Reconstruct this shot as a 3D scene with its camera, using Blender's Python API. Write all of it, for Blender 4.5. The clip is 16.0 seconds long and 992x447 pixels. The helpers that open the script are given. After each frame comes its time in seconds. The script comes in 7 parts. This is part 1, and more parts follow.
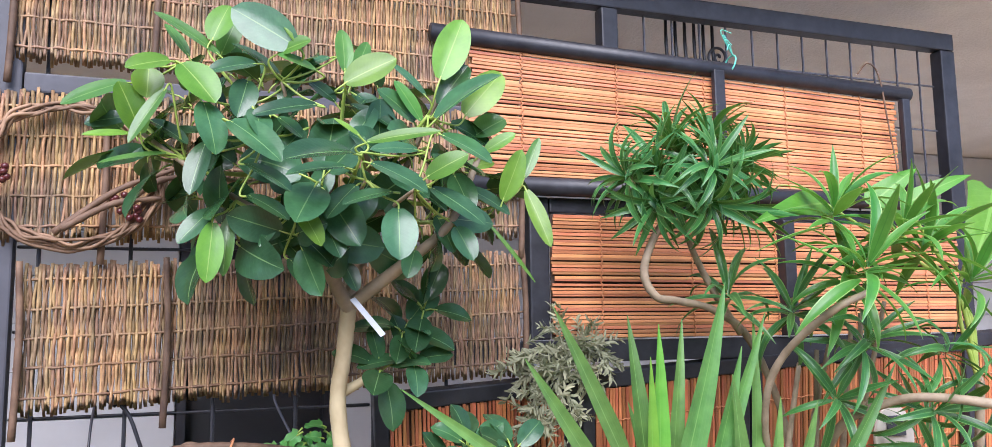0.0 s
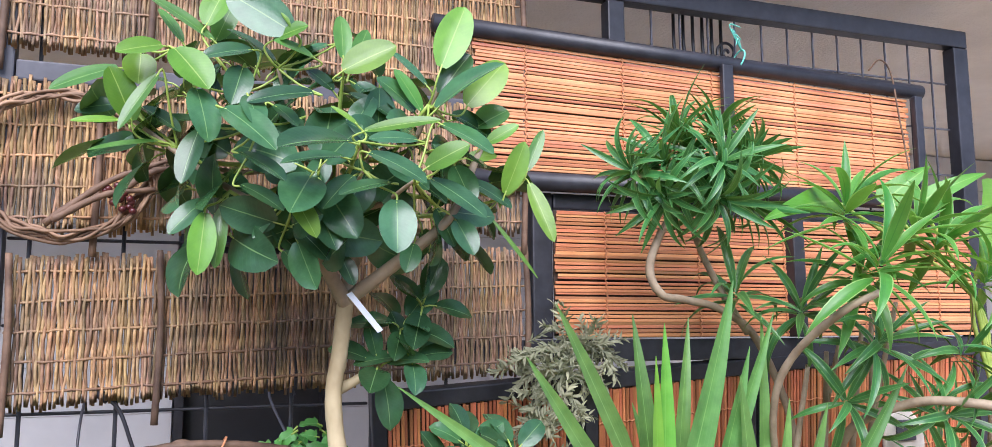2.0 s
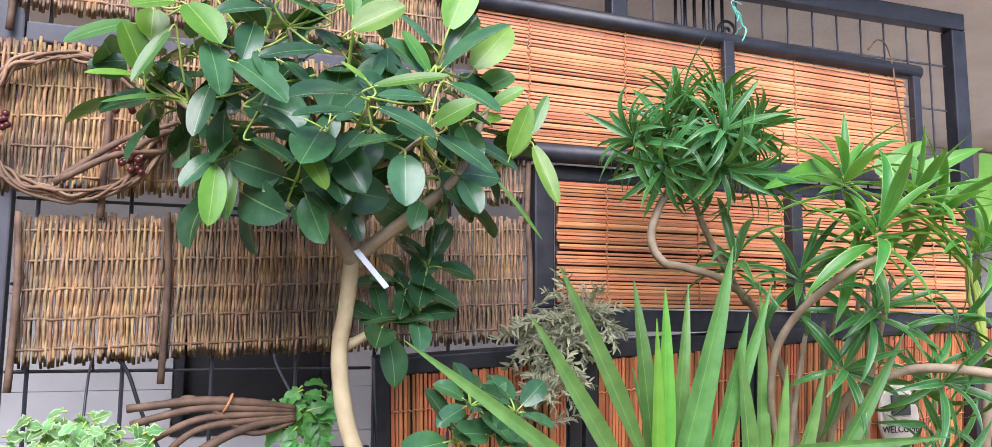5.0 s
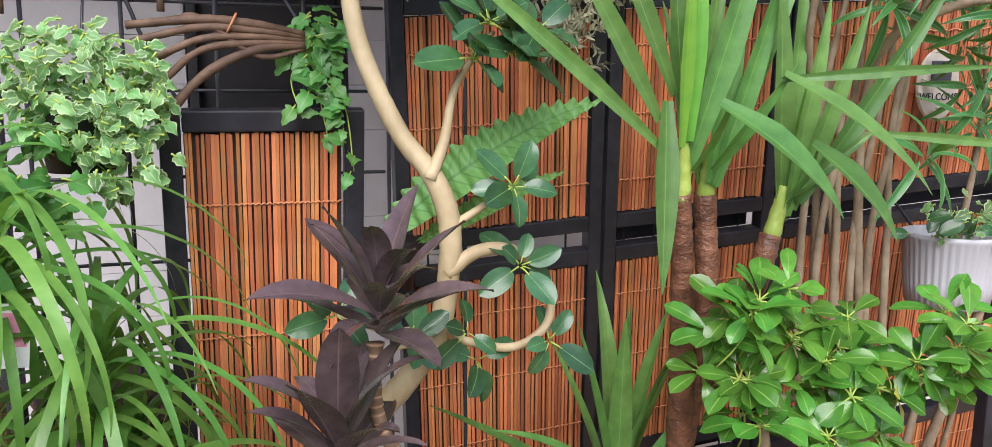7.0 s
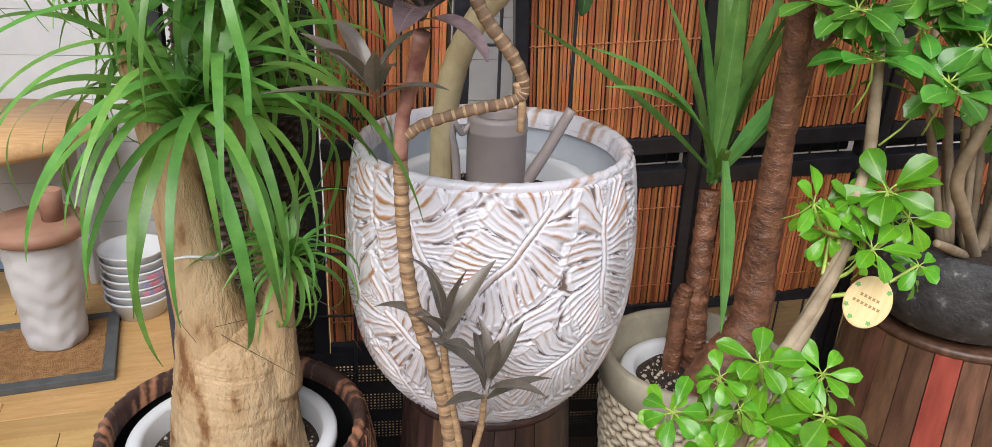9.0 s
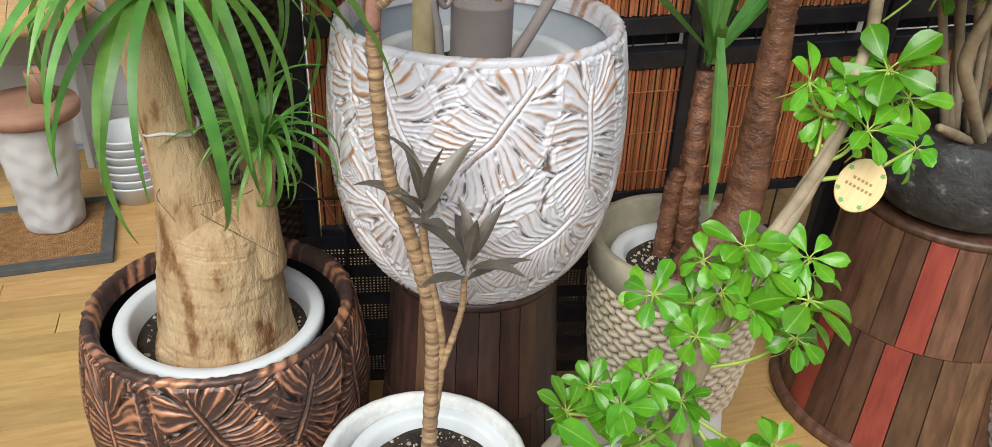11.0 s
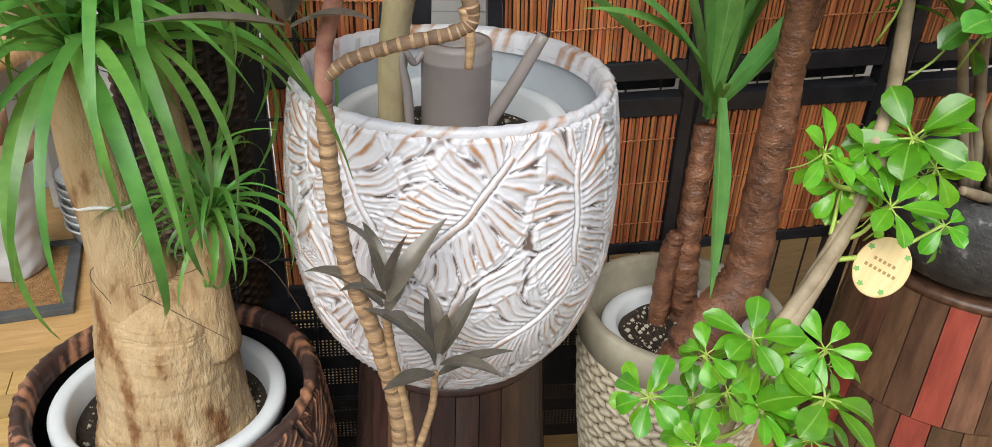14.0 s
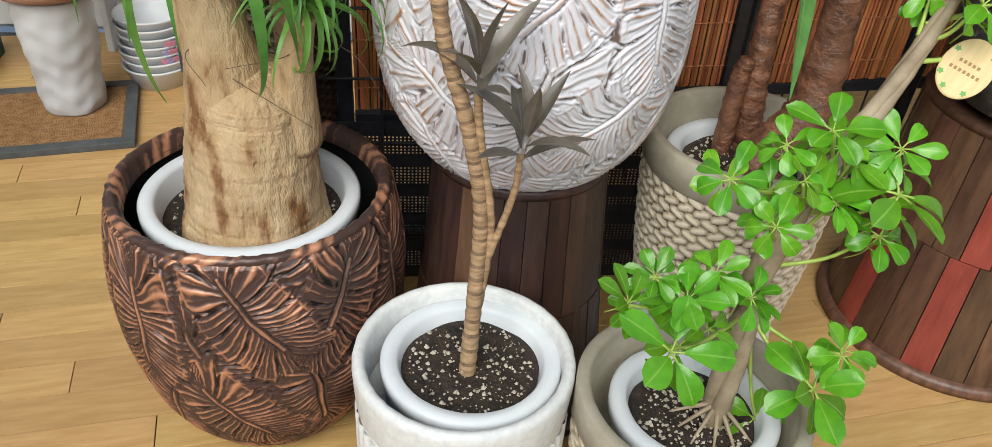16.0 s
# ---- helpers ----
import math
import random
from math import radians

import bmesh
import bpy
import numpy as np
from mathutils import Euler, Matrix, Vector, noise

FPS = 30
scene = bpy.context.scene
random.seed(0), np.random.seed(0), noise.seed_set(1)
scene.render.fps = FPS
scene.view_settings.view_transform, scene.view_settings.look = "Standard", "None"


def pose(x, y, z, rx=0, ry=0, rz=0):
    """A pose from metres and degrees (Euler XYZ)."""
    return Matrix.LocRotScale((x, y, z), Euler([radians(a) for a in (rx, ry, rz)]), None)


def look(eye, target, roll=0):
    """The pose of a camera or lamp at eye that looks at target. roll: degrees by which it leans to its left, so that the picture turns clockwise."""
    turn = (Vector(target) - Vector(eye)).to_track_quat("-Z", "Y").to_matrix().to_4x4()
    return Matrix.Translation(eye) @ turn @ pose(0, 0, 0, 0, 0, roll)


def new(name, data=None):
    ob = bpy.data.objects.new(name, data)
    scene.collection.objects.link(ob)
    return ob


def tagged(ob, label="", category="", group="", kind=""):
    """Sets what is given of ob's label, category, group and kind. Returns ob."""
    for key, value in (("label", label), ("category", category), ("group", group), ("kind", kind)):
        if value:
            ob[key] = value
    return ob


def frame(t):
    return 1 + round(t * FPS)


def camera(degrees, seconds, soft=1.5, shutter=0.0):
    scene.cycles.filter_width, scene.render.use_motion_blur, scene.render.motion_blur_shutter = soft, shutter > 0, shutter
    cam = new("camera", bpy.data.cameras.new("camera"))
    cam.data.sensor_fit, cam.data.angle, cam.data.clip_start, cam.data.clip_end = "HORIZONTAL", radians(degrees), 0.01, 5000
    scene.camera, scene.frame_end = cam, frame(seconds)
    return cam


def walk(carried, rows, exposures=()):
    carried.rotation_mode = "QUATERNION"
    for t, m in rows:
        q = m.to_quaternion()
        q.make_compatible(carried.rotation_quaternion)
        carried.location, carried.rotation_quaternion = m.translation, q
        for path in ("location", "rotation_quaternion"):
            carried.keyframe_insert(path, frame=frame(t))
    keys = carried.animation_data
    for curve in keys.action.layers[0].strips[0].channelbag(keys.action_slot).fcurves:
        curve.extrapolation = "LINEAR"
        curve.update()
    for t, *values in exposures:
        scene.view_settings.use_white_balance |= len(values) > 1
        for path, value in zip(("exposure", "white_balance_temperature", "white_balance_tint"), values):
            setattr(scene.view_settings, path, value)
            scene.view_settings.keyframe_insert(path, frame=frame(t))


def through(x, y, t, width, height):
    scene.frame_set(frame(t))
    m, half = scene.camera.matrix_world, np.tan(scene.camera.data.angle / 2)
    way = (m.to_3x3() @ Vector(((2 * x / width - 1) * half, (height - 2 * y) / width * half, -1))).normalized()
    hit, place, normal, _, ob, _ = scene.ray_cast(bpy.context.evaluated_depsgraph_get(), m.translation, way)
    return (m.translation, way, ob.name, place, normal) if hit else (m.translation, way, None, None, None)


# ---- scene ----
cam = camera(60.4, 16.0, soft=0.65)
PATH = [
    (0, (0.111, 0.346, 1.701), (0.787, 2.212, 1.948), -0.8),
    (0.5, (0.117, 0.359, 1.691), (0.79, 2.226, 1.937), -0.6),
    (1, (0.125, 0.36, 1.695), (0.797, 2.227, 1.944), -0.3),
    (1.5, (0.125, 0.364, 1.694), (0.792, 2.233, 1.943), -0.3),
    (2, (0.125, 0.377, 1.695), (0.792, 2.245, 1.946), -0.3),
    (2.5, (0.123, 0.373, 1.697), (0.786, 2.242, 1.953), -0.2),
    (3, (0.125, 0.367, 1.699), (0.787, 2.237, 1.954), -0.2),
    (5.5, (0.109, 0.375, 1.614), (0.788, 2.241, 1.849), 0.3),
    (6, (0.124, 0.39, 1.575), (0.805, 2.27, 1.611), 0.2),
    (6.5, (0.134, 0.415, 1.529), (0.802, 2.294, 1.385), 0.3),
    (7, (0.136, 0.434, 1.466), (0.766, 2.306, 1.151), 0.3),
    (7.5, (0.143, 0.42, 1.381), (0.706, 2.268, 0.864), 0.5),
    (8, (0.155, 0.402, 1.304), (0.588, 2.233, 0.627), 1.6),
    (8.5, (0.166, 0.379, 1.255), (0.478, 2.214, 0.523), 2.3),
    (9, (0.188, 0.355, 1.231), (0.473, 2.18, 0.465), 2.4),
    (9.5, (0.206, 0.337, 1.198), (0.488, 2.124, 0.345), 2.5),
    (12, (0.26, 0.45, 1.218), (0.502, 2.163, 0.213), 2.6),
    (12.5, (0.28, 0.505, 1.223), (0.533, 2.234, 0.249), 2.6),
    (13, (0.275, 0.526, 1.208), (0.532, 2.255, 0.235), 2.6),
    (13.5, (0.27, 0.521, 1.212), (0.535, 2.249, 0.24), 2.6),
    (14, (0.268, 0.512, 1.215), (0.535, 2.244, 0.251), 2.7),
    (14.5, (0.266, 0.508, 1.211), (0.537, 2.242, 0.253), 2.7),
    (15, (0.247, 0.476, 1.177), (0.51, 2.207, 0.21), 3.4),
    (15.5, (0.205, 0.439, 1.144), (0.444, 2.133, 0.108), 4.1),
    (16, (0.191, 0.424, 1.114), (0.405, 2.043, -0.04), 4.4),
]
# The phone opens up for the shaded top of the screen.
EXPOSURE = [(0, 0.82, 5850, 19), (5.5, 0.82, 5950, 19), (6.5, 0.64, 6250, 18), (7.5, 0.48, 6300, 18), (9, 0.36, 6400, 10), (12, 0.34, 6450, 3), (12.5, 0.40, 6450, 4), (15, 0.36, 6450, 3), (16, 0.28, 6400, 3)]
walk(cam, [(t, look(eye, target, roll)) for t, eye, target, roll in PATH], EXPOSURE)
SKY, SUN = 0.13, 4.0

# ---------------------------------------------------------------- light
world = bpy.data.worlds.new("sky")
scene.world = world
world.use_nodes = True
wn = world.node_tree.nodes
sky = wn.new("ShaderNodeTexSky")
sky.sky_type, sky.sun_disc = "NISHITA", False
sky.sun_elevation, sky.sun_rotation = radians(50), radians(200)
world.node_tree.links.new(sky.outputs[0], wn["Background"].inputs[0])
wn["Background"].inputs[1].default_value = SKY
sun = new("sun", bpy.data.lights.new("sun", "SUN"))
sun.data.energy, sun.data.angle, sun.data.color = SUN, radians(50), (1.0, 0.96, 0.9)
sun.matrix_world = look((-0.9, -2.2, 4.4), (0.4, 1.6, 1.0))


# ---------------------------------------------------------------- materials
def nodes_of(name):
    m = bpy.data.materials.new(name)
    m.use_nodes = True
    t = m.node_tree
    return m, t, t.nodes["Principled BSDF"]


def link(t, a, b):
    t.links.new(a, b)


def ramp(t, fac, *stops):
    r = t.nodes.new("ShaderNodeValToRGB")
    e = r.color_ramp.elements
    while len(e) < len(stops):
        e.new(0.5)
    for k, (p, c) in zip(e, stops):
        k.position, k.color = p, (*c, 1)
    link(t, fac, r.inputs[0])
    return r.outputs[0]


def noise_tex(t, co, scale, detail=4.0, rough=0.6):
    n = t.nodes.new("ShaderNodeTexNoise")
    n.inputs["Scale"].default_value, n.inputs["Detail"].default_value, n.inputs["Roughness"].default_value = scale, detail, rough
    link(t, co, n.inputs["Vector"])
    return n.outputs["Fac"]


def coords(t, kind, stretch):
    c = t.nodes.new("ShaderNodeTexCoord")
    m = t.nodes.new("ShaderNodeMapping")
    m.inputs["Scale"].default_value = stretch
    link(t, c.outputs[kind], m.inputs["Vector"])
    return m.outputs[0]


def math_node(t, op, a, b=None, clamp=False):
    n = t.nodes.new("ShaderNodeMath")
    n.operation, n.use_clamp = op, clamp
    for k, v in enumerate((a, b)):
        if v is None:
            continue
        if isinstance(v, (int, float)):
            n.inputs[k].default_value = v
        else:
            link(t, v, n.inputs[k])
    return n.outputs[0]


def blend(t, fac, a, b, mode="MIX"):
    n = t.nodes.new("ShaderNodeMix")
    n.data_type, n.blend_type = "RGBA", mode
    for k, v in ((0, fac), (6, a), (7, b)):
        if isinstance(v, (int, float)):
            n.inputs[k].default_value = v
        elif isinstance(v, tuple):
            n.inputs[k].default_value = (*v, 1)
        else:
            link(t, v, n.inputs[k])
    return n.outputs[2]


def vary(t, colour, rnd, hue=0.0):
    """Each object of its own shade."""
    o = t.nodes.new("ShaderNodeObjectInfo")
    h = t.nodes.new("ShaderNodeHueSaturation")
    link(t, colour, h.inputs["Color"])
    v = math_node(t, "MULTIPLY_ADD", o.outputs["Random"], 2 * rnd)
    v.node.inputs[2].default_value = 1 - rnd
    link(t, v, h.inputs["Value"])
    if hue:
        w = t.nodes.new("ShaderNodeTexWhiteNoise")
        w.noise_dimensions = "1D"
        link(t, o.outputs["Random"], w.inputs["W"])
        u = math_node(t, "MULTIPLY_ADD", w.outputs["Value"], 2 * hue)
        u.node.inputs[2].default_value = 0.5 - hue
        link(t, u, h.inputs["Hue"])
    return h.outputs[0]


def bumped(t, bsdf, height, strength, dist=0.002):
    b = t.nodes.new("ShaderNodeBump")
    b.inputs["Strength"].default_value, b.inputs["Distance"].default_value = strength, dist
    link(t, height, b.inputs["Height"])
    link(t, b.outputs[0], bsdf.inputs["Normal"])


def surface(name, c1, c2, scale=20, rough=0.6, metal=0.0, stretch=(1, 1, 1), bump=0.3, bscale=150, dist=0.001, rnd=0.0, hue=0.0, kind="Object", lo=0.3, hi=0.7, spec=0.5, c3=None, patch=None):
    m, t, b = nodes_of(name)
    co = coords(t, kind, stretch)
    n = noise_tex(t, co, scale)
    stops = [(lo, c1), (hi, c2)] + ([(min(0.98, hi + 0.15), c3)] if c3 else [])
    col = ramp(t, n, *stops)
    if rnd:
        col = vary(t, col, rnd, hue)
    if patch:
        g = t.nodes.new("ShaderNodeNewGeometry")
        f = ramp(t, noise_tex(t, g.outputs["Position"], 9, 3), (0.42, (0, 0, 0)), (0.58, (0.8, 0.8, 0.8)))
        col = blend(t, f, blend(t, 1.0, col, (1.0, 0.90, 0.66), "MULTIPLY"), blend(t, 1.0, col, patch, "MULTIPLY"))
    link(t, col, b.inputs["Base Color"])
    fine = noise_tex(t, co, bscale, 3)
    r = math_node(t, "MULTIPLY_ADD", fine, 0.25)
    r.node.inputs[2].default_value = rough - 0.12
    link(t, r, b.inputs["Roughness"])
    b.inputs["Metallic"].default_value = metal
    b.inputs["Specular IOR Level"].default_value = spec
    if bump:
        bumped(t, b, fine, bump, dist)
    return m


def leaf_material(name, dark, light, rib, rough=0.35, edge=None, veins=0.15, vein_scale=14.0, slant=6.0, through=0.25, rnd=0.25, hue=0.015, edge_at=0.36, spec=0.5, rib_w=0.035, relief=0.05):
    """A leaf: midrib, side veins, blotches, a paler margin where there is one."""
    m, t, b = nodes_of(name)
    uv = t.nodes.new("ShaderNodeUVMap")
    sep = t.nodes.new("ShaderNodeSeparateXYZ")
    link(t, uv.outputs[0], sep.inputs[0])
    off = math_node(t, "ABSOLUTE", math_node(t, "SUBTRACT", sep.outputs[0], 0.5))
    co = coords(t, "Object", (1, 1, 1))
    col = ramp(t, noise_tex(t, co, 35), (0.3, dark), (0.72, light))
    col = vary(t, col, rnd, hue)
    s = math_node(t, "MULTIPLY_ADD", off, -slant)
    link(t, math_node(t, "MULTIPLY", sep.outputs[1], vein_scale), s.node.inputs[2])
    w = math_node(t, "SINE", math_node(t, "MULTIPLY", s, 6.283))
    vein = math_node(t, "MULTIPLY", math_node(t, "GREATER_THAN", w, 0.86), veins)
    col = blend(t, vein, col, rib)
    ribm = math_node(t, "LESS_THAN", off, rib_w)
    col = blend(t, math_node(t, "MULTIPLY", ribm, 0.7), col, rib)
    if edge:
        e = math_node(t, "GREATER_THAN", math_node(t, "ADD", off, math_node(t, "MULTIPLY", noise_tex(t, co, 60), 0.1)), edge_at + 0.05)
        col = blend(t, e, col, edge)
    link(t, col, b.inputs["Base Color"])
    b.inputs["Roughness"].default_value = rough
    b.inputs["Specular IOR Level"].default_value = spec
    bumped(t, b, math_node(t, "ADD", math_node(t, "MULTIPLY", w, relief), math_node(t, "MULTIPLY", noise_tex(t, co, 90), 1.2)), 0.22, 0.0012)
    tr = t.nodes.new("ShaderNodeBsdfTranslucent")
    link(t, blend(t, 0.5, col, (0.35, 0.6, 0.05), "MIX"), tr.inputs["Color"])
    mx = t.nodes.new("ShaderNodeMixShader")
    mx.inputs[0].default_value = through
    link(t, b.outputs[0], mx.inputs[1])
    link(t, tr.outputs[0], mx.inputs[2])
    link(t, mx.outputs[0], t.nodes["Material Output"].inputs["Surface"])
    return m


def relief_material(name, low, mid, high, rough=0.5, metal=0.0, a=0.30, b_=0.62):
    """Colour by relief height: darkest in the hollows; glaze rubbed off leaf-pot ridges."""
    m, t, b = nodes_of(name)
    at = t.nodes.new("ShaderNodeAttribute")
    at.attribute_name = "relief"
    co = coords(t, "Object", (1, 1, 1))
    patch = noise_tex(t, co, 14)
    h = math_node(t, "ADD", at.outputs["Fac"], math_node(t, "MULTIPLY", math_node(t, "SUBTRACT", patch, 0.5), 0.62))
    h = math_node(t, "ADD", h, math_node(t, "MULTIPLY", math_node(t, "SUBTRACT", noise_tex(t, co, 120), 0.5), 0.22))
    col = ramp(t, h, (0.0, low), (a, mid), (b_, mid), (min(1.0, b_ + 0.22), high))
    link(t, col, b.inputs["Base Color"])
    b.inputs["Roughness"].default_value, b.inputs["Metallic"].default_value = rough, metal
    bumped(t, b, noise_tex(t, co, 400, 2), 0.15, 0.001)
    return m


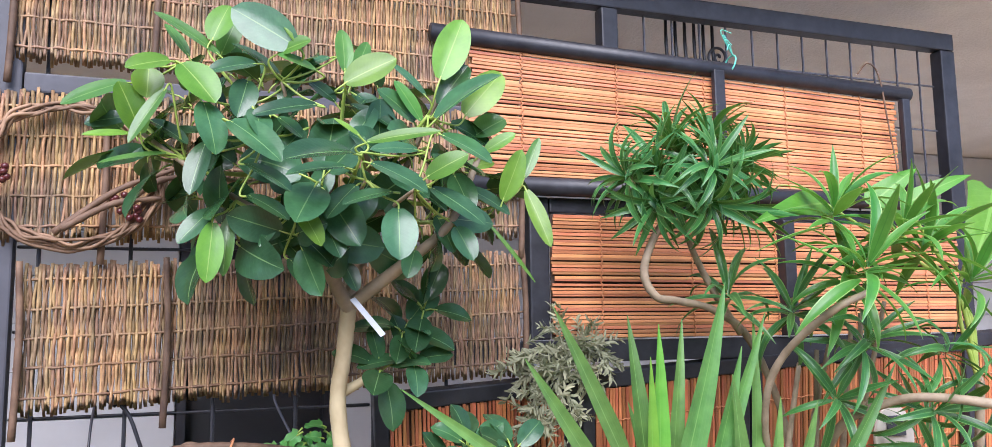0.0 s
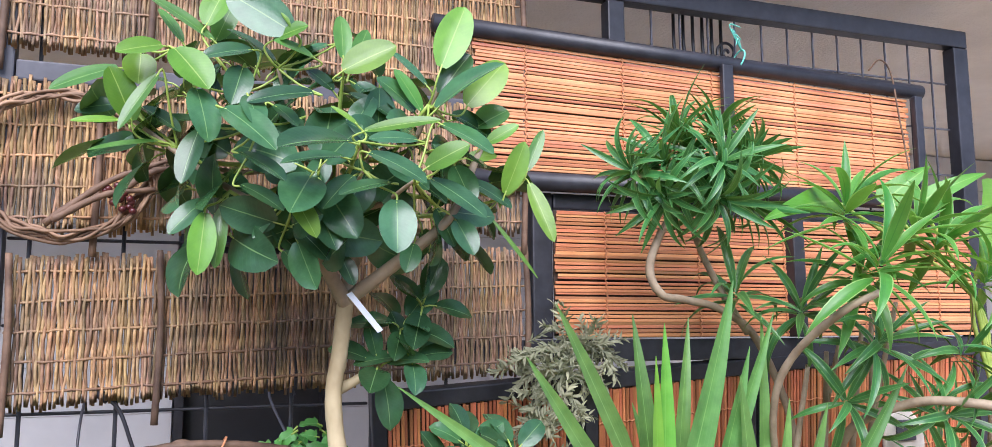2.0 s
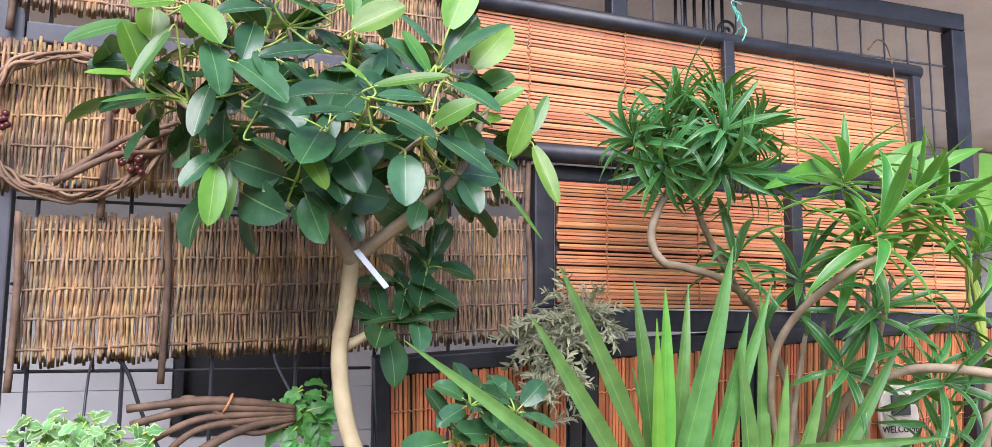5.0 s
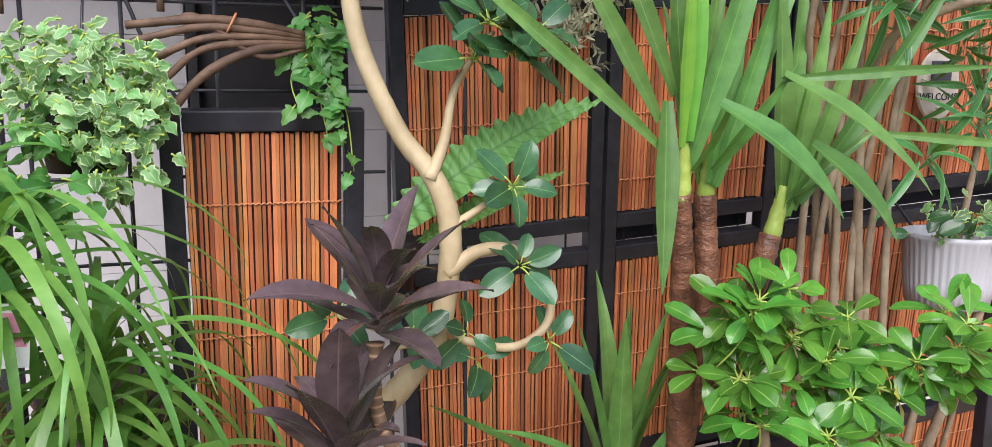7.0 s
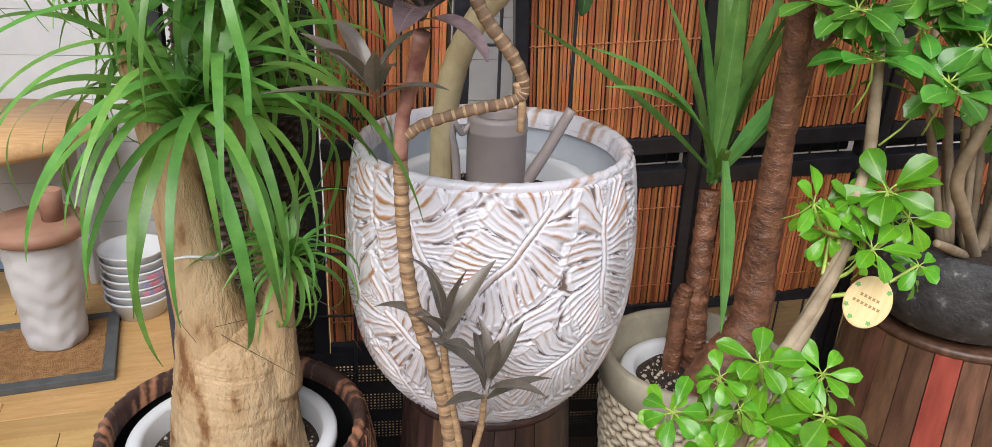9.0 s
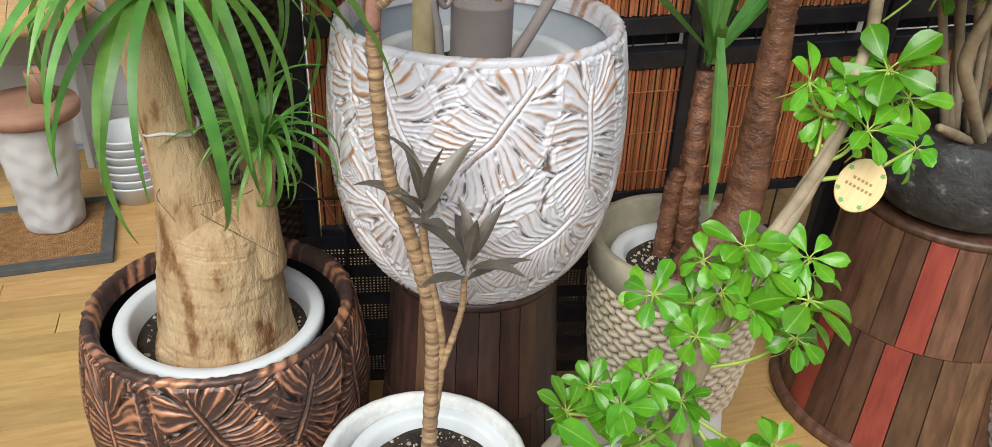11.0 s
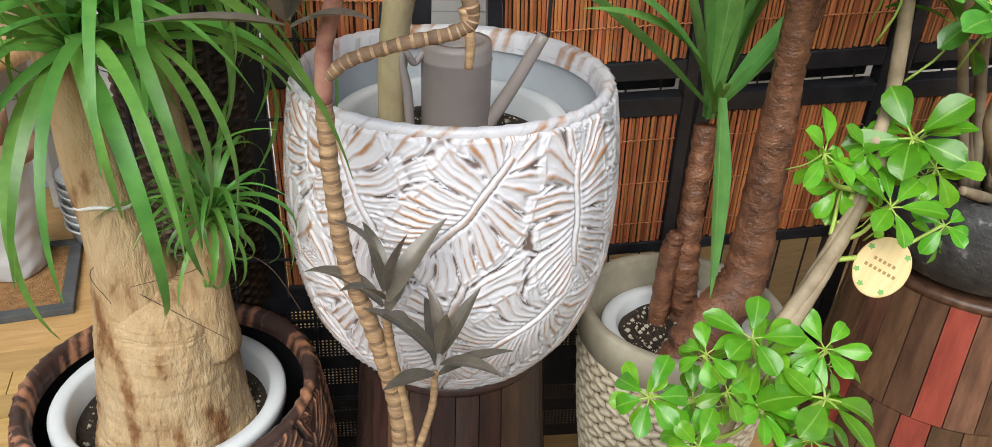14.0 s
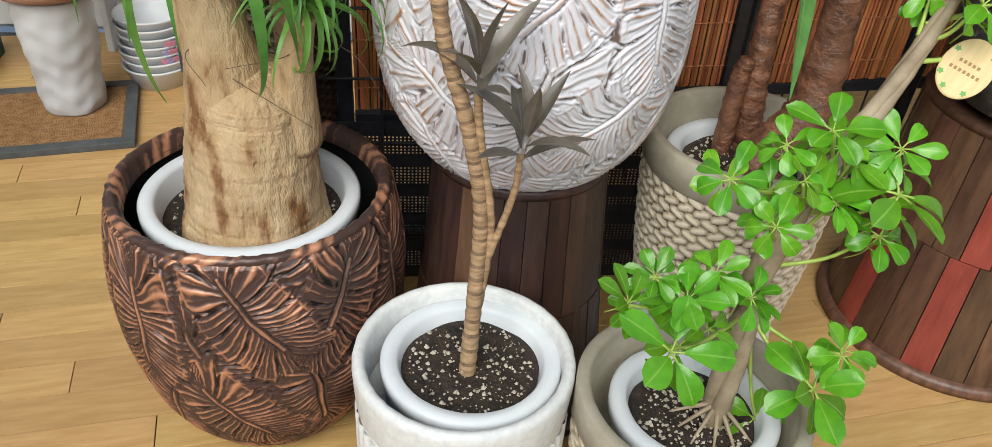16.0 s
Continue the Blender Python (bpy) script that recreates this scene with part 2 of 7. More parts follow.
M = dict(
    iron=surface("black_painted_steel", (0.012, 0.012, 0.016), (0.03, 0.03, 0.038), 30, 0.45, bump=0.15),
    iron_old=surface("dark_grey_steel", (0.035, 0.035, 0.045), (0.07, 0.07, 0.085), 12, 0.55, bump=0.15),
    slat=surface("orange_bamboo", (0.41, 0.14, 0.055), (0.64, 0.28, 0.125), 9, 0.42, stretch=(1, 8, 8), bump=0.2, rnd=0.32, hue=0.012),
    slat_v=surface("red_bamboo", (0.37, 0.11, 0.042), (0.60, 0.23, 0.095), 9, 0.42, stretch=(8, 8, 1), bump=0.2, rnd=0.38, hue=0.012),
    cord=surface("orange_cord", (0.45, 0.17, 0.07), (0.62, 0.28, 0.13), 200, 0.8),
    willow=surface("peeled_willow", (0.215, 0.130, 0.078), (0.46, 0.315, 0.195), 14, 0.6, stretch=(6, 6, 1), bump=0.5, bscale=300, rnd=0.42, hue=0.02, c3=(0.50, 0.33, 0.17), patch=(0.60, 0.60, 0.63)),
    # Bark of the hamper lid; also the dark sheets that stand for shade behind slats.
    willow_dark=surface("dark_bark_and_gap_shade", (0.03, 0.016, 0.01), (0.10, 0.055, 0.035), 20, 0.6, bump=0.5, rnd=0.3),
    vine=surface("tan_vine", (0.13, 0.07, 0.04), (0.30, 0.185, 0.11), 30, 0.7, bump=0.6, bscale=200, rnd=0.3),
    planter=surface("pale_grey_resin", (0.42, 0.43, 0.46), (0.50, 0.51, 0.54), 8, 0.5, bump=0.05),
    wrap=surface("crumpled_plastic_wrap", (0.44, 0.44, 0.46), (0.54, 0.54, 0.56), 8, 0.4, bump=0.2),
    twig=surface("brown_twig", (0.065, 0.035, 0.022), (0.19, 0.115, 0.07), 30, 0.7, bump=0.6, bscale=200, rnd=0.2),
    berry=surface("dark_red_berry", (0.05, 0.008, 0.008), (0.10, 0.02, 0.02), 60, 0.3, bump=0.1),
    board=surface("pale_oak_flooring", (0.42, 0.25, 0.088), (0.56, 0.36, 0.155), 7, 0.42, stretch=(1.2, 9, 1), bump=0.15, bscale=60, rnd=0.10, hue=0.006),
    siding=surface("pale_grey_siding", (0.54, 0.55, 0.57), (0.63, 0.64, 0.66), 6, 0.7, bump=0.2, rnd=0.03),
    plaster=surface("grey_stucco", (0.68, 0.67, 0.65), (0.80, 0.79, 0.77), 5, 0.85, bump=0.8, bscale=110, dist=0.004),
    dim=surface("dark_opening", (0.022, 0.022, 0.024), (0.04, 0.04, 0.043), 4, 0.4, bump=0),
    white=surface("white_plastic", (0.62, 0.64, 0.68), (0.71, 0.73, 0.76), 8, 0.4, bump=0.05),
    cream=surface("speckled_white_resin", (0.60, 0.60, 0.60), (0.74, 0.74, 0.73), 90, 0.55, bump=0.25, c3=(0.86, 0.85, 0.83)),
    glaze_in=surface("pale_grey_pot_inside", (0.52, 0.56, 0.62), (0.66, 0.69, 0.74), 10, 0.6, bump=0.3),
    black_in=surface("black_pot_inside", (0.012, 0.012, 0.014), (0.03, 0.03, 0.033), 10, 0.5, bump=0.2),
    relief_w=relief_material("whitewashed_leaf_relief", (0.15, 0.105, 0.09), (0.60, 0.585, 0.63), (0.37, 0.19, 0.095), 0.36, 0.0, 0.27, 0.54),
    relief_c=relief_material("coppered_leaf_relief", (0.010, 0.008, 0.008), (0.080, 0.046, 0.039), (0.53, 0.25, 0.145), 0.42, 0.3, 0.24, 0.48),
    # Darker between the stitches, paler on their crowns, by relief height.
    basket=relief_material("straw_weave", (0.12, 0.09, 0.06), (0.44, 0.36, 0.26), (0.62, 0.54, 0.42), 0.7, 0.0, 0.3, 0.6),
    stoneware=surface("sandy_pot_rim", (0.24, 0.21, 0.155), (0.38, 0.34, 0.265), 14, 0.7, bump=0.4),
    soil=surface("damp_potting_soil", (0.012, 0.008, 0.006), (0.05, 0.032, 0.022), 60, 0.9, bump=1.0, bscale=140, dist=0.006),
    pumice=surface("pumice_grit", (0.20, 0.16, 0.11), (0.58, 0.53, 0.45), 60, 0.9, bump=0.5, rnd=0.2),
    stone=surface("black_pitted_stone", (0.018, 0.018, 0.02), (0.06, 0.06, 0.063), 26, 0.7, bump=1.0, bscale=120, dist=0.004, c3=(0.36, 0.36, 0.35), hi=0.60),
    stave=surface("stained_barrel_wood", (0.06, 0.030, 0.018), (0.17, 0.088, 0.052), 10, 0.4, stretch=(6, 6, 1), bump=0.35, rnd=0.35, hue=0.012),
    stave_red=surface("red_painted_barrel_wood", (0.18, 0.030, 0.022), (0.30, 0.06, 0.042), 10, 0.42, stretch=(6, 6, 1), bump=0.35, rnd=0.15),
    stave_dark=surface("dark_barrel_wood", (0.018, 0.010, 0.009), (0.06, 0.028, 0.022), 10, 0.4, stretch=(6, 6, 1), bump=0.35, rnd=0.35, hue=0.01),
    can=surface("taupe_painted_tin", (0.26, 0.215, 0.205), (0.33, 0.28, 0.265), 8, 0.4, bump=0.1),
    bark_pale=surface("smooth_fig_bark", (0.30, 0.23, 0.12), (0.53, 0.44, 0.265), 18, 0.6, stretch=(1, 1, 0.6), bump=0.5, bscale=90),
    bark_grey=surface("grey_brown_bark", (0.20, 0.148, 0.092), (0.40, 0.315, 0.215), 25, 0.7, bump=0.6, bscale=160),
    bark_red=surface("flaking_red_brown_bark", (0.06, 0.024, 0.014), (0.25, 0.11, 0.06), 34, 0.45, stretch=(1, 1, 1.4), bump=1.0, bscale=90, dist=0.005, c3=(0.36, 0.2, 0.12)),
    bark_tan=surface("tan_corky_bark", (0.19, 0.085, 0.03), (0.43, 0.29, 0.155), 11, 0.75, stretch=(2.6, 2.6, 0.9), bump=1.0, bscale=40, dist=0.006, lo=0.33, hi=0.45, c3=(0.50, 0.36, 0.21)),
    bark_ring=surface("ringed_cane_bark", (0.188, 0.112, 0.062), (0.525, 0.350, 0.200), 40, 0.6, stretch=(1, 1, 4), bump=0.7, bscale=160, c3=(0.48, 0.36, 0.24)),
    bark_scar=surface("brown_leaf_scars", (0.12, 0.07, 0.042), (0.26, 0.165, 0.10), 60, 0.7, bump=0.4),
    cane_pink=surface("pink_cane", (0.17, 0.055, 0.05), (0.36, 0.19, 0.14), 40, 0.5, bump=0.3),
    stalk=surface("yellow_green_stalk", (0.24, 0.36, 0.05), (0.42, 0.52, 0.12), 30, 0.45, bump=0.1),
    coir=surface("brown_coir", (0.22, 0.10, 0.035), (0.40, 0.22, 0.09), 50, 0.95, bump=1.0, bscale=200, dist=0.008),
    rubber=surface("grey_rubber_border", (0.05, 0.055, 0.06), (0.09, 0.095, 0.10), 20, 0.7),
    terracotta=surface("brown_terracotta", (0.25, 0.13, 0.085), (0.36, 0.2, 0.14), 14, 0.7, bump=0.3),
    slab=surface("honey_wood_slab", (0.50, 0.29, 0.13), (0.66, 0.43, 0.22), 12, 0.5, stretch=(1, 6, 6), bump=0.2),
    string=surface("mint_green_twine", (0.12, 0.55, 0.42), (0.2, 0.68, 0.54), 90, 0.7),
    label=surface("yellow_wooden_tag", (0.60, 0.42, 0.18), (0.70, 0.52, 0.26), 20, 0.5, stretch=(6, 1, 1), bump=0.1),
    ink=surface("faded_ink", (0.28, 0.17, 0.06), (0.36, 0.22, 0.09), 60, 0.7, bump=0),
    ink_green=surface("green_print", (0.12, 0.32, 0.08), (0.2, 0.42, 0.12), 60, 0.7, bump=0),
    signboard=surface("weathered_white_wood", (0.55, 0.48, 0.40), (0.70, 0.64, 0.56), 20, 0.7, bump=0.3),
    pink=surface("pink_print", (0.62, 0.16, 0.34), (0.8, 0.4, 0.52), 90, 0.5, bump=0),
    lilac=surface("violet_print", (0.3, 0.28, 0.62), (0.45, 0.45, 0.72), 90, 0.5, bump=0),
    fig=leaf_material("dark_glossy_fig_leaf", (0.022, 0.072, 0.030), (0.050, 0.135, 0.055), (0.18, 0.32, 0.11), 0.25, through=0.10, rnd=0.4, veins=0.035, rib_w=0.016),
    fig_mid=leaf_material("middle_green_fig_leaf", (0.05, 0.15, 0.030), (0.10, 0.23, 0.045), (0.26, 0.40, 0.13), 0.30, through=0.2, rnd=0.3, veins=0.04, rib_w=0.018),
    fig_new=leaf_material("fresh_fig_leaf", (0.085, 0.205, 0.020), (0.155, 0.32, 0.034), (0.33, 0.46, 0.11), 0.34, through=0.25, rnd=0.3, veins=0.05, rib_w=0.018),
    drac=leaf_material("striped_dracaena_leaf", (0.026, 0.125, 0.032), (0.055, 0.20, 0.050), (0.14, 0.32, 0.09), 0.33, edge=(0.14, 0.30, 0.085), edge_at=0.40, veins=0.0, rnd=0.35, through=0.2),
    drac_new=leaf_material("bright_dracaena_leaf", (0.055, 0.22, 0.034), (0.10, 0.32, 0.052), (0.05, 0.2, 0.04), 0.36, edge=(0.26, 0.44, 0.12), edge_at=0.42, veins=0.0, rnd=0.25, through=0.3),
    yuc=leaf_material("yucca_blade", (0.066, 0.175, 0.042), (0.128, 0.285, 0.068), (0.20, 0.38, 0.11), 0.36, veins=0.12, vein_scale=0.0, slant=9, rnd=0.3, through=0.22, rib_w=0.02),
    yuc_new=leaf_material("young_yucca_blade", (0.11, 0.30, 0.03), (0.18, 0.42, 0.05), (0.2, 0.45, 0.08), 0.38, veins=0.12, vein_scale=0.0, slant=9, rnd=0.2, through=0.3, rib_w=0.02),
    croton=leaf_material("mottled_croton_leaf", (0.30, 0.05, 0.02), (0.55, 0.30, 0.03), (0.6, 0.4, 0.05), 0.35, rnd=0.4, hue=0.04, veins=0.3),
    umb_y=leaf_material("yellow_variegated_leaflet", (0.55, 0.52, 0.05), (0.70, 0.66, 0.12), (0.6, 0.6, 0.2), 0.3, rnd=0.1, through=0.3, veins=0.05),
    umb_dark=leaf_material("deep_green_umbrella_leaflet", (0.045, 0.165, 0.020), (0.10, 0.29, 0.040), (0.22, 0.40, 0.08), 0.24, rnd=0.35, through=0.2, veins=0.08),
    umb=leaf_material("umbrella_leaflet", (0.075, 0.25, 0.012), (0.155, 0.40, 0.022), (0.26, 0.46, 0.07), 0.22, rnd=0.3, through=0.28, veins=0.08),
    strap=leaf_material("strap_leaf", (0.080, 0.225, 0.042), (0.165, 0.365, 0.078), (0.20, 0.40, 0.10), 0.34, veins=0.05, vein_scale=0, slant=7, rnd=0.35, through=0.28, rib_w=0.0),
    purple=leaf_material("dark_purple_leaf", (0.065, 0.044, 0.050), (0.155, 0.108, 0.116), (0.18, 0.12, 0.13), 0.19, veins=0.06, vein_scale=20, rib_w=0.02, rnd=0.4, hue=0.02, through=0.06),
    bronze=leaf_material("grey_bronze_leaf", (0.075, 0.060, 0.052), (0.15, 0.125, 0.105), (0.18, 0.14, 0.12), 0.34, veins=0.06, vein_scale=20, rib_w=0.03, rnd=0.3, through=0.06),
    ivy=leaf_material("variegated_ivy_leaf", (0.11, 0.29, 0.08), (0.27, 0.48, 0.20), (0.38, 0.58, 0.25), 0.45, edge=(0.46, 0.62, 0.31), veins=0.1, rnd=0.45, through=0.3, edge_at=0.38),
    ivy_green=leaf_material("green_ivy_leaf", (0.06, 0.22, 0.045), (0.12, 0.34, 0.08), (0.22, 0.42, 0.14), 0.45, veins=0.15, rnd=0.35, through=0.3),
    fern=leaf_material("crinkled_fern_leaf", (0.13, 0.34, 0.08), (0.21, 0.46, 0.13), (0.07, 0.22, 0.05), 0.5, relief=0.5, veins=0.6, vein_scale=24, slant=3, rnd=0.1, through=0.2),
    dried=leaf_material("dusty_grey_green_leaf", (0.22, 0.22, 0.13), (0.34, 0.34, 0.22), (0.36, 0.36, 0.25), 0.8, veins=0.0, rnd=0.3, through=0.15),
    monstera=leaf_material("bright_monstera_leaf", (0.09, 0.30, 0.03), (0.15, 0.40, 0.05), (0.25, 0.5, 0.1), 0.35, veins=0.15, rnd=0.1, through=0.4),
)


# ---------------------------------------------------------------- building
WORLD = {}


def hang(ob, parent, m=None):
    m = m or Matrix()
    if parent is not None:
        ob.parent = parent
        ob.matrix_parent_inverse = WORLD[parent].inverted()
    ob.matrix_basis = m
    WORLD[ob] = m
    return ob


def thing(name, at, label, category, group="", kind=""):
    """An empty at a thing's base, for its parts."""
    ob = new(name)
    ob.empty_display_size = 0.05
    hang(ob, None, pose(*at))
    return tagged(ob, label, category, group, kind)


def mesh_of(name, verts, faces, mats, smooth=True, uvs=None, mi=None, relief=None):
    me = bpy.data.meshes.new(name)
    me.from_pydata([tuple(v) for v in verts], [], faces)
    for m in mats if isinstance(mats, (list, tuple)) else [mats]:
        me.materials.append(m)
    if smooth:
        me.polygons.foreach_set("use_smooth", [True] * len(me.polygons))
    if mi is not None:
        me.polygons.foreach_set("material_index", mi)
    if uvs is not None:
        layer = me.uv_layers.new(name="UVMap")
        idx = np.zeros(len(me.loops), dtype=np.int32)
        me.loops.foreach_get("vertex_index", idx)
        layer.data.foreach_set("uv", np.array(uvs, dtype=np.float32)[idx].ravel())
    if relief is not None:
        me.attributes.new("relief", "FLOAT", "POINT").data.foreach_set("value", np.asarray(relief, dtype=np.float32))
    me.update()
    return me


def part(name, me, parent, label="", m=None):
    ob = hang(new(name, me), parent, m)
    return tagged(ob, label)


def join(*pieces):
    """One vertex and face list out of several."""
    vs, fs = [], []
    for v, f in pieces:
        o = len(vs)
        vs += [tuple(p) for p in v]
        fs += [tuple(i + o for i in q) for q in f]
    return vs, fs


def box(x0, x1, y0, y1, z0, z1, bevel=0.0):
    bm = bmesh.new()
    bmesh.ops.create_cube(bm, size=1)
    for v in bm.verts:
        v.co = ((x0 + x1) / 2 + v.co.x * (x1 - x0), (y0 + y1) / 2 + v.co.y * (y1 - y0), (z0 + z1) / 2 + v.co.z * (z1 - z0))
    if bevel:
        bmesh.ops.bevel(bm, geom=bm.edges[:], offset=bevel, segments=2, affect="EDGES", profile=0.6)
    bm.verts.index_update()
    out = [tuple(v.co) for v in bm.verts], [tuple(v.index for v in f.verts) for f in bm.faces]
    bm.free()
    return out


def spline(pts, n):
    """n points on a smooth curve through pts."""
    P = np.array(pts, dtype=float)
    if len(P) == 2:
        return [P[0] + (P[1] - P[0]) * k / (n - 1) for k in range(n)]
    E = np.vstack([2 * P[0] - P[1], P, 2 * P[-1] - P[-2]])
    out = []
    for k in range(n):
        s = k / (n - 1) * (len(P) - 1)
        i = min(int(s), len(P) - 2)
        u = s - i
        a, b, c, d = E[i : i + 4]
        out.append(0.5 * (2 * b + (c - a) * u + (2 * a - 5 * b + 4 * c - d) * u * u + (3 * b - a - 3 * c + d) * u**3))
    return out


def tube(pts, radii, sides=8, n=None, wobble=0.0, rings=0.0, seed=0, ring_step=0.012, flute=0.0):
    """A round limb along a smooth curve. wobble: uneven girth; rings: scars round it."""
    n = n or max(6, 5 * len(pts))
    C = spline(pts, n)
    R = np.interp(np.linspace(0, 1, n), np.linspace(0, 1, len(radii)), radii)
    rng = np.random.RandomState(seed)
    side = Vector((0.31, 0.87, 0.2))
    vs, fs, run = [], [], 0.0
    for k in range(n):
        d = Vector(C[min(k + 1, n - 1)] - C[max(k - 1, 0)])
        d.normalize()
        side = side - d * side.dot(d)
        side.normalize()
        other = d.cross(side)
        if k:
            run += float(np.linalg.norm(C[k] - C[k - 1]))
        g = 1 + rings * (1 if int(run / ring_step) % 2 else -1) + wobble * rng.uniform(-1, 1)
        for j in range(sides):
            a = 2 * math.pi * j / sides
            r = R[k] * g * (1 + wobble * 0.6 * rng.uniform(-1, 1) + flute * (math.sin(5 * a + 2.2 * math.sin(k * 0.13)) + 0.7 * math.sin(11 * a + k * 0.11) + 0.5 * math.sin(17 * a - k * 0.17)))
            vs.append(tuple(Vector(C[k]) + (side * math.cos(a) + other * math.sin(a)) * r))
    for k in range(n - 1):
        for j in range(sides):
            q = (j + 1) % sides
            fs.append((k * sides + j, k * sides + q, (k + 1) * sides + q, (k + 1) * sides + j))
    fs.append(tuple(range(sides - 1, -1, -1)))
    fs.append(tuple((n - 1) * sides + j for j in range(sides)))
    return vs, fs


def lathe(profile, at, sides=48, cap0=False, cap1=False, push=None):
    """Turns a profile of (radius, height) round the axis at."""
    vs, fs = [], []
    for r, z in profile:
        for j in range(sides):
            a = 2 * math.pi * j / sides
            k = r + (push(a, z) if push else 0)
            vs.append((at[0] + k * math.cos(a), at[1] + k * math.sin(a), at[2] + z))
    for k in range(len(profile) - 1):
        for j in range(sides):
            q = (j + 1) % sides
            fs.append((k * sides + j, k * sides + q, (k + 1) * sides + q, (k + 1) * sides + j))
    if cap0:
        fs.append(tuple(range(sides - 1, -1, -1)))
    if cap1:
        o = (len(profile) - 1) * sides
        fs.append(tuple(o + j for j in range(sides)))
    return vs, fs


# ---------------------------------------------------------------- leaves
def width_fig(v):
    return max(0.0, math.sin(math.pi * min(1, v**0.95))) ** 0.62 * (1 - 0.08 * v)


def width_oval(v):
    return max(0.0, math.sin(math.pi * min(1, v**0.92))) ** 0.5


def width_lance(v):
    return max(0.0, math.sin(math.pi * v**0.75)) ** 0.85


def width_sword(v):
    return min(1.0, 0.38 + 1.7 * v) * max(0.0, 1 - v**2.6) ** 0.9


def width_strap(v):
    return min(1.0, 0.8 + v) * (1 - v**3) ** 0.8 * (1 - 0.35 * v)


def width_spoon(v):
    return max(0.0, math.sin(math.pi * v**1.7)) ** 0.6


def width_heart(v):
    return max(0.0, (1 - v)) ** 0.75 * min(1, (v / 0.12)) ** 0.5 if v < 1 else 0.0


def leaf_shape(L, W, width, bend=0.4, fold=0.25, nv=8, nu=4, wave=0.0, stalk=0.0, seed=0, twist=0.0, start=0.0, frill=0.0, droop=1.3):
    """Blade along +y, upper side +z; bend: radians by which it droops from base to tip."""
    rng = random.Random(seed)
    vs, uvs, fs = [], [], []
    y = z = 0.0
    ph = rng.uniform(0, 6)
    for k in range(nv + 1):
        v = k / nv
        a = start - bend * v**droop
        if k:
            y += math.cos(a) * L / nv
            z += math.sin(a) * L / nv
        w = max(0.0006, W / 2 * width(min(0.999, max(0.001, v if k else 0.02))))
        tw = twist * v
        for j in range(nu + 1):
            u = j / nu * 2 - 1
            x = u * w
            up = fold * abs(x) + wave * math.sin(ph + 7 * v + 1.5 * u) * abs(u) * W
            if frill:
                x *= 1 + frill * 0.5 * math.sin(v * 110)
                up += frill * W * 0.6 * math.sin(v * 110) * abs(u) ** 0.5
            vs.append((x * math.cos(tw), y - up * math.sin(a), z + up * math.cos(a) + x * math.sin(tw)))
            uvs.append((0.5 + u / 2, v))
    s = nu + 1
    for k in range(nv):
        for j in range(nu):
            fs.append((k * s + j, k * s + j + 1, (k + 1) * s + j + 1, (k + 1) * s + j))
    mi = [0] * len(fs)
    if stalk:
        o = len(vs)
        tv, tf = tube([(0, -stalk, -stalk * 0.25), (0, -stalk * 0.5, -stalk * 0.02), (0, 0.004, 0)], [0.0017, 0.0014, 0.0012], 5, 5)
        vs += tv
        uvs += [(0.2, 0.5)] * len(tv)
        fs += [tuple(i + o for i in f) for f in tf]
        mi += [1] * len(tf)
        vs = [(a, b + stalk, c + stalk * 0.25) for a, b, c in vs]
    return vs, fs, uvs, mi


def leaf_set(name, mats, count, L, W, width, bend=(0.2, 0.9), **more):
    out = []
    for k in range(count):
        b = bend[0] + (bend[1] - bend[0]) * k / max(1, count - 1)
        vs, fs, uvs, mi = leaf_shape(L, W, width, b, seed=k, **more)
        out.append(mesh_of(name, vs, fs, mats, True, uvs, mi))
    return out


def aim(at, d, up, s=1.0, roll=0.0):
    """The pose of a leaf whose blade runs along d with its upper side towards up."""
    d = Vector(d).normalized()
    up = Vector(up)
    up = up - d * up.dot(d)
    if up.length < 1e-4:
        up = d.orthogonal()
    up.normalize()
    x = d.cross(up)
    m = Matrix((x, d, up)).transposed().to_4x4()
    return Matrix.Translation(at) @ m @ Matrix.Rotation(roll, 4, "Y") @ Matrix.Diagonal((s, s, s, 1))


RND = random.Random(7)


def rosette(parent, meshes, at, axis, n, lo, hi, size=(0.8, 1.1), name="leaf", rise=0.0, phase=None, label=""):
    """Leaves in a spiral round axis; lo, hi: degrees from the axis, inner to outer ones."""
    axis = Vector(axis).normalized()
    e = axis.orthogonal().normalized()
    f = axis.cross(e)
    ph = RND.uniform(0, 6.28) if phase is None else phase
    for k in range(n):
        a = ph + k * 2.39996 + RND.uniform(-0.2, 0.2)
        q = radians(lo + (hi - lo) * ((k + 0.5) / n) + RND.uniform(-7, 7))
        out = e * math.cos(a) + f * math.sin(a)
        d = axis * math.cos(q) + out * math.sin(q)
        up = axis * math.sin(q) - out * math.cos(q)
        p = Vector(at) + axis * (rise * (1 - k / n)) + out * 0.003
        part(name, RND.choice(meshes), parent, label, aim(p, d, up, RND.uniform(*size), RND.uniform(-0.25, 0.25)))


# ---------------------------------------------------------------- setting
GY = 1.73  # plane of the steel lattice
BY = 3.0  # back wall
CEIL = 2.40
FRONT = 2.3

floor = thing("floor", (0.4, 0, 0), "pale oak strip flooring", "floor", kind="structure")
part("underlay", mesh_of("underlay", *box(-4, 5, -4, BY, -0.06, -0.006), M["rubber"], False), floor)
wall_back = thing("wall_back", (0.4, BY, 0), "pale grey horizontal lap siding wall", "wall", kind="structure")
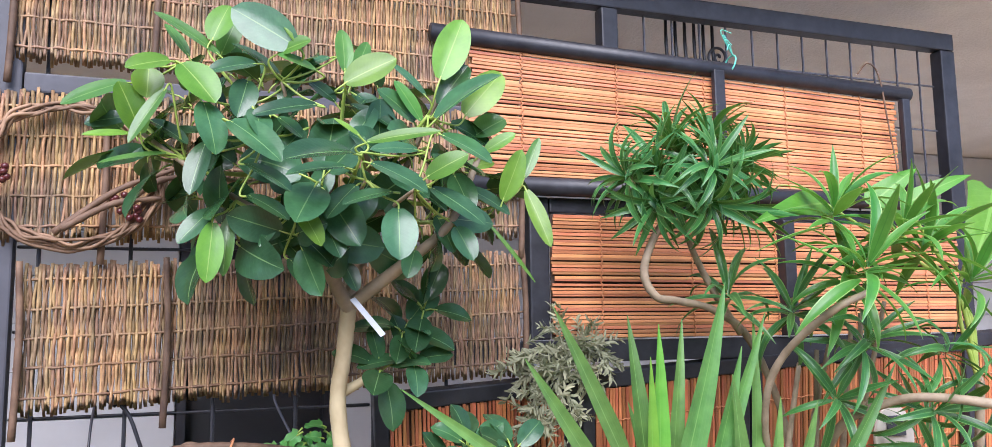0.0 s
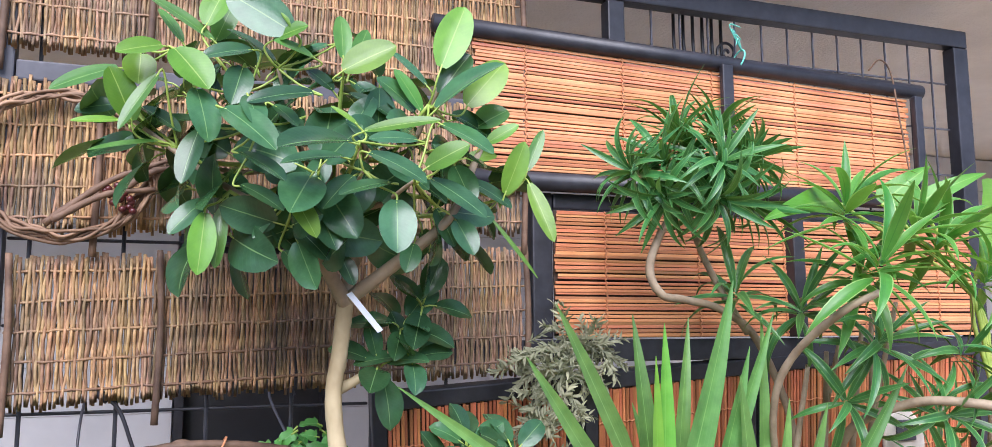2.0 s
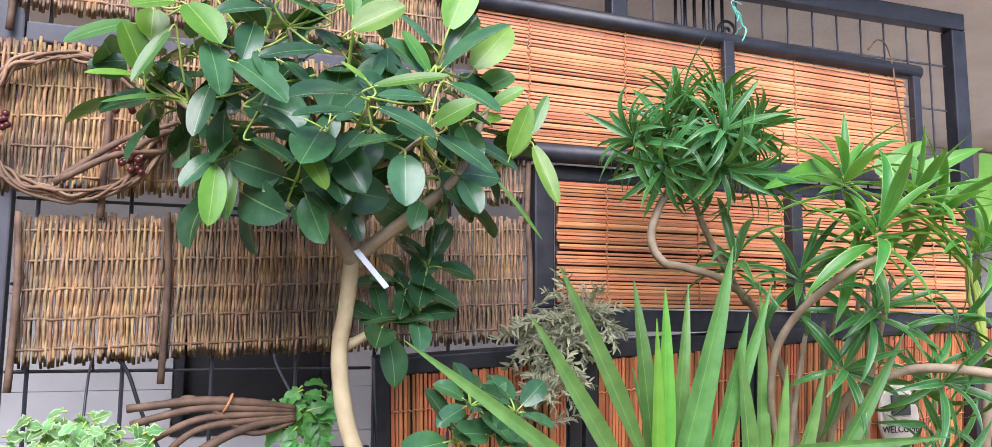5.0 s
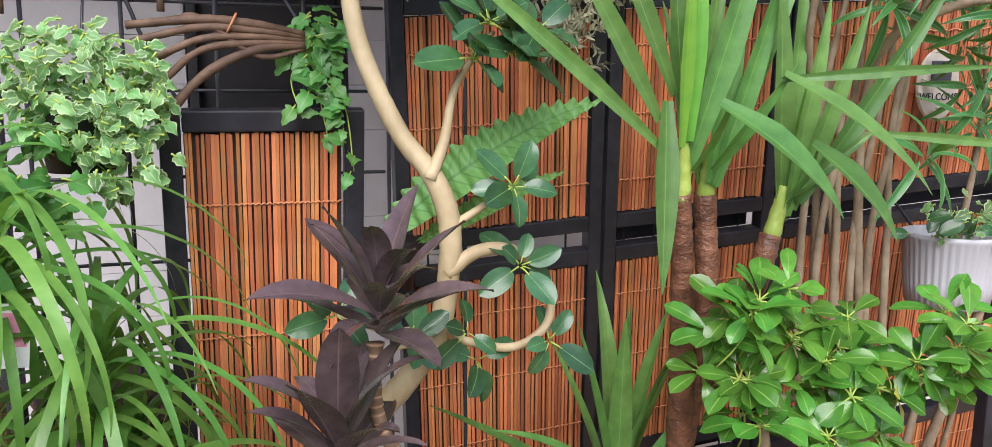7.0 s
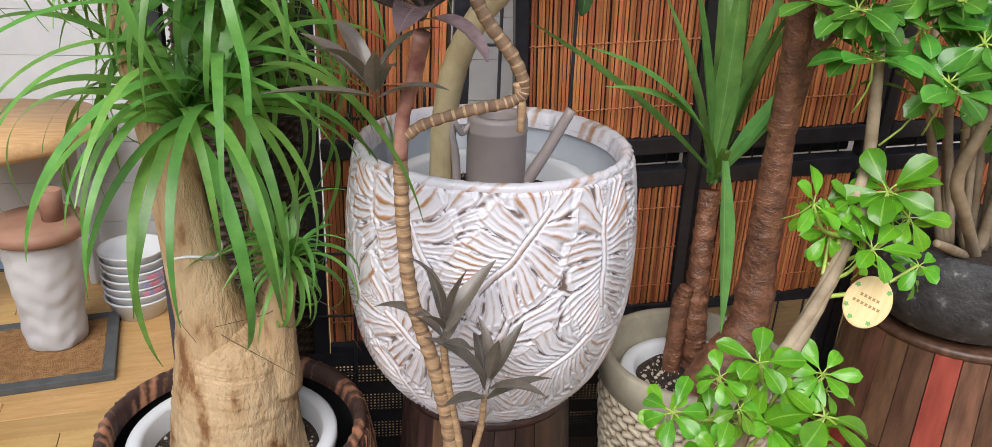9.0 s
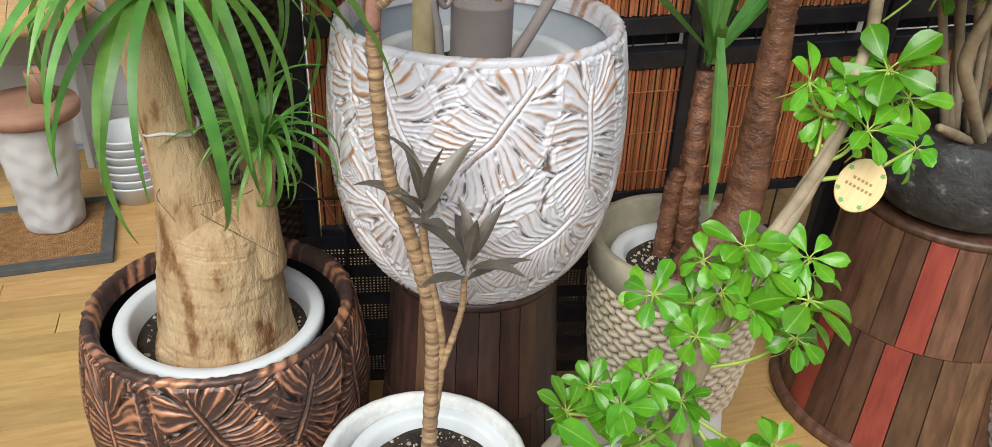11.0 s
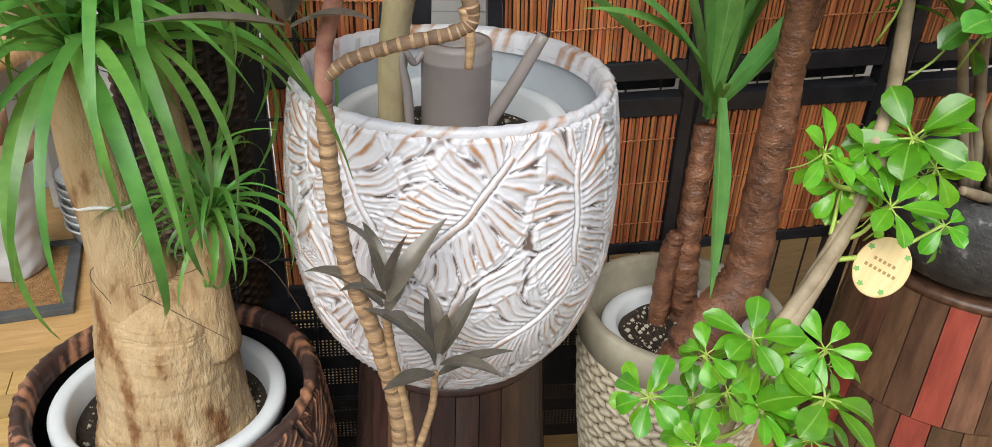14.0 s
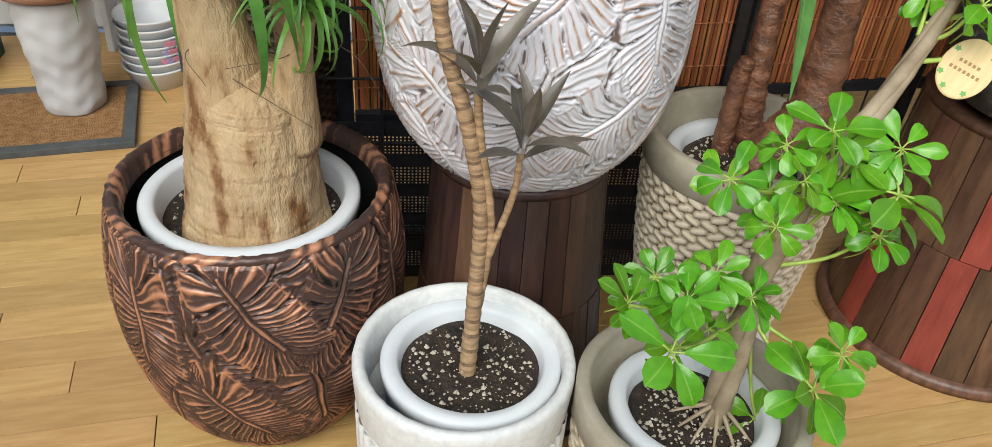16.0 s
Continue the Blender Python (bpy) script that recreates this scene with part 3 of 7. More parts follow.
part("sheathing", mesh_of("sheathing", *join(box(-4, 0.09, BY + 0.03, BY + 0.15, 0, CEIL), box(0.53, 5, BY + 0.03, BY + 0.15, 0, CEIL), box(0.09, 0.53, BY + 0.03, BY + 0.15, 0, 1.34), box(0.09, 0.53, BY + 0.03, BY + 0.15, 1.98, CEIL)), M["siding"], False), wall_back)
window_1 = thing("window_1", (0.31, BY, 1.34), "dark window in the siding with a black frame", "window", kind="structure")
part("window_frame", mesh_of("window_frame", *join(box(0.09, 0.115, BY - 0.01, BY + 0.08, 1.34, 1.98), box(0.505, 0.53, BY - 0.01, BY + 0.08, 1.34, 1.98), box(0.115, 0.505, BY - 0.01, BY + 0.08, 1.34, 1.37), box(0.115, 0.505, BY - 0.01, BY + 0.08, 1.95, 1.98)), M["iron"], False), window_1)
part("pane", mesh_of("pane", *box(0.115, 0.505, BY + 0.05, BY + 0.06, 1.37, 1.95), M["dim"], False), window_1)
wall_right = new("wall_right", mesh_of("wall_right", *box(3.4, 3.55, -4, BY + 0.15, 0, CEIL), M["plaster"], False))
tagged(wall_right, "grey stucco side wall", "wall", kind="structure")
wall_left = new("wall_left", mesh_of("wall_left", *box(-2.6, -2.45, -1.0, BY + 0.15, 0, CEIL), M["siding"], False))
tagged(wall_left, "pale grey side wall", "wall", kind="structure")
ceiling = new("ceiling", mesh_of("ceiling", *box(-4, 5, 1.6, BY + 0.15, CEIL, CEIL + 0.12), M["plaster"], False))
tagged(ceiling, "rough grey stucco soffit", "ceiling", kind="structure")
# Added out of view behind the camera: dims sky light towards the floor.
wall_front = new("wall_front", mesh_of("wall_front", *box(-4, 5, -2.35, -2.2, 0, FRONT), M["plaster"], False))
tagged(wall_front, "unseen grey wall added to block low sky light", "wall", kind="structure")
ground = new("ground", mesh_of("ground", *box(-300, 300, -300, 300, -0.2, -0.07), M["plaster"], False))
tagged(ground, "grey paving", "ground", kind="structure")


# ---------------------------------------------------------------- steel lattice
def bar(parent, name, x0, x1, z0, z1, y=GY, d=0.03, mat="iron"):
    part(name, mesh_of(name, *box(x0, x1, y - d / 2, y + d / 2, z0, z1, 0.003), M[mat], False), parent)


lattice = thing("lattice_screen", (0.8, GY, 0), "tall black steel lattice screen with wire mesh", "screen")
bar(lattice, "post", -0.165, -0.125, 0, 2.297, mat="iron_old")
bar(lattice, "post", 1.65, 1.69, 0, 2.297)
bar(lattice, "rail", -0.165, 1.69, 2.298, 2.336)
bar(lattice, "post", 0.822, 0.856, 1.97, 2.297)
bar(lattice, "post", 0.669, 0.706, 1.682, 1.932)
bar(lattice, "rail", 0.708, 1.648, 1.905, 1.932)
bar(lattice, "rail", 0.40, 1.648, 1.642, 1.68)
bar(lattice, "post", 1.183, 1.209, 1.682, 1.903, GY - 0.03)
bar(lattice, "post", 1.036, 1.06, 1.97, 2.185, GY - 0.048, 0.012)
bar(lattice, "post", 1.492, 1.512, 1.965, 2.165, GY - 0.048, 0.012)
bar(lattice, "rail", -0.123, 0.67, 2.055, 2.085, mat="iron_old")
for k in range(13):
    x = 0.86 + k * 0.062
    bar(lattice, "wire", x - 0.0016, x + 0.0016, 1.935, 2.297, GY + 0.005, 0.0032, "iron_old")
for k in range(3):
    z = 2.02 + k * 0.1
    bar(lattice, "wire", 0.858, 1.65, z - 0.0014, z + 0.0014, GY + 0.009, 0.003, "iron_old")
for k in range(6):
    x = -0.095 + k * 0.1235
    bar(lattice, "wire", x - 0.003, x + 0.003, 0.02, 2.297, GY + 0.008, 0.006)
for k in range(13):
    z = 0.36 + k * 0.1235 - 0.012
    bar(lattice, "wire", -0.125, 0.395, z - 0.0025, z + 0.0025, GY + 0.014, 0.005)


LEAN = Matrix.Translation((0.395, GY, 1.6)) @ pose(0, 0, 0, 8.5, -3.6, 0) @ Matrix.Translation((-0.395, -GY, -1.6))
LEAN_GATE = Matrix.Translation((0.2, 1.66, 1.42)) @ pose(0, 0, 0, 8.5, 0, 0) @ Matrix.Translation((-0.2, -1.66, -1.42))


def tipped(ob, m=LEAN):
    """The lower panels stand with their feet further back than their tops."""
    ob.matrix_basis = m @ ob.matrix_basis
    return ob


def lower_frame(x0, x1, label):
    f = thing("screen_panel", ((x0 + x1) / 2, GY, 0), label, "screen panel", "lower screen panels")
    w = 0.024
    bar(f, "post", x0, x0 + w, -0.02, 1.602, GY - 0.002)
    bar(f, "post", x1 - w, x1, -0.02, 1.602, GY - 0.002)
    for z0, z1 in ((1.572, 1.6), (1.194, 1.222), (1.132, 1.16), (0.716, 0.751), (0.645, 0.681), (0.335, 0.36), (0.0, 0.03)):
        bar(f, "rail", x0 + w, x1 - w, z0, z1, GY - 0.002)
    for k in range(5):
        x = x0 + w + (k + 0.5) * (x1 - x0 - 2 * w) / 5
        bar(f, "wire", x - 0.0015, x + 0.0015, 0.03, 1.572, GY + 0.012, 0.003)
    for z0, z1 in ((0.681, 0.716),) if x0 < 0.7 else ((0.681, 0.716), (1.16, 1.194)):
        bar(f, "backing_strip", x0 + w, x1 - w, z0 - 0.006, z1 + 0.006, GY + 0.03, 0.004)
    return tipped(f)


SPANS = ((0.395, 0.757), (0.763, 1.112), (1.118, 2.0))
for a, b in SPANS:
    lower_frame(a, b, "black steel frame panel of the screen with bamboo infill")


# ---------------------------------------------------------------- bamboo blinds
def slat_mesh(name, length, w, mat, upright):
    L = length / 2
    b = box(-w / 2, w / 2, -0.0018, 0.0018, -L, L, 0.0008) if upright else box(-L, L, -0.0018, 0.0018, -w / 2, w / 2, 0.0008)
    return mesh_of(name, *b, mat, False)


def blind(label, x0, x1, z0, z1, y, upright, pitch, group, roll=None, cords=3, drop=0.0):
    b = thing("bamboo_blind", ((x0 + x1) / 2, y, z0), label, "blind", group)
    mat = M["slat_v"] if upright else M["slat"]
    span = (x1 - x0) if upright else (z1 - z0)
    n = int(span / pitch)
    made = [slat_mesh("slat", (z1 - z0) if upright else (x1 - x0), pitch * w, mat, upright) for w in ((0.74, 0.82, 0.90, 0.68) if upright else (0.78, 0.86, 0.93, 0.72))]
    for k in range(n):
        s = (k + 0.5) * pitch + RND.uniform(-0.0011, 0.0011)
        tilt = RND.gauss(0, 0.16 if upright else 0.10)
        dy = RND.uniform(-0.0012, 0.0012)
        if upright:
            m = pose(x0 + s, y + dy, (z0 + z1) / 2 + RND.uniform(-0.002, 0.002), 0, tilt, RND.uniform(-8, 8))
        else:
            lag = drop * (1 - s / span)  # the roller hangs lower at its far end
            m = pose((x0 + x1) / 2 + RND.uniform(-0.004, 0.004), y + dy, z1 - s - lag / 2, RND.uniform(-8, 8), tilt * 0.8 + math.degrees(lag / (x1 - x0)), 0)
        part("slat", RND.choice(made), b, "", m)
    for k in range(cords):
        u = (k + 0.5) / cords
        if upright:
            z = z0 + u * (z1 - z0)
            pts = [(x0 + (x1 - x0) * i / 56, y - 0.003 - 0.0012 * (i % 2), z + 0.0016 * (1 if i % 2 else -1)) for i in range(57)]
        else:
            x = x0 + u * (x1 - x0)
            pts = [(x + 0.0018 * (1 if i % 2 else -1), y - 0.003 - 0.0012 * (i % 2), z0 + (z1 - z0) * i / 40) for i in range(41)]
        part("cord", mesh_of("cord", *tube(pts, [0.0013, 0.0013], 4, 113 if upright else 81), M["cord"]), b)
    # Added dark sheet: puts the shade seen between the slats into colour.
    part("backing", mesh_of("backing", *box(x0, x1, y + 0.008, y + 0.011, z0, z1 - drop), M["willow_dark"], False), b, "dark sheet added as shade between the slats")
    if roll:
        ra, rb, rz, rr = roll
        part("roller", mesh_of("roller", *tube([(ra, y - 0.004, rz), (rb, y - 0.004, rz - drop)], [rr, rr], 14, 2), M["iron"]), b, "black wooden roller")
    return b


G = "bamboo blinds on the screen"
blind("orange bamboo blind hung from a black roller", 0.558, 1.492, 1.964, 2.188, GY - 0.03, False, 0.0064, G, (0.486, 1.526, 2.205, 0.0155), 5, 0.026)
part("bottom_bar", mesh_of("bottom_bar", *tube([(0.55, GY - 0.033, 1.947), (1.565, GY - 0.033, 1.95)], [0.0165, 0.0165], 14, 2), M["iron"]), thing("blind_bottom_roll", (1.0, GY - 0.03, 1.95), "black tube weighting the lower edge of a blind", "tube"))
blind("orange bamboo blind behind the plants", 0.709, 1.646, 1.683, 1.902, GY - 0.02, False, 0.0064, G, None, 5)
for a, b in SPANS:
    for z0, z1 in ((1.224, 1.570), (0.753, 1.130), (0.362, 0.643)):
        tipped(blind("red-brown bamboo blind with upright slats", a + 0.026, b - 0.026, z0, z1, GY - 0.012, True, 0.0067, G, None, 3 if z1 - z0 < 0.5 else 5))
gate = thing("gate_panel", (0.21, 1.66, 0), "black framed gate panel with upright bamboo slats", "gate")
for x0, x1, z0, z1 in ((0.072, 0.1, -0.01, 1.435), (0.32, 0.348, -0.01, 1.435), (0.102, 0.318, 1.405, 1.435), (0.102, 0.318, 0.76, 0.79), (0.102, 0.318, 0.335, 0.36), (0.102, 0.318, 0.03, 0.06)):
    bar(gate, "gate_frame", x0, x1, z0, z1, 1.665, 0.025)
tipped(gate, LEAN_GATE)
tipped(blind("red-brown bamboo blind low in the gate", 0.103, 0.317, 0.365, 0.755, 1.66, True, 0.0067, G, None, 4), LEAN_GATE)
tipped(blind("orange-red bamboo blind with upright slats in the gate", 0.103, 0.317, 0.795, 1.402, 1.66, True, 0.0067, G, None, 3), LEAN_GATE)


# ---------------------------------------------------------------- woven willow panels
STAKES = []
for k in range(7):
    r = random.Random(k)
    pts = [(r.uniform(-0.0013, 0.0013), 0.0022 * (1 if i % 2 else -1), -0.5 + i / 9) for i in range(10)]
    STAKES.append(mesh_of("stake", *tube(pts, [0.0022, 0.0026, 0.0023], 5, 19, 0.12, seed=k), M["willow"]))


def willow_panel(label, x0, x1, z0, z1, y, tilt=0.0):
    """Thin upright rods woven through level ones, between stout bark-covered posts."""
    p = thing("willow_panel", ((x0 + x1) / 2, y, z0), label, "wicker panel", "woven willow panels")
    h, n = z1 - z0, int((x1 - x0) / 0.0041)
    for k in range(n):
        x = x0 + (k + 0.5) * 0.0041
        s = h * RND.uniform(0.97, 1.035)
        m = pose(x, y + (0.0012 if k % 2 else -0.0012), (z0 + z1) / 2 + tilt * (x - x0) + RND.uniform(-0.004, 0.004), 0, RND.gauss(0, 0.7), 180 * (k % 2)) @ Matrix.Diagonal((1, 1, s, 1))
        part("stake", RND.choice(STAKES), p, "", m)
    rows = max(3, int(h / 0.038))
    for r in range(rows):
        z = z0 + (r + 0.5) * h / rows
        pts = [(x0 - 0.008 + (x1 - x0 + 0.016) * i / 60, y - 0.0012 - 0.0016 * (1 if (i + r) % 2 else -1), z + tilt * (x1 - x0) * i / 60 + RND.uniform(-0.0012, 0.0012)) for i in range(61)]
        part("weaver", mesh_of("weaver", *tube(pts, [0.0021, 0.0024, 0.002], 5, 121, seed=r), M["willow"]), p)
    for x in (x0 - 0.004, x0 + 0.19, x1 + 0.004):
        o = tilt * (x - x0)
        part("upright", mesh_of("upright", *tube([(x, y - 0.008, z0 - 0.035 + o), (x + 0.003, y - 0.009, z0 + h * 0.5 + o), (x - 0.002, y - 0.008, z1 + 0.006 + o)], [0.0055, 0.005, 0.0048], 8, 14, 0.08, seed=3), M["twig"]), p)
    return p


willow_panel("brown woven willow panel tied to the lattice", -0.138, 0.645, 2.10, 2.325, 1.712, 0.0)
willow_panel("brown woven willow panel behind the vine wreath", -0.20, 0.645, 1.832, 2.052, 1.712, 0.03)
willow_panel("brown woven willow panel below the fig crown", -0.108, 0.648, 1.592, 1.80, 1.712, 0.045)


# ---------------------------------------------------------------- pots
def fan(p0):
    """Slope of a side vein by where it leaves the midrib: backwards at the base, forwards to the tip."""
    return np.interp(p0, [-0.42, -0.36, -0.2, 0.1, 0.4, 0.52, 0.6], [-2.6, -1.2, 0.0, 0.62, 1.05, 1.6, 2.3])


def monstera_relief(u, v, leaves):
    """Height, 0 to 1, of a wall of overlapping split leaves; u round the pot and v up it, in metres."""
    wu = u + 0.0019 * np.sin(v * 70 + 1.7 * np.sin(u * 51)) + 0.0003 * np.sin(v * 330 + u * 150)
    wv = v + 0.0019 * np.sin(u * 68 + 2.1 * np.sin(v * 47)) + 0.0003 * np.sin(u * 310 - v * 170)
    h = 0.34 + 0.14 * np.sin(wu * 210 + 2.5 * np.sin(wv * 120)) * np.sin(wv * 170 + 2 * np.sin(wu * 110))
    for n, (cu, cv, ang, s) in enumerate(leaves):
        du = (wu - cu + PERIOD / 2) % PERIOD - PERIOD / 2
        dv = wv - cv
        p = (du * math.sin(ang) + dv * math.cos(ang)) / s
        q = (du * math.cos(ang) - dv * math.sin(ang)) / s + 0.12 * p * p * (1 if n % 2 else -1)
        near = (np.abs(p) < 0.85) & (np.abs(q) < 0.75)
        p, q, was = p[near], q[near], h[near]
        aq = np.abs(q)
        lo, hi = np.full(p.shape, -0.75), np.full(p.shape, 0.95)
        for _ in range(13):
            mid = (lo + hi) / 2
            over = mid + aq * fan(mid) - 0.35 * aq * aq > p
            hi = np.where(over, mid, hi)
            lo = np.where(over, lo, mid)
        c = (lo + hi) / 2
        cyc = c * 6.2 + 0.3 * (q > 0) + 0.05 * np.sin(11 * aq + 5 * n)
        f = np.abs(cyc - np.floor(cyc) - 0.5)
        k = np.floor(cyc)
        out = 0.50 * np.clip(1 - ((c - 0.0) / 0.66) ** 2, 0, 1) ** 0.6 * (1 + 0.09 * np.sin(k * 2.7 + n))
        t = aq / np.maximum(out, 0.02)
        reach = 1.0 - 0.30 * np.clip((f - 0.28) / 0.22, 0, 1) ** 2
        inside = 1 / (1 + np.exp(np.clip((t - reach) * 26, -50, 50)))
        spread = np.clip((t - 0.03) / 0.15, 0, 1)
        lip = 0.30 * np.exp(-(((f - 0.34) / 0.06) ** 2))
        vein = 0.32 * np.exp(-((f / 0.06) ** 2)) + 0.12 * np.exp(-(((f - 0.19) / 0.035) ** 2)) * np.clip((t - 0.35) / 0.2, 0, 1)
        gap = np.exp(-(((f - 0.5) / (0.05 + 0.06 * np.clip(t, 0, 1))) ** 4)) * np.clip((t - 0.30) / 0.12, 0, 1)
        hole = np.exp(-(((f - 0.5) / 0.13) ** 2)) * np.exp(-(((t - 0.21) / 0.06) ** 2))
        wrinkle = 0.05 * np.sin(6.283 * 3 * cyc + 1.6 * np.sin(9 * t + 2 * k) + n) * np.clip((t - 0.1) / 0.3, 0, 1)
        leafh = 0.40 + (lip + vein) * spread + wrinkle - 0.40 * gap - 0.34 * hole
        leafh = np.maximum(leafh, 0.66 * np.exp(-(((t - reach + 0.07) / 0.05) ** 2)))
        stem = (c < 0.55) & (p > -0.52)
        leafh = leafh - 0.38 * np.exp(-(((aq - 0.034) / 0.010) ** 2)) * stem
        leafh = np.where(stem & (aq < 0.026), 0.66 - 0.2 * (aq / 0.026) ** 2, leafh)
        mixed = was * (1 - inside) + leafh * inside
        h[near] = mixed - 0.24 * np.exp(-(((t - reach - 0.10) / 0.07) ** 2)) * (1 - inside)
    return np.clip(h, 0, 1)


PERIOD = 1.0


def relief_wall(profile, at, sides, rows, height, depth):
    """The outer wall of a pot with a real relief; height(u, v) gives 0 to 1."""
    P = np.array(spline(profile, rows))
    seg = np.r_[0, np.cumsum(np.hypot(*np.diff(P, axis=0).T))]
    A = np.linspace(0, 2 * math.pi, sides, endpoint=False)
    rmax = P[:, 0].max()
    U, V = np.meshgrid(A * rmax, seg)
    H = height(U, V)
    T = np.gradient(P, axis=0)
    T /= np.hypot(*T.T)[:, None]
    N = np.c_[T[:, 1], -T[:, 0]]
    fade = np.clip(np.minimum(np.arange(rows), rows - 1 - np.arange(rows)) / 4, 0, 1)[:, None]
    R = P[:, :1] + N[:, :1] * H * depth * fade
    Z = P[:, 1:] + N[:, 1:] * H * depth * fade
    X = at[0] + R * np.cos(A)
    Y = at[1] + R * np.sin(A)
    vs = np.c_[X.ravel(), Y.ravel(), (at[2] + Z).ravel()].tolist()
    fs = []
    for k in range(rows - 1):
        o = k * sides
        fs += [(o + j, o + (j + 1) % sides, o + sides + (j + 1) % sides, o + sides + j) for j in range(sides)]
    return vs, fs, H.ravel()


def leaf_layout(period, length, s, seed):
    r = random.Random(seed)
    out, rows = [], max(2, round(length / (s * 0.92)))
    n = round(period / (s * 0.98))
    for i in range(rows):
        for k in range(n):
            out.append((((k + 0.5 * (i % 2)) / n) * period + r.uniform(-0.1, 0.1) * s, (i + 0.45) / rows * length + r.uniform(-0.1, 0.1) * s, math.pi + r.uniform(-1.0, 1.0), s * r.uniform(0.9, 1.15)))
    r.shuffle(out)
    return out


def relief_pot(name, label, at, profile, leaf, mat, inside, wall, depth, seed, sides=520, rows=210, group="relief pots", front=()):
    global PERIOD
    pot = thing(name, at, label, "plant pot", group)
    P = np.array(spline(profile, 60))
    PERIOD = 2 * math.pi * P[:, 0].max()
    length = float(np.hypot(*np.diff(P, axis=0).T).sum())
    lay = leaf_layout(PERIOD, length, leaf, seed) + [(a / 360 * PERIOD, v * length, math.pi + q, leaf * 1.06) for a, v, q in front]
    vs, fs, H = relief_wall(profile, at, sides, rows, lambda u, v: monstera_relief(u, v, lay), depth)
    part("relief_wall", mesh_of("relief_wall", vs, fs, M[mat], True, relief=H), pot)
    R, Z = profile[-1]
    bumps = lambda a, z: 0.0011 * (math.sin(a * 43) + math.sin(a * 67 + 2 * math.sin(a * 9))) * (1 if z > Z - 0.012 else 0)
    lip = lathe([(R, Z - 0.002), (R + 0.002, Z + 0.006), (R - wall * 0.4, Z + 0.011), (R - wall, Z + 0.004), (R - wall - 0.004, Z - 0.02)], at, 180, push=bumps)
    part("rim", mesh_of("rim", *lip, M[mat], relief=[0.46 + 0.16 * math.sin(i * 0.31) + 0.14 * math.sin(i * 1.7 + math.sin(i * 0.11)) for i in range(len(lip[0]))]), pot, "rubbed leaf-pattern rim")
    inner = [(r - wall - 0.002, z) for r, z in spline(profile, 16)[4:]]
    inner = [(max(0.02, r), z) for r, z in inner][::-1]
    inner[0] = (R - wall - 0.003, Z - 0.012)
    part("lining", mesh_of("lining", *lathe(inner, at, 64, cap1=True), M[inside]), pot)
    part("foot", mesh_of("foot", *lathe([(profile[0][0] - 0.001, 0.0), (profile[0][0] - 0.001, 0.006)], at, 48, cap0=True, cap1=True), M[inside]), pot)
    return pot


def plastic_pot(at, R, h, label, soil=0.03, taper=0.82, group="white nursery pots", mat="white"):
    pot = thing("nursery_pot", at, label, "plant pot", group)
    prof = [(R * taper, 0), (R * 0.97, h - 0.022), (R, h - 0.02), (R, h - 0.004), (R - 0.004, h), (R - 0.02, h), (R - 0.024, h - 0.006), (R - 0.03, h - soil - 0.01)]
    part("shell", mesh_of("shell", *lathe(prof, at, 64, cap0=True), M[mat]), pot)
    sp = []
    for k in range(9):
        sp.append(((R - 0.029) * (1 - k / 8) + 0.002, h - soil + 0.004 * math.sin(k * 1.7)))
    bed = part("soil", mesh_of("soil", *lathe(sp, at, 48, cap1=True, push=lambda a, z: 0.003 * math.sin(5 * a)), M["soil"]), pot, "dark crumbly potting soil")
    grit = [(RND.uniform(-1, 1), RND.uniform(-1, 1)) for _ in range(460)]
    pieces = []
    for gx, gy in grit:
        if gx * gx + gy * gy > 0.95:
            continue
        s = 0.0009 + 0.0034 * RND.random() ** 2.2
        c = (at[0] + gx * (R - 0.034), at[1] + gy * (R - 0.034), at[2] + h - soil + 0.004)
        ring = [(c[0] + s * math.cos(q * 1.257 + gx) * RND.uniform(0.6, 1.2), c[1] + s * math.sin(q * 1.257 + gx) * RND.uniform(0.6, 1.2), c[2]) for q in range(5)]
        pieces.append((ring + [(c[0], c[1], c[2] + s * 1.1), (c[0], c[1], c[2] - s)], [(q, (q + 1) % 5, 5) for q in range(5)] + [((q + 1) % 5, q, 6) for q in range(5)]))
    g = part("grit", mesh_of("grit", *join(*pieces), M["pumice"], False), bed, "pale pumice grit on the soil")
    tagged(g, kind="stuff")
    return pot


white_pot = relief_pot("leaf_relief_pot", "large whitewashed pot with raised monstera leaves, on a stool", (0.363, 1.522, 0.478), [(0.110, 0), (0.145, 0.017), (0.186, 0.080), (0.206, 0.16), (0.2105, 0.24), (0.206, 0.32), (0.196, 0.386)], 0.124, "relief_w", "glaze_in", 0.013, 0.0085, 3, 960, 330, front=((205, 0.50, -0.3), (330, 0.42, -0.5), (345, 0.76, 0.4), (262, 0.16, 0.2), (308, 0.14, 0.3), (228, 0.18, -0.4), (236, 0.46, -0.9), (265, 0.48, 0.2), (296, 0.44, 1.0), (234, 0.82, -0.48), (272, 0.82, 0.68), (307, 0.76, 0.0)))
plastic_pot((0.36, 1.52, 0.49), 0.150, 0.325, "white nursery pot inside the whitewashed pot", 0.035, 0.7)
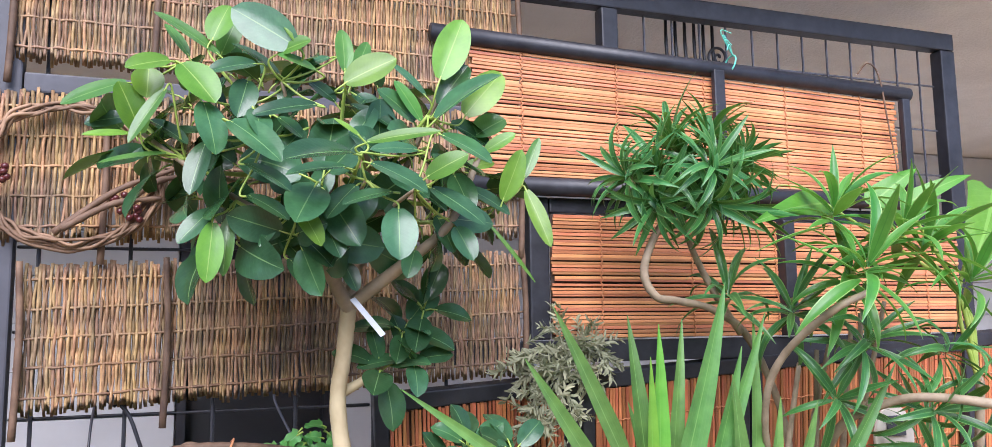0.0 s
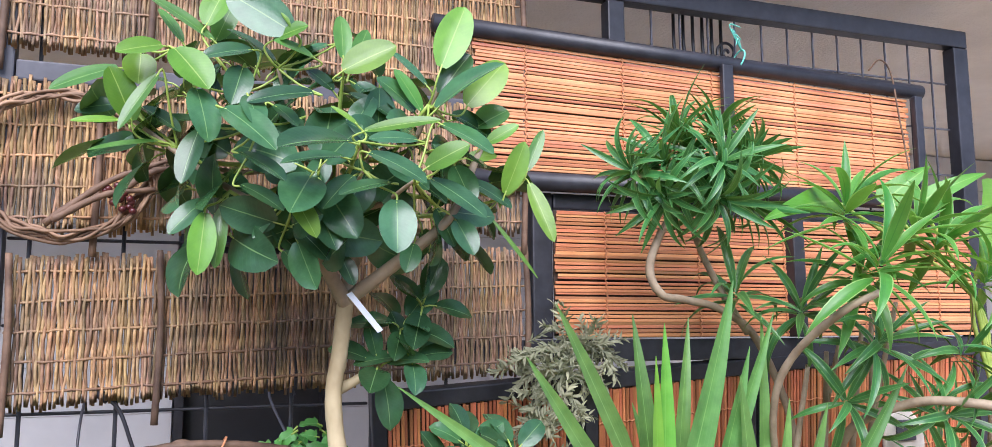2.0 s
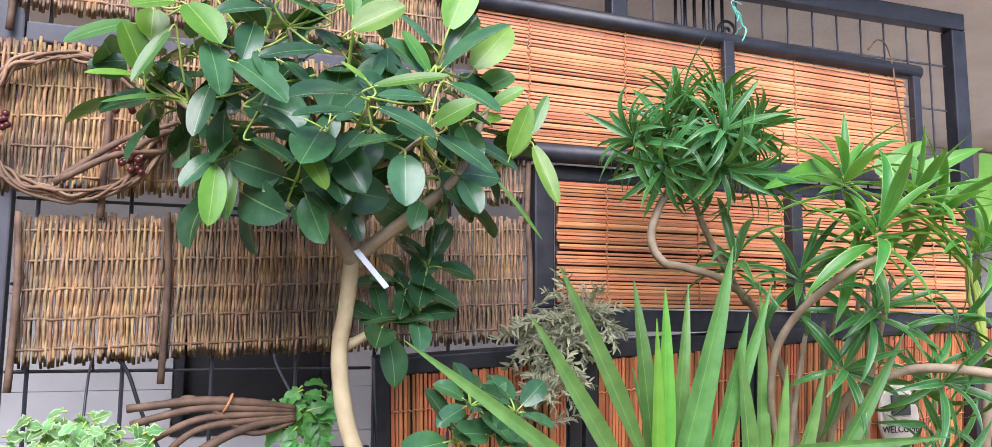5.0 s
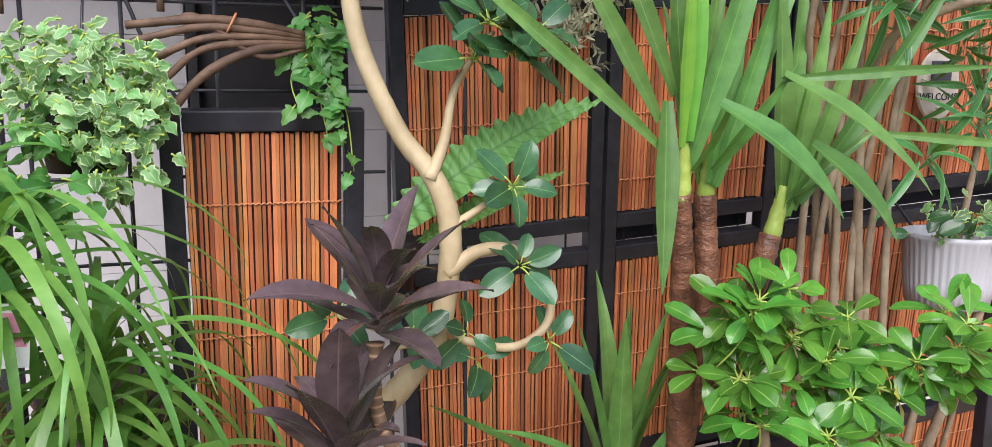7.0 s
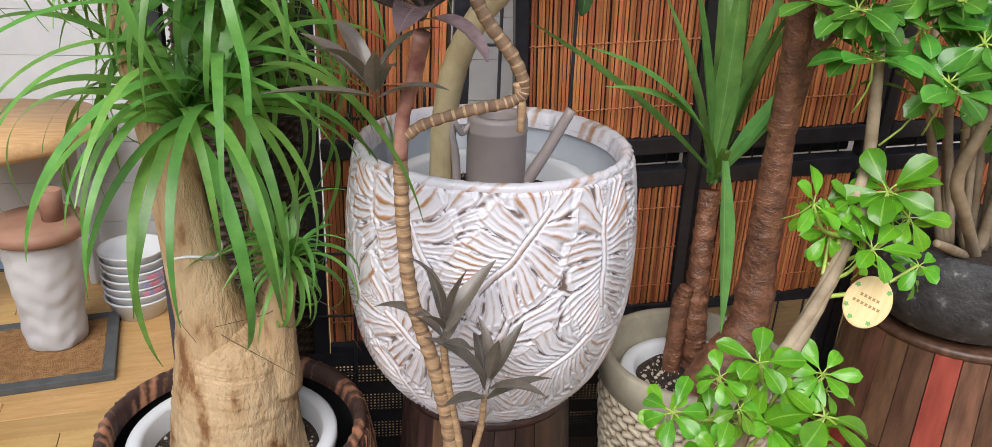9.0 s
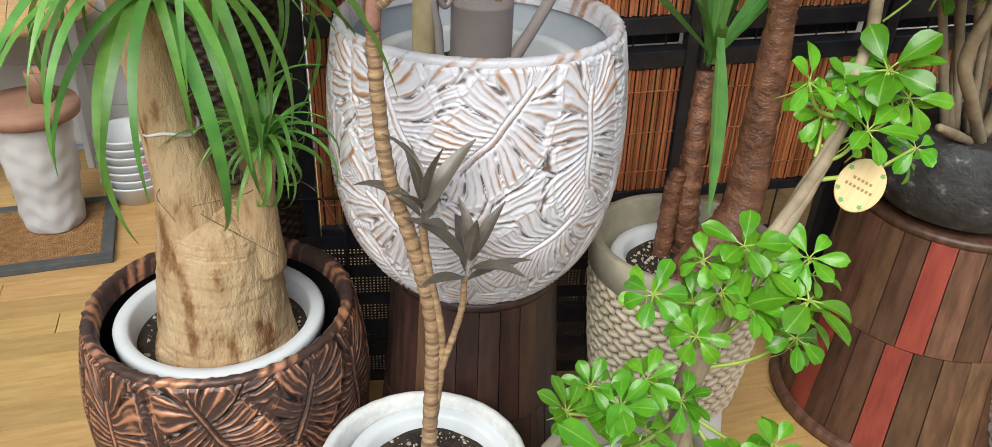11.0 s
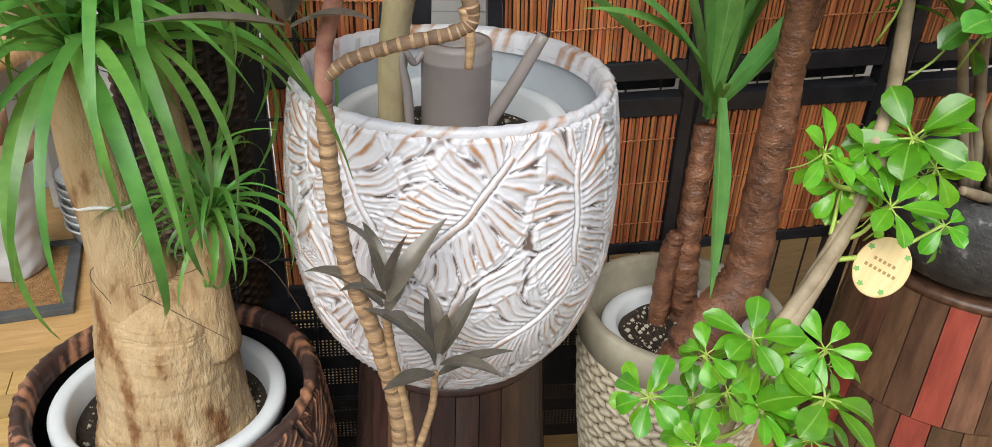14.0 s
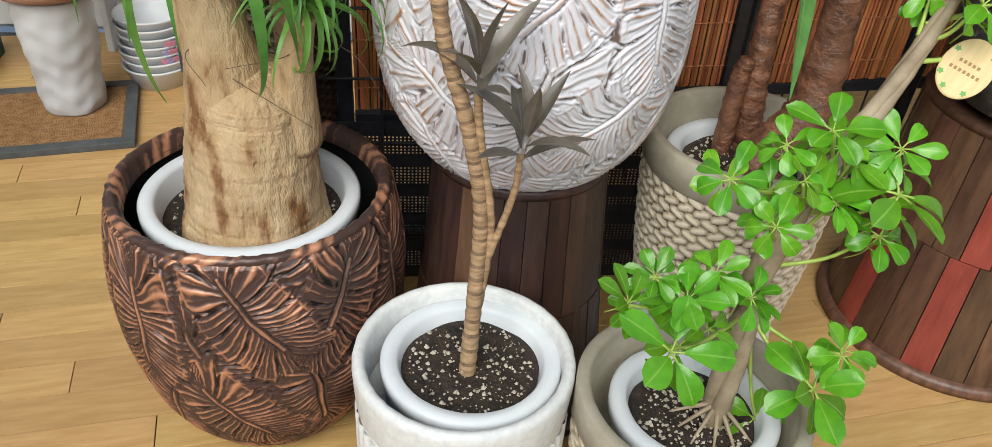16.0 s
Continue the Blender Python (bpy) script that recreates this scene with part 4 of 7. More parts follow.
copper_pot = relief_pot("leaf_relief_pot", "dark coppered pot with raised monstera leaves on the floor", (-0.028, 1.495, 0.0), [(0.118, 0), (0.148, 0.03), (0.186, 0.10), (0.210, 0.20), (0.216, 0.29), (0.211, 0.36), (0.199, 0.425)], 0.128, "relief_c", "black_in", 0.016, 0.0075, 11, 880, 300, front=((235, 0.34, 0.3), (330, 0.38, -0.4), (300, 0.16, 0.4), (270, 0.12, -0.3), (298, 0.47, -0.2), (264, 0.40, -0.62), (231, 0.74, -0.06), (338, 0.76, 0.0), (307, 0.80, 0.5), (274, 0.83, -0.58)))
plastic_pot((-0.032, 1.495, 0.015), 0.158, 0.395, "white nursery pot inside the coppered pot", 0.04, 0.7)
relief_pot("leaf_relief_pot", "whitewashed leaf pot standing beyond the barrel stool", (1.53, 1.42, 0.0), [(0.10, 0), (0.14, 0.025), (0.18, 0.10), (0.205, 0.22), (0.212, 0.32), (0.20, 0.43)], 0.150, "relief_w", "glaze_in", 0.018, 0.006, 5, 300, 110)

SMALL = (0.270, 1.234, 0)
small = thing("ribbed_pot", SMALL, "round speckled white pot on the floor", "plant pot")
ribs = lambda a, z: 0.0022 * (1 if math.sin(a * 46) > 0 else 0) if 0.06 < z < 0.25 else 0.0
part("shell", mesh_of("shell", *lathe([(0.120, 0), (0.138, 0.05), (0.140, 0.06), (0.141, 0.252), (0.139, 0.254), (0.128, 0.25), (0.126, 0.10), (0.10, 0.02)], SMALL, 96, cap0=True, cap1=True), M["cream"]), small)
part("rib_band", mesh_of("rib_band", *lathe([(0.1408, 0.058), (0.1415, 0.062), (0.1425, 0.16), (0.143, 0.246), (0.1415, 0.249)], SMALL, 276, push=ribs), M["cream"]), small, "band of fine upright ribs")
part("rim", mesh_of("rim", *lathe([(0.1425, 0.2545), (0.1435, 0.262), (0.147, 0.32), (0.145, 0.329), (0.140, 0.332), (0.133, 0.33), (0.130, 0.324), (0.1295, 0.256)], SMALL, 120, push=lambda a, z: 0.0004 * math.sin(31 * a)), M["cream"]), small, "smooth speckled rim")
plastic_pot((0.280, 1.245, 0.02), 0.121, 0.292, "white nursery pot with gritty soil inside the speckled pot", 0.022)


def basket_pot(at, R, h, base, label):
    """A cylinder with a woven band of fat straw stitches under a plain sandy rim."""
    pot = thing("woven_pot", at, label, "plant pot", "woven pots")

    def weave(u, v):
        row = np.floor(v / 0.0155)
        col = u / 0.027 + 0.5 * (row % 2)
        a = (col % 1) - 0.5
        b = (v / 0.0155) % 1 - 0.5 + a * 0.55 * np.where(row % 2 > 0, 1, -1)
        return np.clip(1 - (a / 0.52) ** 4 - (b / 0.5) ** 2, 0, 1) ** 0.6

    top = h - 0.055
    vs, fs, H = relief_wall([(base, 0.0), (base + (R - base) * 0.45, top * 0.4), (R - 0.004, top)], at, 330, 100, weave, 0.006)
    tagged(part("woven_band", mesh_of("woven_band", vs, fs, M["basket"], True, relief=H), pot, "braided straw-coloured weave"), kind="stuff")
    part("rim", mesh_of("rim", *lathe([(R - 0.003, top - 0.002), (R + 0.001, top + 0.004), (R + 0.001, h - 0.003), (R - 0.003, h), (R - 0.014, h), (R - 0.018, h - 0.005), (R - 0.02, h - 0.15), (0.05, h - 0.16)], at, 96, cap1=True), M["stoneware"]), pot, "plain sandy stoneware rim")
    part("foot", mesh_of("foot", *lathe([(base - 0.004, 0), (base - 0.002, 0.008)], at, 48, cap0=True, cap1=True), M["stoneware"]), pot)
    return pot


basket_pot((0.716, 1.532, 0.20), 0.154, 0.30, 0.125, "woven straw-coloured pot holding the yuccas, on a white plinth")
plastic_pot((0.716, 1.532, 0.345), 0.118, 0.115, "white nursery pot with a scatter of soil on its rim", 0.02)
plinth = thing("white_plinth", (0.716, 1.532, 0), "upturned white plastic pot used as a plinth", "plinth")
part("shell", mesh_of("shell", *lathe([(0.135, 0), (0.137, 0.006), (0.115, 0.19), (0.11, 0.2)], (0.716, 1.532, 0), 48, cap0=True, cap1=True), M["white"]), plinth)
basket_pot((0.560, 1.16, 0.0), 0.150, 0.33, 0.125, "woven straw-coloured pot holding the umbrella plant, on the floor")
plastic_pot((0.570, 1.17, 0.175), 0.112, 0.12, "white nursery pot inside the woven pot", 0.025)


# ---------------------------------------------------------------- barrel stools
def barrel_stool(at, r0, r1, h, label, mats, seed, ring=True):
    """Staves that spread from a round top to a wider foot, in two tiers, with a hoop below."""
    r = random.Random(seed)
    st = thing("barrel_stool", at, label, "stool", "barrel stools")
    n = 26
    rad = lambda z: r0 + (r1 - r0) * (1 - z / h) ** 1.25
    for tier, (a, b) in enumerate(((0.02, h * 0.52), (h * 0.52 + 0.0015, h - 0.016))):
        for k in range(n):
            t0, t1 = 2 * math.pi * (k + 0.02 + 0.3 * tier) / n, 2 * math.pi * (k + 0.98 + 0.3 * tier) / n
            vs = []
            e = r.uniform(0, 0.0025)
            for z in (a, (a + b) / 2, b):
                for t in (t0, (t0 + t1) / 2, t1):
                    for q in (0, -0.014):
                        R = rad(z) + e + q
                        vs.append((at[0] + R * math.cos(t), at[1] + R * math.sin(t), at[2] + z))
            fs = []
            for i in range(2):
                for j in range(2):
                    o = i * 6 + j * 2
                    fs += [(o, o + 2, o + 8, o + 6), (o + 1, o + 7, o + 9, o + 3)]
            for i in range(2):
                o = i * 6
                fs += [(o, o + 6, o + 7, o + 1), (o + 4, o + 5, o + 11, o + 10)]
            for j in range(2):
                fs += [(2 * j, 2 * j + 1, 2 * j + 3, 2 * j + 2), (12 + 2 * j, 14 + 2 * j, 15 + 2 * j, 13 + 2 * j)]
            last = mats[1] if (k, tier) in ((16, 1), (7, 1), (16, 0), (13, 0), (5, 0)) else mats[0]
            part("stave", mesh_of("stave", vs, fs, M[last], False), st)
    part("top", mesh_of("top", *lathe([(r0 - 0.012, h - 0.02), (r0 + 0.002, h - 0.017), (r0 + 0.004, h - 0.006), (r0 - 0.002, h), (r0 - 0.05, h - 0.001)], at, 72, cap0=True, cap1=True), M[mats[0]]), st, "worn round wooden top")
    part("hoop", mesh_of("hoop", *lathe([(r1 - 0.01, 0), (r1 + 0.012, 0), (r1 + 0.016, 0.012), (r1 + 0.010, 0.024), (r1 - 0.006, 0.024)], at, 72, cap0=True, cap1=True), M[mats[0]]), st, "dark wooden foot ring")
    return st


barrel_stool((1.295, 1.665, 0), 0.185, 0.235, 0.49, "brown barrel-stave stool with some red staves", ("stave", "stave_red"), 4)
barrel_stool((0.367, 1.525, 0), 0.132, 0.172, 0.478, "dark barrel-stave stool under the whitewashed pot", ("stave_dark", "stave"), 9)
bowl = thing("stone_bowl", (1.25, 1.62, 0.49), "round black pitted stone bowl on the barrel stool", "plant pot")
part("shell", mesh_of("shell", *lathe([(0.085, 0.0), (0.13, 0.02), (0.163, 0.07), (0.172, 0.13), (0.168, 0.175), (0.162, 0.18), (0.152, 0.178), (0.148, 0.14)], (1.25, 1.62, 0.49), 64, cap0=True, cap1=True), M["stone"]), bowl)
part("soil", mesh_of("soil", *lathe([(0.149, 0.142), (0.08, 0.155), (0.01, 0.15)], (1.25, 1.62, 0.49), 40, cap1=True), M["soil"]), bowl)


# ---------------------------------------------------------------- plants
def plant(name, at, label, group=""):
    return thing(name, at, label, "plant", group)


def limb(parent, pts, radii, mat, name="branch", sides=8, label="", bands=None, **more):
    """bands: a second material and the number of rings between its scars."""
    vs, fs = tube(pts, radii, sides, **more)
    mi = [1 if bands and (k // sides) % bands[1] == 0 else 0 for k in range(len(fs))]
    return part(name, mesh_of(name, vs, fs, [M[mat]] + ([M[bands[0]]] if bands else []), True, mi=mi), parent, label)


def free_blade(parent, base, tip, W, sag, mat, width=width_sword, name="blade", face=(0, -0.5, 1), fold=0.35):
    """One blade that arches from base to tip by its own weight."""
    a, b = Vector(base), Vector(tip)
    L = (b - a).length * (1 + abs(sag) * 0.5)
    d = (b - a).normalized()
    vs, fs, uvs, mi = leaf_shape(L, W, width, sag * 2, fold, 14, 4, start=sag)
    return part(name, mesh_of(name, vs, fs, M[mat], True, uvs, mi), parent, "", aim(a, d, face))


FIG = leaf_set("leaf", [M["fig"], M["stalk"]], 6, 0.086, 0.056, width_oval, (0.05, 0.75), fold=0.22, nv=9, stalk=0.022, wave=0.03)
FIG_S = leaf_set("leaf", [M["fig"], M["stalk"]], 4, 0.060, 0.036, width_oval, (0.05, 0.6), fold=0.22, nv=8, stalk=0.014, wave=0.03)

# Weeping fig grown as a tree in the whitewashed pot.
fig = plant("rubber_fig_tree", (0.30, 1.50, 0.78), "rubber fig tree with glossy dark leaves and a bent pale trunk")
limb(fig, [(0.285, 1.50, 0.78), (0.286, 1.495, 0.88), (0.297, 1.485, 0.975), (0.326, 1.47, 1.05), (0.367, 1.455, 1.105), (0.403, 1.45, 1.165), (0.416, 1.445, 1.26), (0.412, 1.445, 1.315), (0.394, 1.45, 1.36), (0.361, 1.465, 1.405), (0.330, 1.475, 1.47), (0.309, 1.48, 1.533), (0.299, 1.48, 1.612), (0.305, 1.475, 1.667), (0.310, 1.465, 1.735)], [0.0175, 0.0175, 0.0175, 0.017, 0.016, 0.015, 0.014, 0.0145, 0.0132, 0.0123, 0.0115, 0.0112, 0.0108, 0.0105, 0.011], "bark_pale", "trunk", 14, wobble=0.035, n=110)
CROWN = (0.29, 1.45, 1.90)
limb(fig, [(0.31, 1.463, 1.73), (0.282, 1.45, 1.777), (0.235, 1.43, 1.86), (0.19, 1.42, 1.95)], [0.010, 0.009, 0.006, 0.004], "bark_grey", wobble=0.05)
limb(fig, [(0.312, 1.463, 1.735), (0.374, 1.42, 1.788), (0.43, 1.40, 1.84), (0.47, 1.40, 1.93)], [0.009, 0.008, 0.006, 0.004], "bark_grey", wobble=0.05)
limb(fig, [(0.31, 1.465, 1.735), (0.325, 1.47, 1.81), (0.33, 1.45, 1.9), (0.32, 1.43, 2.0)], [0.009, 0.007, 0.005, 0.004], "bark_grey", wobble=0.05)
limb(fig, [(0.325, 1.47, 1.79), (0.352, 1.49, 1.84), (0.40, 1.47, 1.95), (0.43, 1.43, 2.03)], [0.007, 0.006, 0.004, 0.003], "bark_grey", wobble=0.05)
limb(fig, [(0.25, 1.44, 1.83), (0.17, 1.42, 1.86), (0.08, 1.42, 1.92), (0.04, 1.42, 1.95)], [0.006, 0.004, 0.003, 0.002], "bark_grey")
limb(fig, [(0.389, 1.44, 1.355), (0.41, 1.45, 1.40), (0.43, 1.465, 1.47), (0.48, 1.47, 1.535)], [0.009, 0.007, 0.005, 0.003], "bark_pale")
limb(fig, [(0.304, 1.495, 1.62), (0.335, 1.50, 1.635), (0.37, 1.50, 1.66), (0.39, 1.50, 1.70)], [0.008, 0.006, 0.004, 0.003], "bark_pale")
limb(fig, [(0.409, 1.44, 1.235), (0.45, 1.44, 1.262), (0.50, 1.44, 1.26), (0.54, 1.435, 1.225), (0.545, 1.435, 1.165), (0.50, 1.435, 1.135), (0.44, 1.44, 1.145), (0.41, 1.43, 1.165)], [0.010, 0.009, 0.008, 0.007, 0.006, 0.006, 0.006, 0.004], "bark_pale", n=50)
limb(fig, [(0.405, 1.44, 1.29), (0.45, 1.44, 1.315), (0.49, 1.43, 1.345)], [0.006, 0.005, 0.003], "bark_pale")
TIPS = [(-0.005, 1.45, 1.985), (0.045, 1.40, 1.955), (0.07, 1.47, 2.06), (0.12, 1.35, 1.985), (0.185, 1.42, 2.075), (0.145, 1.50, 2.11), (0.225, 1.38, 2.04), (0.318, 1.37, 2.015), (0.36, 1.42, 2.06), (0.455, 1.40, 2.02), (0.177, 1.34, 1.925), (0.25, 1.27, 1.91), (0.325, 1.30, 1.935), (0.40, 1.33, 1.955), (0.41, 1.32, 1.87), (0.47, 1.40, 1.95), (0.23, 1.31, 1.845), (0.145, 1.36, 1.835), (0.515, 1.43, 1.92), (0.46, 1.44, 1.85), (0.30, 1.36, 1.87), (0.10, 1.42, 1.90)]
TIPS = [tuple(Vector((0.285, 1.43, 1.895)) + (Vector(q) - Vector((0.28, 1.43, 1.915))) * 0.77) for q in TIPS]
for k, p in enumerate(TIPS):
    p = Vector(p) + Vector((0, 0.075, -0.02))
    out = p - Vector(CROWN)
    axis = out.normalized() * 0.6 + Vector((0, -0.25, 0.4))
    base = Vector(CROWN) + out * 0.3
    tw = limb(fig, [tuple(base), tuple(base + out * 0.3 + Vector((0, 0, -0.01))), tuple(p)], [0.0045, 0.0034, 0.0022], "bark_grey" if k % 3 else "stalk", sides=6)
    rosette(tw, FIG, p, axis, 6, 40, 120, (0.65, 0.95), rise=0.035)
FIG_TONES = {"N": ("fig_new", 0.10, (0, -0.9, 0.45)), "M": ("fig_mid", 0.10, (0.1, -0.7, 0.6)), "D": ("fig", 0.16, (0, -0.75, 0.6)), "B": ("fig", 0.14, (-0.1, -0.55, 0.9)), "K": ("fig", 0.08, (0, -0.9, -0.35))}


def fig_sprig(node, leaves):
    """A twig and the leaves that it carries: base, tip, breadth and tone of each."""
    hub = Vector(CROWN) + (Vector(node) - Vector(CROWN)) * 0.25 + Vector((0, 0.03, -0.04))
    bend = (hub + Vector(node)) / 2 + Vector((0, 0.01, -0.012))
    tw = limb(fig, [tuple(hub), tuple(bend), node], [0.0042, 0.0032, 0.0022], "stalk" if leaves[0][3] == "N" else "bark_grey", sides=6)
    for base, tip, W, tone in leaves:
        mat, sag, face = FIG_TONES[tone]
        f = Vector(face) + Vector((RND.uniform(-0.25, 0.25), 0, RND.uniform(-0.2, 0.2)))
        free_blade(tw, base, tip, W, sag, mat, width_oval, "leaf", f, RND.uniform(0.12, 0.32))
        d = (Vector(tip) - Vector(base)).normalized()
        a = Vector(base) - d * 0.012 + Vector((0, 0.004, -0.004))
        if (Vector(node) - Vector(base)).length < 0.10:
            limb(tw, [node, tuple((a + Vector(node)) / 2 + Vector((0, 0, -0.004))), tuple(a), tuple(Vector(base) + d * 0.004)], [0.0016, 0.0015, 0.0014, 0.0012], "stalk", "leaf_stalk", 5)
        else:
            limb(tw, [tuple(a + Vector((0, 0.03, -0.015))), tuple(a), tuple(Vector(base) + d * 0.004)], [0.0016, 0.0014, 0.0012], "stalk", "leaf_stalk", 5)


fig_sprig((0.103, 1.42, 1.911), (((0.054, 1.405, 1.934), (0.029, 1.4, 1.991), 0.038, "N"), ((0.042, 1.4, 1.933), (-0.004, 1.385, 1.925), 0.011, "N"), ((0.082, 1.41, 1.914), (0.014, 1.4, 1.897), 0.011, "M"), ((0.09, 1.43, 1.924), (0.045, 1.43, 1.912), 0.019, "D"), ((0.034, 1.46, 1.966), (-0.009, 1.46, 1.955), 0.029, "D"), ((0.062, 1.43, 1.957), (0.103, 1.41, 1.927), 0.024, "B"), ((0.08, 1.385, 1.985), (0.045, 1.37, 1.918), 0.018, "M"),))
fig_sprig((0.096, 1.4, 2.022), (((0.036, 1.41, 1.997), (-0.028, 1.4, 1.963), 0.028, "M"), ((0.083, 1.385, 2.02), (0.039, 1.365, 2.001), 0.027, "N"), ((0.06, 1.41, 2.015), (0.059, 1.4, 1.978), 0.037, "N"), ((0.097, 1.375, 2.014), (0.133, 1.35, 1.965), 0.044, "N"), ((0.104, 1.43, 2.041), (0.076, 1.45, 2.084), 0.016, "M"), ((0.138, 1.4, 2.037), (0.066, 1.42, 2.087), 0.020, "M"), ((0.105, 1.44, 2.027), (0.14, 1.44, 1.997), 0.032, "D"),))
fig_sprig((0.179, 1.4, 1.978), (((0.13, 1.4, 2.054), (0.149, 1.42, 2.105), 0.033, "N"), ((0.142, 1.43, 2.047), (0.162, 1.45, 2.104), 0.029, "M"), ((0.209, 1.4, 2.019), (0.156, 1.41, 2.053), 0.030, "B"), ((0.181, 1.385, 2.025), (0.13, 1.37, 2.006), 0.027, "D"), ((0.122, 1.365, 1.967), (0.135, 1.34, 1.905), 0.038, "D"), ((0.172, 1.39, 2.004), (0.16, 1.37, 1.956), 0.034, "D"), ((0.148, 1.44, 1.986), (0.113, 1.45, 2.014), 0.024, "D"),))
fig_sprig((0.212, 1.39, 2.007), (((0.225, 1.36, 2.043), (0.154, 1.38, 2.088), 0.050, "K"), ((0.205, 1.365, 2.034), (0.24, 1.35, 2.048), 0.029, "N"), ((0.251, 1.37, 2.019), (0.205, 1.35, 2.026), 0.023, "M"), ((0.227, 1.36, 2.046), (0.212, 1.36, 2.064), 0.006, "N"), ((0.25, 1.36, 1.973), (0.179, 1.34, 1.95), 0.024, "D"), ((0.223, 1.42, 2.015), (0.262, 1.42, 2.039), 0.021, "D"), ((0.233, 1.41, 2.021), (0.213, 1.4, 1.984), 0.023, "D"), ((0.274, 1.42, 2.053), (0.234, 1.42, 2.031), 0.021, "D"),))
fig_sprig((0.288, 1.38, 2.001), (((0.283, 1.35, 2.0), (0.341, 1.34, 2.031), 0.040, "N"), ((0.286, 1.37, 2.021), (0.285, 1.39, 2.078), 0.024, "M"), ((0.397, 1.4, 2.007), (0.355, 1.42, 2.051), 0.016, "D"), ((0.284, 1.43, 1.998), (0.253, 1.44, 2.023), 0.024, "D"), ((0.311, 1.42, 2.006), (0.34, 1.42, 1.979), 0.029, "D"), ((0.299, 1.4, 1.987), (0.352, 1.38, 1.953), 0.021, "D"), ((0.303, 1.42, 2.022), (0.329, 1.45, 2.086), 0.024, "M"),))
fig_sprig((0.392, 1.37, 1.973), (((0.401, 1.345, 2.014), (0.435, 1.36, 2.096), 0.044, "N"), ((0.404, 1.36, 1.985), (0.44, 1.36, 2.035), 0.034, "D"), ((0.393, 1.335, 1.96), (0.467, 1.315, 2.012), 0.050, "B"), ((0.448, 1.39, 1.982), (0.501, 1.4, 2.044), 0.045, "N"), ((0.382, 1.4, 1.971), (0.336, 1.4, 2.007), 0.035, "D"), ((0.388, 1.39, 1.97), (0.357, 1.4, 2.021), 0.023, "M"), ((0.471, 1.42, 1.962), (0.513, 1.42, 1.987), 0.041, "M"), ((0.437, 1.42, 1.977), (0.489, 1.42, 1.948), 0.040, "D"),))
fig_sprig((0.296, 1.31, 1.907), (((0.298, 1.29, 1.915), (0.373, 1.26, 1.925), 0.017, "N"), ((0.37, 1.34, 1.921), (0.314, 1.33, 1.915), 0.021, "D"), ((0.281, 1.285, 1.901), (0.206, 1.245, 1.881), 0.050, "B"), ((0.28, 1.32, 1.891), (0.214, 1.3, 1.875), 0.021, "D"), ((0.294, 1.31, 1.926), (0.265, 1.31, 1.944), 0.007, "N"), ((0.298, 1.37, 1.935), (0.324, 1.38, 1.976), 0.032, "D"), ((0.322, 1.37, 1.913), (0.348, 1.38, 1.941), 0.024, "D"),))
fig_sprig((0.364, 1.33, 1.869), (((0.398, 1.33, 1.939), (0.448, 1.3, 1.902), 0.034, "B"), ((0.474, 1.39, 1.934), (0.513, 1.38, 1.958), 0.020, "N"), ((0.371, 1.3, 1.88), (0.414, 1.28, 1.904), 0.031, "N"), ((0.38, 1.31, 1.869), (0.43, 1.275, 1.824), 0.032, "B"), ((0.378, 1.37, 1.876), (0.41, 1.36, 1.85), 0.026, "D"), ((0.426, 1.37, 1.898), (0.44, 1.35, 1.85), 0.036, "D"), ((0.414, 1.41, 1.85), (0.433, 1.4, 1.804), 0.029, "D"), ((0.434, 1.39, 1.833), (0.449, 1.37, 1.791), 0.032, "D"), ((0.382, 1.4, 1.803), (0.368, 1.38, 1.768), 0.027, "D"), ((0.45, 1.4, 1.916), (0.49, 1.4, 1.921), 0.018, "N"),))
fig_sprig((0.192, 1.36, 1.93), (((0.151, 1.335, 1.94), (0.201, 1.3, 1.891), 0.045, "B"), ((0.17, 1.345, 1.894), (0.213, 1.31, 1.859), 0.032, "B"), ((0.178, 1.35, 1.959), (0.185, 1.32, 1.92), 0.030, "D"), ((0.126, 1.39, 1.925), (0.111, 1.37, 1.863), 0.029, "D"), ((0.173, 1.355, 1.859), (0.214, 1.33, 1.829), 0.029, "B"), ((0.13, 1.43, 1.926), (0.172, 1.44, 1.939), 0.032, "D"), ((0.208, 1.38, 1.959), (0.233, 1.37, 1.935), 0.024, "D"), ((0.239, 1.39, 1.948), (0.216, 1.38, 1.921), 0.027, "D"),))
fig_sprig((0.303, 1.32, 1.876), (((0.306, 1.3, 1.893), (0.359, 1.27, 1.858), 0.031, "D"), ((0.331, 1.305, 1.862), (0.273, 1.28, 1.841), 0.028, "B"), ((0.293, 1.33, 1.871), (0.259, 1.31, 1.831), 0.029, "D"), ((0.337, 1.3, 1.841), (0.335, 1.285, 1.784), 0.043, "B"), ((0.269, 1.38, 1.9), (0.254, 1.38, 1.864), 0.029, "D"), ((0.286, 1.39, 1.907), (0.263, 1.39, 1.91), 0.032, "D"),))
